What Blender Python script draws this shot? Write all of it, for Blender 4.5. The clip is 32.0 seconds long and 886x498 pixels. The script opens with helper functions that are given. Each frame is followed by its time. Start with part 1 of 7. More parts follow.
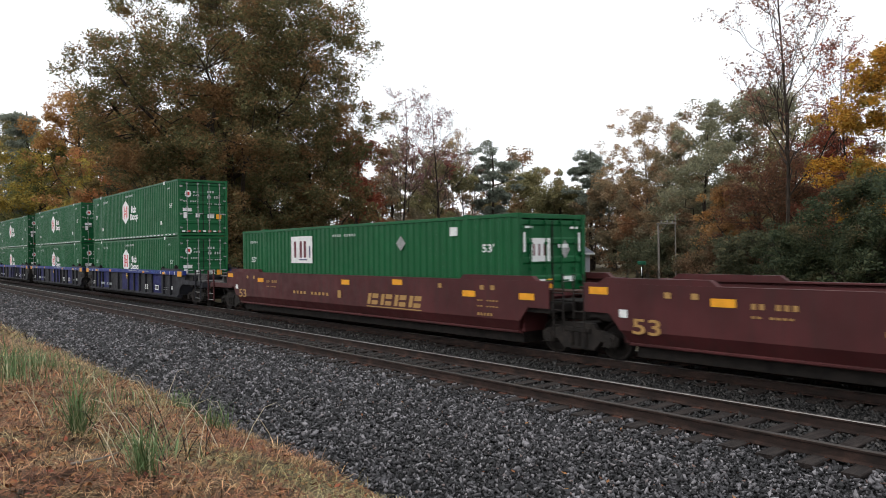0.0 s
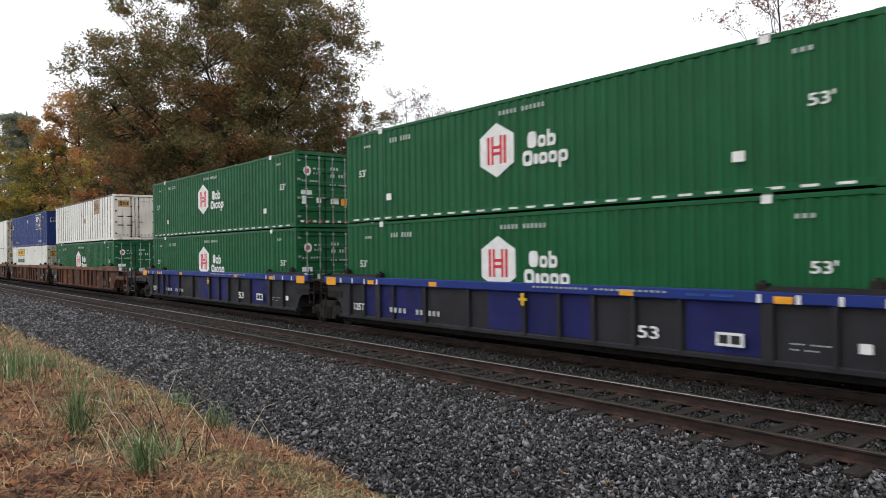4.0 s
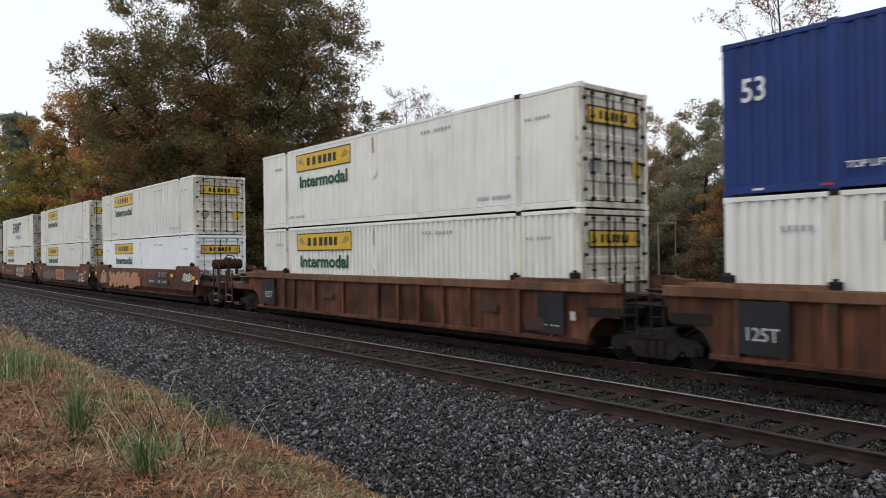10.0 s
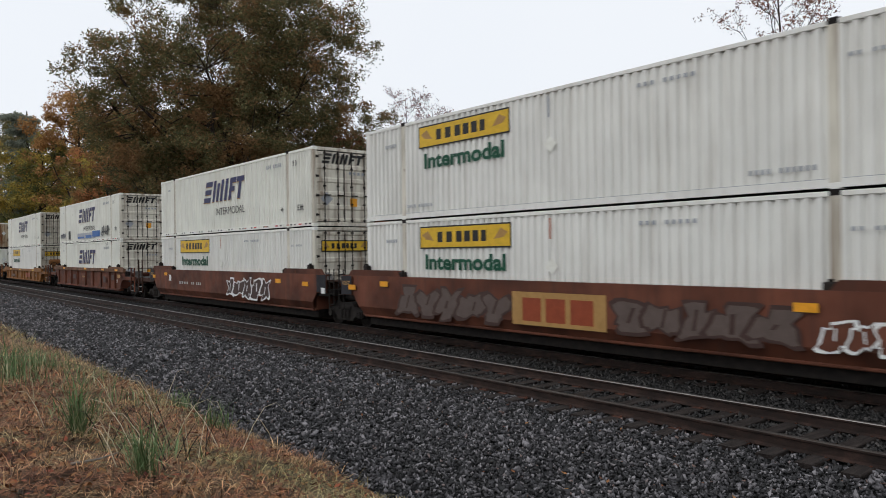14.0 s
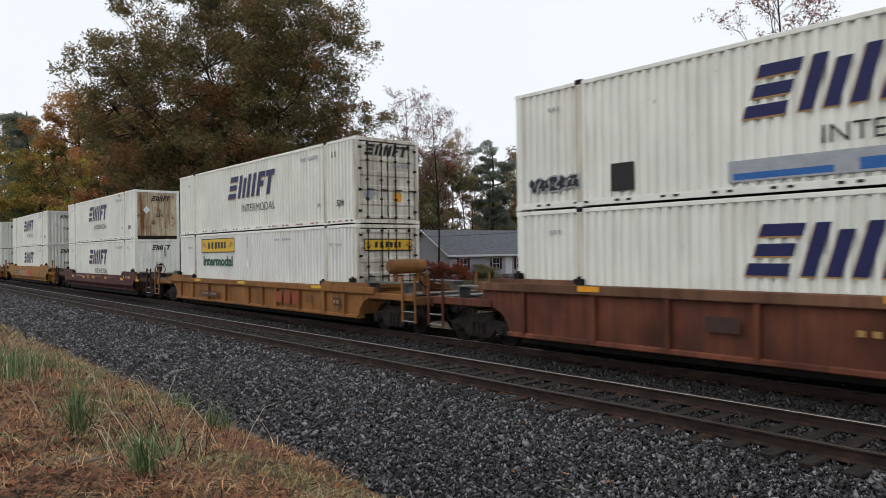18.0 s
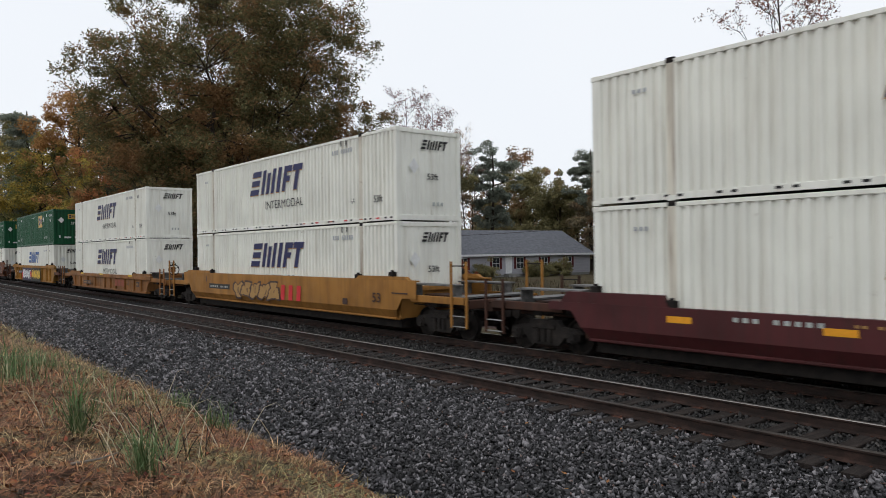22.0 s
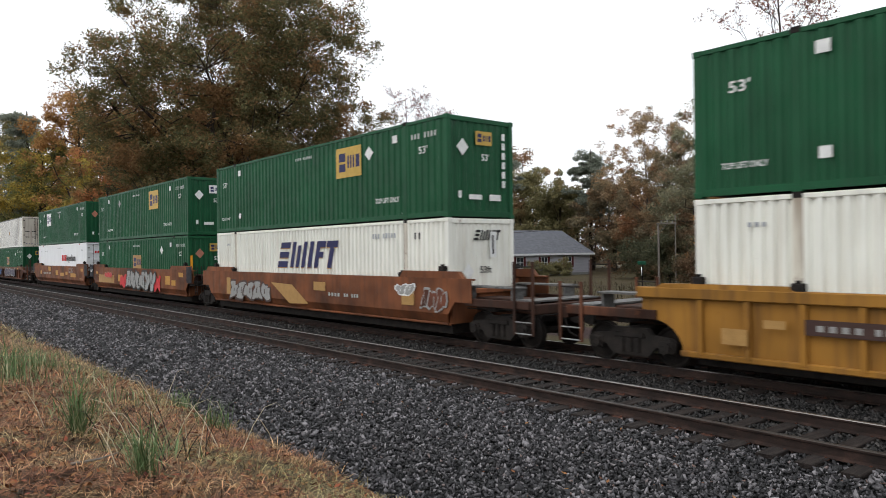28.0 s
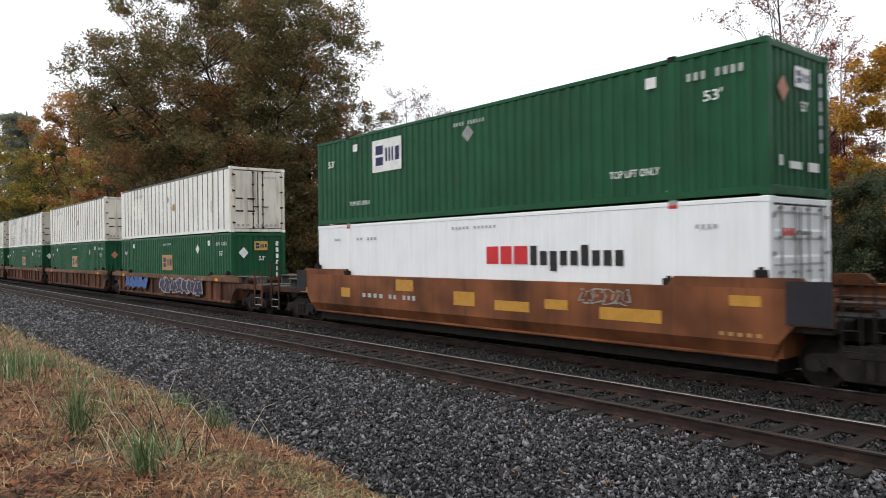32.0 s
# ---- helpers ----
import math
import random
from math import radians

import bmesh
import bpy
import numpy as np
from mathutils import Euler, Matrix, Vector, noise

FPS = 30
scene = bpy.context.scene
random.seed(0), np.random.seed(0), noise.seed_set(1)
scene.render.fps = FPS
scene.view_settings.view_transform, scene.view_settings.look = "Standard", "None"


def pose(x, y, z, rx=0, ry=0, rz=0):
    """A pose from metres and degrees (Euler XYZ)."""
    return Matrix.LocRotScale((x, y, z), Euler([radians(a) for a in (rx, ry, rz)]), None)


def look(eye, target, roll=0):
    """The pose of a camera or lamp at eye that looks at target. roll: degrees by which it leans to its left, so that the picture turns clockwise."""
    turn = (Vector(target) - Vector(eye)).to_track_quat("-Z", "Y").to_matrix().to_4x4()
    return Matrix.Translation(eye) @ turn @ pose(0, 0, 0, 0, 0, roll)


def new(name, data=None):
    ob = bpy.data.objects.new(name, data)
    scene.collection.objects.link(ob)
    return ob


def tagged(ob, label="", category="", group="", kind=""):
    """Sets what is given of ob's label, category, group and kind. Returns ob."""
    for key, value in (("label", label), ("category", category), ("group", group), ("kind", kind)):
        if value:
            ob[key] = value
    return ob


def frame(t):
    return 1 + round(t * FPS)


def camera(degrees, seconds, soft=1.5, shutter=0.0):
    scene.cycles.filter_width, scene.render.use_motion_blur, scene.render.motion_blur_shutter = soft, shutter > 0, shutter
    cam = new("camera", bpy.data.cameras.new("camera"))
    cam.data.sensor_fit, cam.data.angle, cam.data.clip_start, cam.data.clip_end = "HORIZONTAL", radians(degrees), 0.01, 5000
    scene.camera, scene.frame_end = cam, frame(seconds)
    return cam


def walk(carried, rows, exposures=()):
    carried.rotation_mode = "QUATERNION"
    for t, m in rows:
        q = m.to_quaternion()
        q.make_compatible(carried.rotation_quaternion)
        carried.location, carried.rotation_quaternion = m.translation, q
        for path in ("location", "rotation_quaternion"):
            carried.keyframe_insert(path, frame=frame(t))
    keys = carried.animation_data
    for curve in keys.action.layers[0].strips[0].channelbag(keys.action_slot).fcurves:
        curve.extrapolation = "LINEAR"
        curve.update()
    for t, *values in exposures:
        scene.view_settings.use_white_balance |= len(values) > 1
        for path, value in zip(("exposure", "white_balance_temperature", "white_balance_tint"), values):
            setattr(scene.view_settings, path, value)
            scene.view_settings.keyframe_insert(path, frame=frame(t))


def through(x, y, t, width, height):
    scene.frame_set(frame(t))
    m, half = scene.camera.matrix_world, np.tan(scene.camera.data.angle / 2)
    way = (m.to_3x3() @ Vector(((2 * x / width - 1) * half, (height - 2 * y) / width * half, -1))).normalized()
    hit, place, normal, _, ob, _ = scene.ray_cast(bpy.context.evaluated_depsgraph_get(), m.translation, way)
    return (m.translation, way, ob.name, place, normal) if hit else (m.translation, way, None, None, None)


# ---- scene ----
EYE = (0.0, 0.0, 2.5)
AIM = (-0.7691399, 0.6390717, 2.5033436)
cam = camera(63.43, 32.0, soft=0.9, shutter=0.2)
walk(cam, [(0.0, look(EYE, AIM, -0.75)), (32.0, look(EYE, AIM, -0.75))],
     exposures=[(0.0, 0.28, 6430, 10), (5.4, 0.30, 6430, 10), (6.0, 0.68, 6430, 10), (7.0, 0.3, 6430, 10), (8.0, 0.20, 6400, 10), (9.5, 0.0, 6350, 10), (11.0, -0.19, 6300, 10), (13.0, -0.22, 6300, 10), (18.0, -0.14, 6320, 10), (20.0, -0.19, 6320, 10), (24.0, -0.18, 6320, 10), (26.5, 0.02, 6400, 10), (28.0, 0.22, 6430, 10), (30.0, 0.40, 6430, 10), (31.0, 0.50, 6430, 10), (32.0, 0.25, 6430, 10)])

# overcast daylight
world = bpy.data.worlds.new("world")
scene.world = world
world.use_nodes = True
wn, wl = world.node_tree.nodes, world.node_tree.links
wn.clear()
sky = wn.new("ShaderNodeTexSky")
sky.sky_type, sky.sun_disc = "NISHITA", False
sky.sun_elevation, sky.sun_rotation = radians(38), radians(200)
sky.air_density, sky.dust_density = 1.0, 4.0
sky_gain = wn.new("ShaderNodeVectorMath")
sky_gain.operation = "SCALE"
sky_gain.inputs["Scale"].default_value = 0.10
wl.new(sky.outputs[0], sky_gain.inputs[0])
wc = wn.new("ShaderNodeTexCoord")
cloud = wn.new("ShaderNodeTexNoise")
cloud.inputs["Scale"].default_value, cloud.inputs["Detail"].default_value = 1.6, 5
wl.new(wc.outputs["Generated"], cloud.inputs["Vector"])
deck = wn.new("ShaderNodeValToRGB")
deck.color_ramp.elements[0].position, deck.color_ramp.elements[0].color = 0.3, (0.93, 0.955, 0.985, 1)
deck.color_ramp.elements[1].position, deck.color_ramp.elements[1].color = 0.7, (0.98, 0.99, 1.0, 1)
wl.new(cloud.outputs[0], deck.inputs[0])
cover = wn.new("ShaderNodeMix")
cover.data_type = "RGBA"
cover.inputs[0].default_value = 0.92
wl.new(sky_gain.outputs[0], cover.inputs[6])
wl.new(deck.outputs[0], cover.inputs[7])
bg = wn.new("ShaderNodeBackground")
bg.inputs["Strength"].default_value = 1.15
wl.new(cover.outputs[2], bg.inputs[0])
wl.new(bg.outputs[0], wn.new("ShaderNodeOutputWorld").inputs[0])
sun = new("sun", bpy.data.lights.new("sun", "SUN"))
sun.data.energy, sun.data.angle, sun.data.color = 0.55, radians(40), (1.0, 0.97, 0.92)
sun.matrix_world = look((0, -30, 40), (6, 0, 0))


# ---- materials ----
def node_material(name):
    m = bpy.data.materials.new(name)
    m.use_nodes = True
    nodes, links = m.node_tree.nodes, m.node_tree.links
    return m, nodes, links, nodes["Principled BSDF"]


def noise_node(nodes, links, coord, scale, detail=4.0, rough=0.55):
    n = nodes.new("ShaderNodeTexNoise")
    n.inputs["Scale"].default_value = scale
    n.inputs["Detail"].default_value = detail
    n.inputs["Roughness"].default_value = rough
    links.new(coord, n.inputs["Vector"])
    return n.outputs[0]


def ramp_node(nodes, links, value, stops):
    r = nodes.new("ShaderNodeValToRGB")
    els = r.color_ramp.elements
    while len(els) < len(stops):
        els.new(0.5)
    for e, (p, c) in zip(els, stops):
        e.position = p
        e.color = (*c, 1) if len(c) == 3 else c
    links.new(value, r.inputs[0])
    return r.outputs[0]


def mix_node(nodes, links, fac, a, b, blend="MIX"):
    x = nodes.new("ShaderNodeMix")
    x.data_type, x.blend_type = "RGBA", blend
    for slot, v in ((0, fac), (6, a), (7, b)):
        if isinstance(v, bpy.types.NodeSocket):
            links.new(v, x.inputs[slot])
        elif slot == 0:
            x.inputs[0].default_value = v
        else:
            x.inputs[slot].default_value = (*v, 1)
    return x.outputs[2]


def coords(nodes, links, stretch=(1, 1, 1), shift=True):
    """Object space, shifted by chance from object to object."""
    tc = nodes.new("ShaderNodeTexCoord")
    out = tc.outputs["Object"]
    if shift:
        info = nodes.new("ShaderNodeObjectInfo")
        far = nodes.new("ShaderNodeMath")
        far.operation = "MULTIPLY"
        far.inputs[1].default_value = 61.0
        links.new(info.outputs["Random"], far.inputs[0])
        add = nodes.new("ShaderNodeVectorMath")
        links.new(out, add.inputs[0])
        links.new(far.outputs[0], add.inputs[1])
        out = add.outputs[0]
    mp = nodes.new("ShaderNodeMapping")
    mp.inputs["Scale"].default_value = stretch
    links.new(out, mp.inputs[0])
    return mp.outputs[0]


def bump_node(nodes, links, bsdf, height, strength, distance):
    b = nodes.new("ShaderNodeBump")
    b.inputs["Strength"].default_value, b.inputs["Distance"].default_value = strength, distance
    links.new(height, b.inputs["Height"])
    links.new(b.outputs[0], bsdf.inputs["Normal"])


def mixed(name, stops, scale=4.0, rough=0.8, bump=0.3, depth=0.01, metal=0.0, stretch=(1, 1, 1), fine=40.0, shift=True):
    """A mottled surface: a ramp over coarse noise, broken up by fine noise."""
    m, nodes, links, bsdf = node_material(name)
    c = coords(nodes, links, stretch, shift)
    big, small = noise_node(nodes, links, c, scale), noise_node(nodes, links, c, fine, 3)
    mean = nodes.new("ShaderNodeMath")
    mean.operation = "MULTIPLY_ADD"
    mean.inputs[1].default_value, mean.inputs[2].default_value = 0.45, -0.22
    links.new(small, mean.inputs[0])
    add = nodes.new("ShaderNodeMath")
    links.new(big, add.inputs[0])
    links.new(mean.outputs[0], add.inputs[1])
    links.new(ramp_node(nodes, links, add.outputs[0], stops), bsdf.inputs["Base Color"])
    bsdf.inputs["Roughness"].default_value, bsdf.inputs["Metallic"].default_value = rough, metal
    bsdf.inputs["Specular IOR Level"].default_value = 0.25
    if bump:
        bump_node(nodes, links, bsdf, small, bump, depth)
    return m


def paint(name, col, grime=(0.10, 0.075, 0.05), amount=0.35, rough=0.5, rust=0.0, fade=0.12, runs=(0.48, 0.78)):
    """Weathered vehicle paint: fading in patches, grime in streaks that run down, spots of rust."""
    m, nodes, links, bsdf = node_material(name)
    streaks = noise_node(nodes, links, coords(nodes, links, (5, 5, 0.35)), 1.0, 6)
    spots = noise_node(nodes, links, coords(nodes, links), 2.3, 8, 0.7)
    patches = noise_node(nodes, links, coords(nodes, links), 0.7, 2)
    grain = noise_node(nodes, links, coords(nodes, links), 60, 2)
    lo = tuple(max(0, c * (1 - fade * 1.6)) for c in col)
    hi = tuple(min(1, c * (1 + fade)) for c in col)
    base = ramp_node(nodes, links, patches, [(0.3, lo), (0.7, hi)])
    base = mix_node(nodes, links, ramp_node(nodes, links, streaks, [(runs[0], (0, 0, 0)), (runs[1], (amount,) * 3)]), base, grime)
    if rust:
        base = mix_node(nodes, links, ramp_node(nodes, links, spots, [(0.72 - rust * 0.25, (0, 0, 0)), (0.80 - rust * 0.2, (0.85,) * 3)]), base, (0.13, 0.05, 0.022))
    links.new(base, bsdf.inputs["Base Color"])
    links.new(ramp_node(nodes, links, spots, [(0.3, (rough - 0.1,) * 3), (0.7, (min(1, rough + 0.2),) * 3)]), bsdf.inputs["Roughness"])
    bsdf.inputs["Specular IOR Level"].default_value = 0.22
    bump_node(nodes, links, bsdf, grain, 0.15, 0.002)
    return m


def leaf_material(name, stops, patch=((0.4, 0.5, 0.3), 0.0), through=0.45, gain=1.7):
    """Leaves that differ one by one, with coloured patches across the crown."""
    m, nodes, links, bsdf = node_material(name)
    geo = nodes.new("ShaderNodeNewGeometry")
    stops = [(q, tuple(c * gain for c in col)) for q, col in stops]
    patch = (tuple(c * gain for c in patch[0]), patch[1])
    col = ramp_node(nodes, links, geo.outputs["Random Per Island"], stops)
    if patch[1] > 0:
        area = noise_node(nodes, links, coords(nodes, links, (1, 1, 1)), 0.22, 3)
        mask = ramp_node(nodes, links, area, [(0.62 - patch[1] * 0.3, (0, 0, 0)), (0.72 - patch[1] * 0.25, (1, 1, 1))])
        tint = mix_node(nodes, links, 1.0, ramp_node(nodes, links, geo.outputs["Random Per Island"], [(0, (0.6,) * 3), (1, (1.2,) * 3)]), patch[0], "MULTIPLY")
        col = mix_node(nodes, links, mask, col, tint)
    links.new(col, bsdf.inputs["Base Color"])
    bsdf.inputs["Roughness"].default_value = 0.7
    bsdf.inputs["Specular IOR Level"].default_value = 0.25
    tr = nodes.new("ShaderNodeBsdfTranslucent")
    links.new(col, tr.inputs[0])
    ms = nodes.new("ShaderNodeMixShader")
    ms.inputs[0].default_value = through
    links.new(bsdf.outputs[0], ms.inputs[1])
    links.new(tr.outputs[0], ms.inputs[2])
    links.new(ms.outputs[0], nodes["Material Output"].inputs[0])
    return m


def island_material(name, stops, rough=0.9, bump=0.0):
    m, nodes, links, bsdf = node_material(name)
    geo = nodes.new("ShaderNodeNewGeometry")
    col = ramp_node(nodes, links, geo.outputs["Random Per Island"], stops)
    grain = noise_node(nodes, links, coords(nodes, links, shift=False), 45, 3)
    col = mix_node(nodes, links, 1.0, col, ramp_node(nodes, links, grain, [(0.25, (0.65,) * 3), (0.75, (1.25,) * 3)]), "MULTIPLY")
    links.new(col, bsdf.inputs["Base Color"])
    bsdf.inputs["Roughness"].default_value = rough
    if bump:
        bump_node(nodes, links, bsdf, grain, bump, 0.01)
    return m


WHITE = paint("white container paint", (0.78, 0.78, 0.74), (0.30, 0.25, 0.19), 0.30, 0.5, 0.10, 0.05)
CLEAN = paint("clean white paint", (0.80, 0.82, 0.84), (0.4, 0.36, 0.3), 0.15, 0.45, 0.0, 0.03)
CREAM = paint("chalky cream white paint", (0.795, 0.80, 0.735), (0.33, 0.27, 0.18), 0.32, 0.55, 0.22, 0.05)
STAINED = paint("rust streaked cream paint", (0.56, 0.48, 0.34), (0.19, 0.070, 0.022), 1.0, 0.6, 0.75, 0.14, (0.45, 0.64))
WORN = paint("rust-edged white door paint", (0.66, 0.62, 0.54), (0.20, 0.10, 0.05), 0.75, 0.6, 0.3, 0.1, (0.52, 0.74))
GRIMY = paint("grimy white door paint", (0.66, 0.63, 0.54), (0.15, 0.088, 0.045), 0.8, 0.6, 0.4, 0.12, (0.45, 0.72))
GREEN = paint("green container paint", (0.0038, 0.086, 0.0265), (0.02, 0.06, 0.03), 0.25, 0.42, 0.0, 0.08)
DEEP = paint("deep green container paint", (0.0066, 0.0754, 0.0295), (0.02, 0.05, 0.03), 0.4, 0.45, 0.05, 0.12)
BLUE = paint("blue container paint", (0.0164, 0.0410, 0.1722), (0.03, 0.04, 0.08), 0.35, 0.45, 0.05, 0.12)
RUST = paint("rusty brown car paint", (0.118, 0.045, 0.024), (0.030, 0.018, 0.014), 0.9, 0.7, 0.45, 0.5, (0.42, 0.68))
SIENNA = paint("red brown car paint", (0.1230, 0.0426, 0.0246), (0.05, 0.026, 0.018), 0.65, 0.62, 0.3, 0.38, (0.48, 0.80))
ORANGE = paint("orange brown car paint", (0.172, 0.060, 0.024), (0.055, 0.026, 0.017), 0.7, 0.6, 0.3, 0.4, (0.48, 0.80))
AMBER = paint("amber yellow car paint", (0.320, 0.150, 0.034), (0.12, 0.055, 0.02), 0.6, 0.6, 0.2, 0.18)
OCHRE = paint("ochre yellow car paint", (0.245, 0.106, 0.031), (0.075, 0.036, 0.02), 0.85, 0.6, 0.25, 0.2)
UMBER = paint("orange rust car paint", (0.140, 0.046, 0.025), (0.045, 0.022, 0.017), 0.8, 0.65, 0.35, 0.4, (0.44, 0.74))
YELLOW = paint("yellow car paint", (0.300, 0.142, 0.024), (0.09, 0.045, 0.02), 0.8, 0.6, 0.4, 0.2)
MAROON = paint("maroon car paint", (0.070, 0.0175, 0.0185), (0.035, 0.02, 0.018), 0.6, 0.55, 0.12, 0.2)
DULLNAVY = paint("dull navy panel paint", (0.011, 0.014, 0.095), (0.02, 0.018, 0.03), 0.5, 0.6, 0.0, 0.2)
NAVY = paint("blue car paint", (0.012, 0.030, 0.185), (0.03, 0.03, 0.06), 0.35, 0.5, 0.0, 0.12)
GRIME = paint("grimy brown underframe paint", (0.0533, 0.0246, 0.0164), (0.02, 0.016, 0.014), 0.8, 0.75, 0.2, 0.3)
SLATE = paint("dark grey primer paint", (0.022, 0.022, 0.027), (0.018, 0.015, 0.013), 0.5, 0.6, 0.0, 0.2)
# grimy iron, taken darker still to paint in the shade under the cars
IRON = mixed("grimy black iron with painted shade", [(0.3, (0.006, 0.005, 0.005)), (0.7, (0.024, 0.019, 0.016))], 5, 0.85, 0.4, 0.004)
CASTING = mixed("dusty grey brown cast steel", [(0.25, (0.009, 0.0075, 0.007)), (0.55, (0.021, 0.0175, 0.0155)), (0.8, (0.045, 0.036, 0.03))], 4, 0.8, 0.5, 0.006)
DUSTY = paint("dusty rust on a top chord", (0.165, 0.085, 0.050), (0.075, 0.035, 0.022), 0.7, 0.75, 0.2, 0.3, (0.42, 0.7))
GRATE = mixed("dull grey steel grating", [(0.3, (0.07, 0.07, 0.07)), (0.7, (0.17, 0.165, 0.16))], 8, 0.6, 0.2, 0.002, 0.2)
GALV = mixed("grey galvanised steel", [(0.3, (0.20, 0.20, 0.20)), (0.7, (0.36, 0.36, 0.35))], 8, 0.5, 0.2, 0.002, 0.3)
RAILSIDE = mixed("rusty rail steel", [(0.25, (0.010, 0.0075, 0.0065)), (0.5, (0.026, 0.0155, 0.0125)), (0.75, (0.066, 0.036, 0.027))], 2.6, 0.75, 0.4, 0.004, stretch=(1, 1, 2), shift=False)
# one rail steel in two tones: the brighter has the sky's glint in its colour
BRIGHTRAIL = mixed("rail head with painted sky glint", [(0.3, (0.15, 0.14, 0.13)), (0.7, (0.30, 0.285, 0.27))], 3, 0.38, 0.0, 0, 0.9, (0.1, 1, 1), shift=False)
RAILTOP = mixed("rail head without sky glint", [(0.3, (0.035, 0.029, 0.026)), (0.7, (0.08, 0.07, 0.063))], 3, 0.5, 0.0, 0, 0.6, (0.1, 1, 1), shift=False)
TIE = mixed("weathered creosoted timber", [(0.25, (0.009, 0.0066, 0.006)), (0.5, (0.021, 0.0158, 0.014)), (0.8, (0.052, 0.040, 0.035))], 1.6, 0.85, 0.7, 0.01, 0, (18, 1.5, 18), 30)
TIEPLATE = mixed("rusted tie plate", [(0.3, (0.03, 0.013, 0.009)), (0.7, (0.10, 0.036, 0.02))], 9, 0.8, 0.3, 0.003)
STONE = island_material("crushed granite ballast", [(0, (0.0054, 0.0052, 0.0058)), (0.3, (0.0126, 0.0121, 0.0135)), (0.52, (0.0324, 0.0310, 0.0342)), (0.74, (0.0828, 0.0782, 0.0842)), (0.9, (0.1935, 0.1820, 0.1906)), (0.98, (0.3060, 0.2892, 0.3014)), (1.0, (0.1350, 0.0723, 0.0532))], 0.65)
# greasy ballast; its dark tones also paint in the shade under the train
OILED = island_material("ballast darkened by oil, rust and painted train shade", [(0, (0.0041, 0.0034, 0.0034)), (0.4, (0.0096, 0.0083, 0.0079)), (0.7, (0.0192, 0.0172, 0.0158)), (0.92, (0.0426, 0.0385, 0.0357)), (1.0, (0.0961, 0.0892, 0.0824))], 0.65)
# near-black, to paint the shade that shows in gaps between the stones
BED = mixed("shade-dark ballast bed", [(0.3, (0.002, 0.002, 0.002)), (0.55, (0.005, 0.005, 0.0052)), (0.8, (0.014, 0.014, 0.0145))], 14, 0.95, 0.9, 0.03, fine=26, shift=False)
EARTH = mixed("leaf litter and thatch", [(0.25, (0.040, 0.022, 0.014)), (0.5, (0.11, 0.062, 0.035)), (0.7, (0.16, 0.11, 0.060)), (0.85, (0.09, 0.09, 0.042))], 1.1, 0.95, 0.8, 0.03, fine=30, shift=False)
FIELD = mixed("rough grass and dead leaves", [(0.25, (0.030, 0.022, 0.012)), (0.5, (0.065, 0.048, 0.022)), (0.75, (0.06, 0.062, 0.026))], 0.35, 0.95, 0.8, 0.05, fine=9, shift=False)
ROAD = mixed("reddish gravel road", [(0.3, (0.026, 0.0135, 0.012)), (0.7, (0.060, 0.033, 0.028))], 0.8, 0.95, 0.6, 0.02, fine=30, shift=False)
BARK = mixed("grey brown bark", [(0.3, (0.020, 0.015, 0.012)), (0.7, (0.075, 0.058, 0.045))], 3, 0.95, 0.8, 0.03, 0, (4, 4, 0.7), 20)
PALEBARK = mixed("pale grey bark", [(0.3, (0.06, 0.05, 0.045)), (0.7, (0.15, 0.13, 0.115))], 3, 0.95, 0.6, 0.02, 0, (4, 4, 0.7), 20)
WOODPOLE = mixed("weathered pole wood", [(0.3, (0.13, 0.115, 0.10)), (0.7, (0.25, 0.225, 0.20))], 3, 0.9, 0.5, 0.01, 0, (8, 8, 0.5), 20)


def flat(name, col, rough=0.5):
    return mixed(name, [(0.3, tuple(c * 0.86 for c in col)), (0.7, tuple(min(1, c * 1.08) for c in col))], 5, rough, 0.05, 0.001)


INK_WHITE, INK_BLACK, INK_NAVY = flat("white lettering", (0.72, 0.73, 0.72)), flat("black lettering", (0.02, 0.02, 0.02)), flat("dark blue lettering", (0.016, 0.019, 0.085))
INK_RED, INK_YELLOW, INK_GREEN = flat("red lettering", (0.55, 0.03, 0.035)), flat("yellow sign", (0.66, 0.42, 0.03)), flat("dark green lettering", (0.007, 0.075, 0.040))
INK_GREY, INK_GOLD, INK_PINK = flat("grey stencil", (0.34, 0.36, 0.39)), flat("amber reflector", (0.75, 0.33, 0.02)), flat("faded pink spray paint", (0.42, 0.18, 0.12))
INK_TAN, INK_SILVER, INK_BROWN = flat("tan patch paint", (0.38, 0.22, 0.075)), flat("silver spray paint", (0.30, 0.30, 0.29)), flat("dark brown spray paint", (0.055, 0.03, 0.025))
INK_CHALK = flat("chalky white stencil", (0.40, 0.43, 0.41))
INK_PATCH = flat("amber primer paint", (0.46, 0.235, 0.04))
INK_FADED = flat("faded red lettering", (0.26, 0.055, 0.022))
INK_VIOLET, INK_SKY = flat("dark violet spray paint", (0.03, 0.02, 0.06)), flat("bright blue lettering", (0.03, 0.12, 0.36))


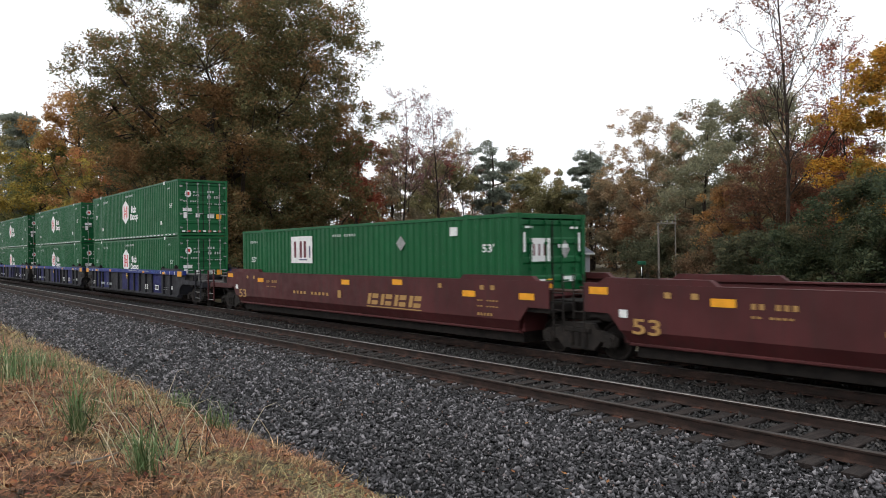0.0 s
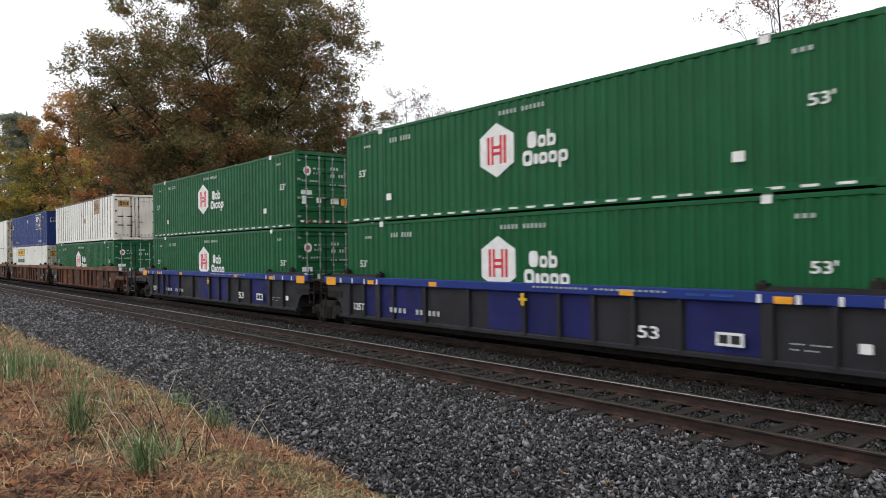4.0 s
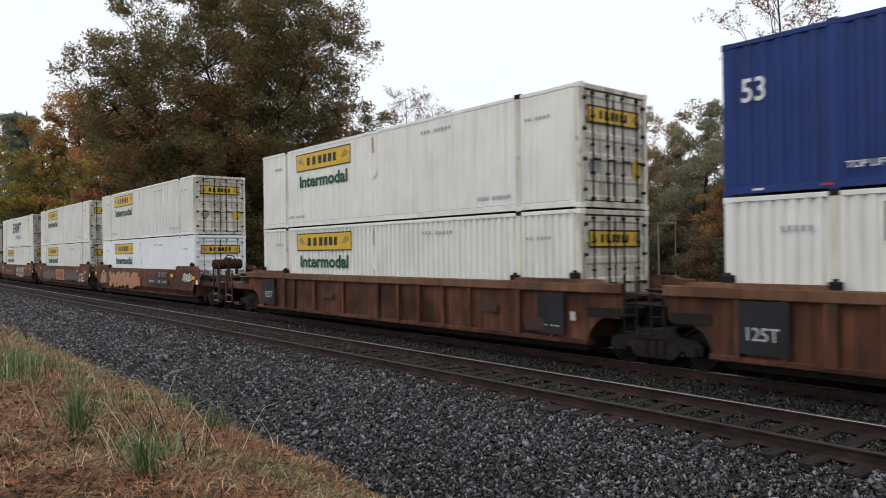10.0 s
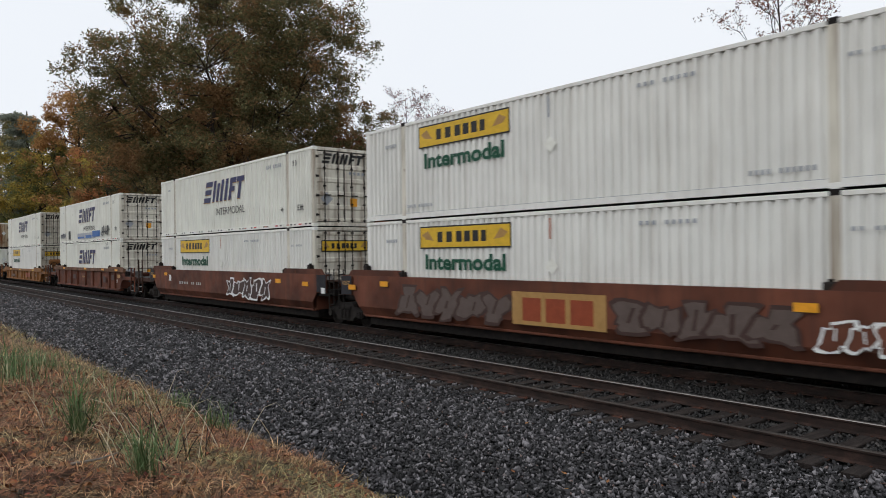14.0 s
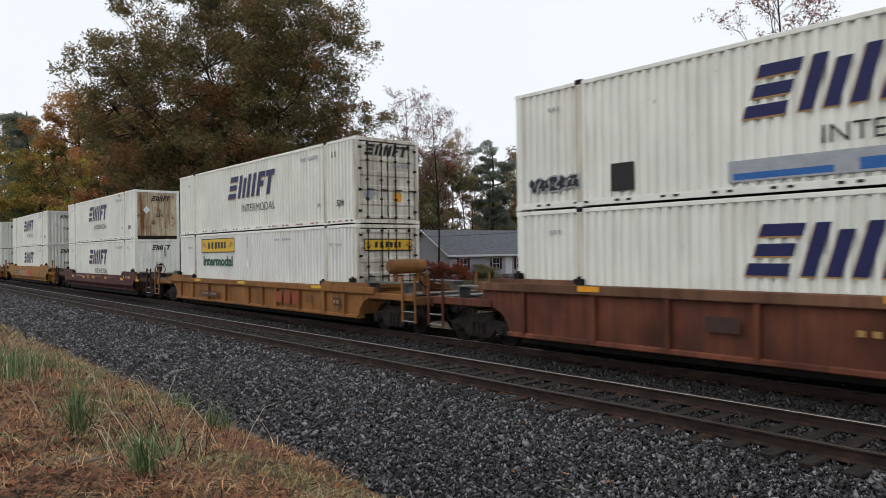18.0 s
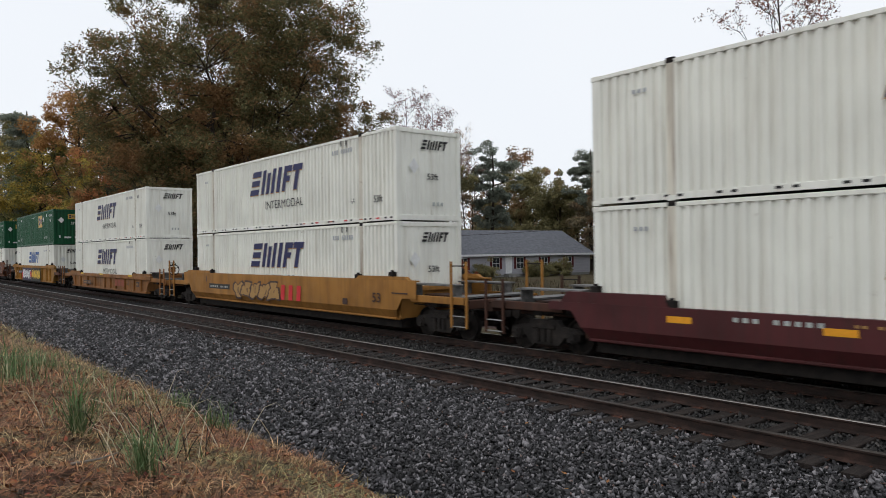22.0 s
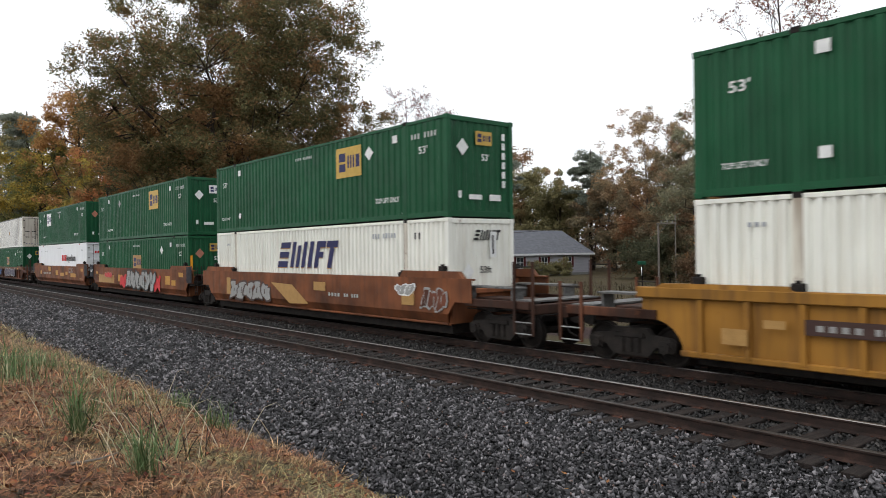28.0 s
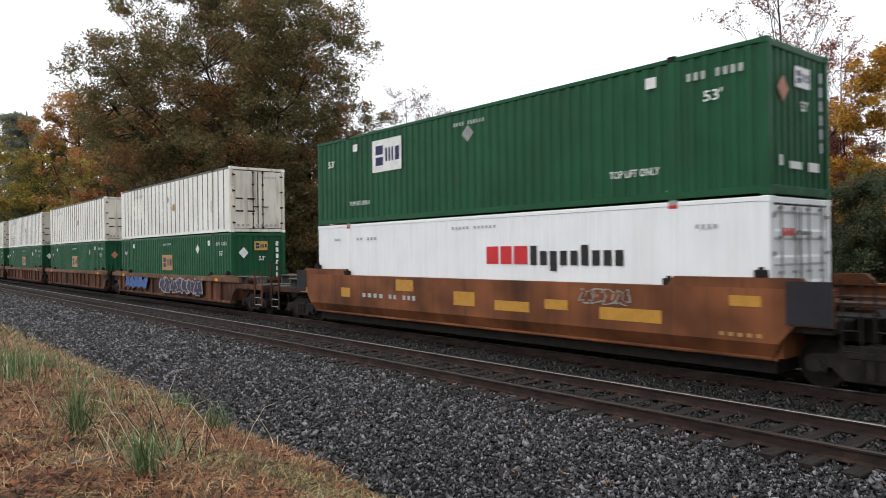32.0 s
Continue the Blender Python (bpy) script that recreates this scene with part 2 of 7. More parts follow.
# ---- mesh code ----
class Shape:
    """Gathers boxes, bars and drums into one mesh."""

    def __init__(self):
        self.v, self.f = [], []

    def add(self, verts, faces):
        n = len(self.v)
        self.v += [tuple(p) for p in verts]
        self.f += [tuple(i + n for i in f) for f in faces]
        return self

    def box(self, x0, x1, y0, y1, z0, z1, c=0.0):
        """A box; c: chamfer of the edges along its longest side."""
        if c <= 0:
            v = [(x, y, z) for x in (x0, x1) for y in (y0, y1) for z in (z0, z1)]
            return self.add(v, [(0, 1, 3, 2), (4, 6, 7, 5), (0, 4, 5, 1), (2, 3, 7, 6), (0, 2, 6, 4), (1, 5, 7, 3)])
        size = (x1 - x0, y1 - y0, z1 - z0)
        k = size.index(max(size))
        (a0, a1), (b0, b1) = [((x0, x1), (y0, y1), (z0, z1))[i] for i in range(3) if i != k]
        ring = [(a0 + c, b0), (a1 - c, b0), (a1, b0 + c), (a1, b1 - c), (a1 - c, b1), (a0 + c, b1), (a0, b1 - c), (a0, b0 + c)]
        lo, hi = ((x0, x1), (y0, y1), (z0, z1))[k]
        def at(w, q):
            q = list(q)
            q.insert(k, w)
            return q
        v = [at(lo, q) for q in ring] + [at(hi, q) for q in ring]
        f = [(i, (i + 1) % 8, 8 + (i + 1) % 8, 8 + i) for i in range(8)]
        return self.add(v, f + [tuple(range(7, -1, -1)), tuple(range(8, 16))])

    def rod(self, a, b, r, n=8, r2=None):
        """A round bar from a to b."""
        a, b = Vector(a), Vector(b)
        d = (b - a).normalized()
        u = d.orthogonal().normalized()
        w = d.cross(u)
        r2 = r if r2 is None else r2
        v = []
        for p, q in ((a, r), (b, r2)):
            v += [p + (u * math.cos(i * math.tau / n) + w * math.sin(i * math.tau / n)) * q for i in range(n)]
        f = [(i, (i + 1) % n, n + (i + 1) % n, n + i) for i in range(n)]
        return self.add(v, f + [tuple(range(n - 1, -1, -1)), tuple(range(n, 2 * n))])

    def slab(self, outline, y0, y1):
        """An outline in x and z, with thickness from y0 to y1."""
        n = len(outline)
        v = [(x, y0, z) for x, z in outline] + [(x, y1, z) for x, z in outline]
        f = [(i, (i + 1) % n, n + (i + 1) % n, n + i) for i in range(n)]
        return self.add(v, f + [tuple(range(n)), tuple(range(2 * n - 1, n - 1, -1))])

    def mesh(self, name):
        me = bpy.data.meshes.new(name)
        me.from_pydata(self.v, [], self.f)
        bm = bmesh.new()
        bm.from_mesh(me)
        bmesh.ops.recalc_face_normals(bm, faces=bm.faces)
        bm.to_mesh(me)
        bm.free()
        me.materials.append(None)
        return me


MESHES = {}


def shared(key, build):
    """One mesh for all alike parts."""
    if key not in MESHES:
        MESHES[key] = build().mesh(key if isinstance(key, str) else key[0])
    return MESHES[key]


def part(name, mesh, material, parent=None, label="", at=None):
    if isinstance(mesh, Shape):
        mesh = mesh.mesh(name)
    ob = new(name, mesh)
    ob.parent = parent
    if not ob.material_slots:
        mesh.materials.append(None)
    ob.material_slots[0].link = "OBJECT"
    ob.material_slots[0].material = material
    if at is not None:
        ob.matrix_basis = at
    if label:
        ob["label"] = label
    return ob


def thing(name, m=None, label="", category="", group="", kind=""):
    ob = new(name)
    ob.empty_display_size = 0.2
    if m is not None:
        ob.matrix_basis = m
    return tagged(ob, label, category, group, kind)


def arrays(name, verts, faces, material):
    """A mesh straight from arrays (quads or triangles)."""
    me = bpy.data.meshes.new(name)
    verts, faces = np.asarray(verts, np.float32), np.asarray(faces, np.int32)
    k = faces.shape[1]
    me.vertices.add(len(verts))
    me.vertices.foreach_set("co", verts.ravel())
    me.loops.add(faces.size)
    me.loops.foreach_set("vertex_index", faces.ravel())
    me.polygons.add(len(faces))
    me.polygons.foreach_set("loop_start", np.arange(0, faces.size, k, dtype=np.int32))
    me.update(calc_edges=True)
    me.materials.append(material)
    return me


# ---- ground, ballast and tracks ----
RNG = np.random.default_rng(7)
NEAR_Y, FAR_Y = 10.335, 14.14          # middles of the two tracks
GAUGE = 1.505                         # between rail middles


def profile(y):
    """Height of the land across the line; the rail heads are at zero."""
    ys = [-400, -30, -6, 0, 1.6, 2.8, 3.5, 4.0, 4.5, 5.0, 16.6, 17.6, 23, 40, 90, 1200]
    zs = [1.2, 0.9, 0.85, 0.78, 0.64, 0.43, 0.24, 0.08, -0.20, -0.44, -0.46, -0.55, -0.55, -0.6, -0.6, -0.6]
    return np.interp(y, ys, zs)


def grid_sheet(name, xs, ys, height, material):
    X, Y = np.meshgrid(xs, ys)
    v = np.stack([X, Y, height(X, Y)], -1).reshape(-1, 3)
    n, m = len(ys), len(xs)
    i = (np.arange(n - 1)[:, None] * m + np.arange(m - 1)[None]).ravel()
    me = arrays(name, v, np.stack([i, i + 1, i + m + 1, i + m], 1), material)
    me.polygons.foreach_set("use_smooth", [True] * len(me.polygons))
    return new(name, me)


def lumps(X, Y, size, amp):
    f = np.vectorize(lambda a, b: noise.noise((a / size, b / size, 0.3)))
    return f(X, Y) * amp


xs = np.concatenate([[-1500, -700, -350, -200, -120, -80], np.arange(-60, 6, 0.45), [12, 30, 70, 150, 400, 1000]])
ys = np.concatenate([[-400, -150, -60, -25, -8, -3], np.arange(-1, 5.2, 0.22), [6, 10, 14, 16.6, 17.1, 17.6, 18.5, 20, 23, 28, 40, 60, 90, 150, 300, 700, 1200]])
ground = grid_sheet("ground", xs, ys, lambda X, Y: profile(Y) + (lumps(X, Y, 1.3, 0.07) + lumps(X, Y, 0.35, 0.035)) * (Y < 4.6) * (X > -62), EARTH)
ground.data.materials.append(FIELD)
ground.data.polygons.foreach_set("material_index", [1 if p.center.y > 16 else 0 for p in ground.data.polygons])
tagged(ground, "sloping ground with dead orange grass and leaf litter", "ground", kind="structure")


def bed_height(y):
    return np.interp(y, [3.7, 4.4, 6.0, 8.5, 9.0, 11.6, 12.2, 12.9, 15.4, 16.2, 17.6],
                     [-0.30, -0.20, -0.24, -0.26, -0.23, -0.23, -0.27, -0.23, -0.23, -0.28, -0.62])


# its dark colour gives the loose stones their shadowed gaps
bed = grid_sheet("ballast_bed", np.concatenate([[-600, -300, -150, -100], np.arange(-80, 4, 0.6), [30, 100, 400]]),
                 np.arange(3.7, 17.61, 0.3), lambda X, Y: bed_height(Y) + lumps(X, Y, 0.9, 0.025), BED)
tagged(bed, "crushed stone bed under two tracks, near-black as shade between stones", "ballast", kind="structure")
road = grid_sheet("road", np.array([-600, -100, -60, -30, -15, 0, 20, 60, 400.0]), np.array([17.7, 18.2, 20, 22, 22.6]),
                  lambda X, Y: -0.535 + 0.03 * np.sin(Y * 3), ROAD)
tagged(road, "reddish gravel service road beyond the tracks", "road", kind="structure")


def stones(name, x0, x1, y0, y1, per_m2, size, seed, label, material=STONE):
    """Crushed stone: jagged little wedges with eight faces, piled at random."""
    r = np.random.default_rng(seed)
    n = int((x1 - x0) * (y1 - y0) * per_m2)
    c = np.stack([r.uniform(x0, x1, n), r.uniform(y0, y1, n), np.zeros(n)], 1)
    c[:, 2] = bed_height(c[:, 1]) + r.uniform(-0.030, 0.030, n) + 0.008
    for ty in (NEAR_Y, FAR_Y):                     # keep the sleepers mostly clear
        on = (np.abs(c[:, 1] - ty) < 1.32) & (((c[:, 0] - 0.08) % 0.52) < 0.25)
        c[on, 2] -= np.where(r.uniform(0, 1, on.sum()) < 0.925, 0.10, 0.0)
        c = c[~((np.abs(np.abs(c[:, 1] - ty) - GAUGE / 2) < 0.085))]
    n = len(c)
    wedge = np.array([[1.15 * math.cos(a), 1.15 * math.sin(a), z] for z in (-1, 1) for a in (0.3, 2.4, 4.5)])
    v = wedge[None] * r.uniform(0.55, 1.1, (n, 6, 3))
    v *= (size * r.lognormal(0, 0.24, (n, 1)) * 0.56)[:, :, None] * r.permuted(np.tile([0.55, 0.9, 1.45], (n, 1)), axis=1)[:, None] * r.uniform(0.8, 1.2, (n, 1, 3))
    q = r.normal(size=(n, 4))
    q /= np.linalg.norm(q, axis=1, keepdims=True)
    w, x, y, z = q.T
    R = np.stack([1 - 2 * (y * y + z * z), 2 * (x * y - z * w), 2 * (x * z + y * w), 2 * (x * y + z * w), 1 - 2 * (x * x + z * z), 2 * (y * z - x * w),
                  2 * (x * z - y * w), 2 * (y * z + x * w), 1 - 2 * (x * x + y * y)], 1).reshape(n, 3, 3)
    v = np.einsum("nij,nkj->nki", R, v) + c[:, None]
    tris = np.array([(0, 2, 1), (3, 4, 5), (0, 1, 4), (0, 4, 3), (1, 2, 5), (1, 5, 4), (2, 0, 3), (2, 3, 5)])
    f = (tris[None] + 6 * np.arange(n)[:, None, None]).reshape(-1, 3)
    return tagged(new(name, arrays(name, v.reshape(-1, 3), f, material)), label, "gravel", kind="stuff")


stones("ballast_stones", -9, -1.5, 3.9, 9.7, 690, 0.043, 1, "loose grey crushed stones of the ballast shoulder")
stones("ballast_stones", -18, -9, 3.9, 9.7, 480, 0.047, 2, "loose grey crushed stones of the ballast shoulder")
stones("ballast_stones", -34, -18, 3.9, 9.7, 210, 0.060, 3, "loose grey crushed stones of the ballast shoulder")
stones("ballast_stones", -75, -34, 3.9, 9.6, 75, 0.08, 4, "loose grey crushed stones of the ballast shoulder")
# OILED stones: dark with oil, and in place of shade near the train
stones("ballast_stones", -16, -1.5, 9.7, 13.2, 320, 0.052, 5, "crushed stones between the rails, darkened by oil and as train shade", OILED)
stones("ballast_stones", -40, -16, 9.6, 13.2, 110, 0.075, 6, "crushed stones between the rails, darkened by oil and as train shade", OILED)
stones("ballast_stones", -12, 2, 13.2, 17.4, 110, 0.065, 8, "crushed stones between the rails, darkened by oil and as train shade", OILED)


def rail_shape(x0, x1):
    """Flat-bottomed rail: foot, web and head, 18 cm high."""
    half = [(0.075, -0.185), (0.075, -0.172), (0.012, -0.150), (0.009, -0.05), (0.036, -0.038), (0.037, -0.012)]
    ring = half + [(-y, z) for y, z in reversed(half)]
    s = Shape()
    n = len(ring)
    v = [(x, y, z) for x in (x0, x1) for y, z in ring]
    return s.add(v, [(i, (i + 1) % n, n + (i + 1) % n, n + i) for i in range(n)])


def head_shape(x0, x1):
    ring = [(0.037, -0.012), (0.030, -0.002), (0.012, 0.0), (-0.012, 0.0), (-0.030, -0.002), (-0.037, -0.012)]
    v = [(x, y, z) for x in (x0, x1) for y, z in ring]
    return Shape().add(v, [(i, i + 1, 7 + i, 6 + i) for i in range(5)] + [(0, 6, 11, 5)])


def sleeper_shape():
    s = Shape().box(-0.115, 0.115, -1.30, 1.30, -0.36, -0.178, 0.012)
    return s


def plates_shape(x0, x1):
    """Tie plates with spike heads under both rails of one track."""
    s = Shape()
    for i in range(int((x1 - x0) / 0.52)):
        x = x0 + i * 0.52
        for y in (-GAUGE / 2, GAUGE / 2):
            s.box(x - 0.095, x + 0.095, y - 0.17, y + 0.17, -0.192, -0.180)
            for dx, dy in ((-0.05, 0.09), (0.05, -0.09), (0.06, 0.13)):
                s.box(x + dx - 0.014, x + dx + 0.014, y + dy - 0.014, y + dy + 0.014, -0.182, -0.160)
    return s


def anchors_shape(x0, x1):
    s = Shape()
    for i in range(int((x1 - x0) / 0.52)):
        x = x0 + i * 0.52
        for y in (-GAUGE / 2, GAUGE / 2):
            for dx in (-0.14, 0.14):
                s.box(x + dx - 0.012, x + dx + 0.012, y - 0.085, y + 0.085, -0.205, -0.165)
    return s


tie_mesh = shared("sleeper", sleeper_shape)
for ty, label in ((NEAR_Y, "empty railway track with rusty rails on timber sleepers"), (FAR_Y, "railway track that carries the train")):
    track = thing("railway_track", pose(0, ty, 0), label, "railway track", "pair of tracks", "structure")
    for side in (-1, 1):
        r = part("rail", rail_shape(-420, 330), RAILSIDE, track, at=pose(0, side * GAUGE / 2, 0))
        # nearest rail keeps the duller tone, the others the painted glint
        part("rail_head", head_shape(-420, 330), RAILTOP if side < 0 and ty == NEAR_Y else BRIGHTRAIL, r, "worn running surface")
    first = -80.0
    for i in range(157):
        x = first + 0.125 + i * 0.52
        part("sleeper", tie_mesh, TIE, track, at=pose(x + RNG.uniform(-0.02, 0.02), RNG.uniform(-0.05, 0.05), RNG.uniform(-0.012, 0.008), RNG.uniform(-0.3, 0.3), 0, RNG.uniform(-1.2, 1.2)))
    rest = Shape()
    for k in range(260):
        x = -80.0 - 0.395 - k * 0.52
        rest.box(x - 0.115, x + 0.115, -1.30, 1.30, -0.36, -0.19)
    tagged(part("far_sleepers", rest, TIE, track), kind="stuff")
    tagged(part("tie_plates", plates_shape(first + 0.125, 1.5), TIEPLATE, track, "rusted tie plates and spikes"), kind="stuff")
    tagged(part("rail_anchors", anchors_shape(first + 0.125, 1.5), RAILSIDE, track), kind="stuff")


# ---- lettering, signs and patches on flat sides ----
def letters(text):
    """A mesh of a word in the built-in font, one unit wide and one high."""
    key = ("word", text)
    if key not in MESHES:
        cu = bpy.data.curves.new("word", "FONT")
        cu.body, cu.extrude, cu.resolution_u, cu.offset = text, 0.0, 3, {"Intermodal": 0.034, "INTERMODAL": -0.004}.get(text, 0.014)
        ob = bpy.data.objects.new("word", cu)
        scene.collection.objects.link(ob)
        me = bpy.data.meshes.new_from_object(ob.evaluated_get(bpy.context.evaluated_depsgraph_get()))
        bpy.data.objects.remove(ob)
        co = np.empty(len(me.vertices) * 3)
        me.vertices.foreach_get("co", co)
        co = co.reshape(-1, 3)
        lo, hi = co.min(0), co.max(0)
        co = (co - lo) / np.maximum(hi - lo, 1e-6) * (1, 1, 0)
        me.vertices.foreach_set("co", co.astype(np.float32).ravel())
        me.materials.clear()
        me.materials.append(None)
        MESHES[key] = me
    return MESHES[key]


class Face:
    """One flat outside of a thing, on which signs lie; u runs along it, w up."""

    def __init__(self, owner, m):
        self.owner, self.m, self.lift = owner, m, 0

    def stick(self, name, mesh, material, label="", at=None):
        self.lift += 0.0012
        m = self.m @ Matrix.Translation((0, 0, 0.002 + self.lift))
        return part(name, mesh, material, self.owner, label, m if at is None else m @ at)

    def poly(self, pts, material, name="marking", label=""):
        s = Shape()
        s.add([(u, w, 0) for u, w in pts], [tuple(range(len(pts)))])
        return self.stick(name, s, material, label)

    def rect(self, u0, u1, w0, w1, material, name="marking", label=""):
        return self.poly([(u0, w0), (u1, w0), (u1, w1), (u0, w1)], material, name, label)

    def rects(self, boxes, material, name="marking", label="", lean=0.0):
        """Upright or leaning blocks; those that are pieces of one sign share a mesh."""
        groups = [boxes] if name in ("lettering", "logo", "emblem") else [[b] for b in boxes]
        base = boxes[0][2]
        for group in groups:
            s = Shape()
            for u0, u1, w0, w1 in group:
                k0, k1 = lean * (w0 - base), lean * (w1 - base)
                s.add([(u0 + k0, w0, 0), (u1 + k0, w0, 0), (u1 + k1, w1, 0), (u0 + k1, w1, 0)], [(0, 1, 2, 3)])
            self.stick(name, s, material, label)

    def bars(self, u0, u1, w0, w1, n, material, label=""):
        """Small writing that cannot be read: a row of plain bars."""
        step, thin = (u1 - u0) / n, (w1 - w0) * 0.14
        material = INK_CHALK if material is INK_WHITE else material
        return self.rects([(u0 + i * step, u0 + (i + 0.55) * step, w0 + thin, w1 - thin) for i in range(n) if n < 6 or i != n // 2 - 1], material, "lettering", label)

    def pebble(self, u0, u1, w0, w1, material, hole=0.0, name="logo", lean=0.0):
        """A rounded plain shape, solid or with an opening in it."""
        n, cu, cw = 20, (u0 + u1) / 2, (w0 + w1) / 2
        def ring(k):
            out = []
            for i in range(n):
                c, d = math.cos(i * math.tau / n), math.sin(i * math.tau / n)
                x, y = math.copysign(abs(c) ** 0.62, c) * (u1 - u0) / 2 * k, math.copysign(abs(d) ** 0.62, d) * (w1 - w0) / 2 * k
                out.append((cu + x + lean * y, cw + y, 0))
            return out
        if not hole:
            return self.stick(name, Shape().add(ring(1), [tuple(range(n))]), material)
        s = Shape().add(ring(1) + ring(hole), [(i, (i + 1) % n, n + (i + 1) % n, n + i) for i in range(n)])
        return self.stick(name, s, material)

    def word(self, text, u0, u1, w0, w1, material, label=""):
        at = Matrix.Translation((u0, w0, 0)) @ Matrix.Diagonal((u1 - u0, w1 - w0, 1, 1))
        return self.stick("lettering", letters(text), material, label, at)

    def spray(self, u0, u1, w0, w1, fill, edge, count, seed):
        """Sprayed scrawl: fat wobbly figures with dark rims."""
        r = random.Random(seed)
        step = (u1 - u0) / count
        for i in range(count):
            cu, cw = u0 + (i + 0.5) * step, (w0 + w1) / 2
            hu, hw = step * r.uniform(0.5, 0.68), (w1 - w0) / 2 * r.uniform(0.8, 1.0)
            k, ph = r.choice((2, 3, 3, 5)), r.uniform(0, 6.3)
            ring = []
            for j in range(22):
                a = j * math.tau / 22
                q = 1 + 0.34 * math.sin(k * a + ph) + 0.14 * math.sin(7 * a + ph * 2)
                c, s = math.cos(a), math.sin(a)
                ring.append((math.copysign(abs(c) ** 0.55, c) * hu * q, math.copysign(abs(s) ** 0.55, s) * hw * min(q, 1.15)))
            def outline(g):
                return [(cu + x * g + 0.18 * y * g, max(w0, min(w1, cw + y * g))) for x, y in ring]
            self.poly(outline(1.0), edge, "graffiti_rim", "sprayed rim")
            self.poly(outline(0.80), fill, "graffiti_fill", "sprayed figure")
            slash = []
            x0, z0 = cu + hu * r.uniform(-.35, .1), cw - hw * r.uniform(.1, .5)
            x1, z1 = x0 + hu * r.uniform(-.1, .4), cw + hw * r.uniform(.15, .6)
            t = hu * r.uniform(.10, .2)
            self.poly([(x0, z0), (x0 + t, z0), (x1 + t, z1), (x1, z1)], edge, "graffiti_stroke")


# ---- shipping containers, 53 feet ----
CL, CH, CW = 16.15, 2.885, 2.59
POST40 = 6.096


def corrugated(x0, x1, z0, z1, pitch, depth, flat_share=0.36):
    """A sheet with upright trapezoid folds; outer faces at y = 0, folds go in to y = depth."""
    n = max(2, round((x1 - x0) / pitch))
    p = (x1 - x0) / n
    line = []
    for i in range(n):
        a = x0 + i * p
        s = p * (1 - flat_share) / 2 * 0.5
        line += [(a, 0), (a + p * flat_share, 0), (a + p * flat_share + s, depth), (a + p - s, depth)]
    line.append((x1, 0))
    v = [(x, y, z) for z in (z0, z1) for x, y in line]
    m = len(line)
    return Shape().add(v, [(i, i + 1, m + i + 1, m + i) for i in range(m - 1)])


def side_panels(kind):
    s = Shape()
    for a, b in ((-CL / 2 + 0.13, -POST40 - 0.08), (-POST40 + 0.08, POST40 - 0.08), (POST40 + 0.08, CL / 2 - 0.13)):
        g = corrugated(a, b, 0.17, CH - 0.10, *{"fine": (0.232, 0.062), "shallow": (0.232, 0.012), "broad": (0.30, 0.038), "posted": (0.61, 0.004)}[kind])
        s.add(g.v, g.f)
    return s


def end_panel():
    g = corrugated(-CW / 2 + 0.13, CW / 2 - 0.13, 0.17, CH - 0.12, 0.255, 0.04)
    return Shape().add([(-y, x, z) for x, y, z in g.v], g.f)


def door_leaf():
    """A pressed door leaf with five sunk fields; faces +x, runs from y = 0 to 1.13."""
    line = [(-0.05, 0.02), (0.0, 0.02)]
    for i in range(5):
        z = 0.10 + i * 0.49
        line += [(0.0, z), (-0.032, z + 0.05), (-0.032, z + 0.33), (0.0, z + 0.38)]
    line += [(0.0, 2.55), (-0.05, 2.55)]
    n = len(line)
    v = [(x, y, z) for y in (0.0, 1.13) for x, z in line]
    return Shape().add(v, [(i, (i + 1) % n, n + (i + 1) % n, n + i) for i in range(n)] + [tuple(range(n)), tuple(range(2 * n - 1, n - 1, -1))])


def flat_leaf():
    """A smooth door leaf with a seam and a bottom band; faces +x, runs from y = 0 to 1.13."""
    return Shape().box(-.05, 0, 0, 1.13, .02, 2.55, .006).box(0, .012, .02, 1.11, .10, .42).box(0, .006, .55, .58, .45, 2.5)


def lock_rod():
    s = Shape().rod((0.035, 0, 0.0), (0.035, 0, 2.62), 0.019, 8)
    for z in (0.05, 0.65, 1.3, 1.95, 2.5):
        s.box(0.0, 0.058, -0.045, 0.045, z, z + 0.055)
    return s.box(0.03, 0.065, -0.03, 0.26, 0.98, 1.02)


def casting():
    return Shape().box(-0.09, 0.09, -0.085, 0.085, 0, 0.12, 0.01)


def hinge():
    return Shape().box(-0.02, 0.025, -0.06, 0.06, -0.035, 0.035).rod((0.02, -0.055, -0.05), (0.02, -0.055, 0.05), 0.018, 6)


def bottom_rail():
    return Shape().box(-CL / 2 + 0.1, CL / 2 - 0.1, 0.0, 0.05, 0.03, 0.17, 0.006)


def slot_marks():
    s = Shape()
    for i in range(14):
        x = -7.4 + i * 1.14
        for d in (0, 0.30):
            s.box(x + d, x + d + 0.12, -0.004, 0.01, 0.085, 0.135)
    return s


def tape_marks():
    s = Shape()
    for i in range(26):
        x = -7.7 + i * 0.6
        s.box(x, x + 0.30, -0.004, 0.01, 0.075, 0.125)
    return s


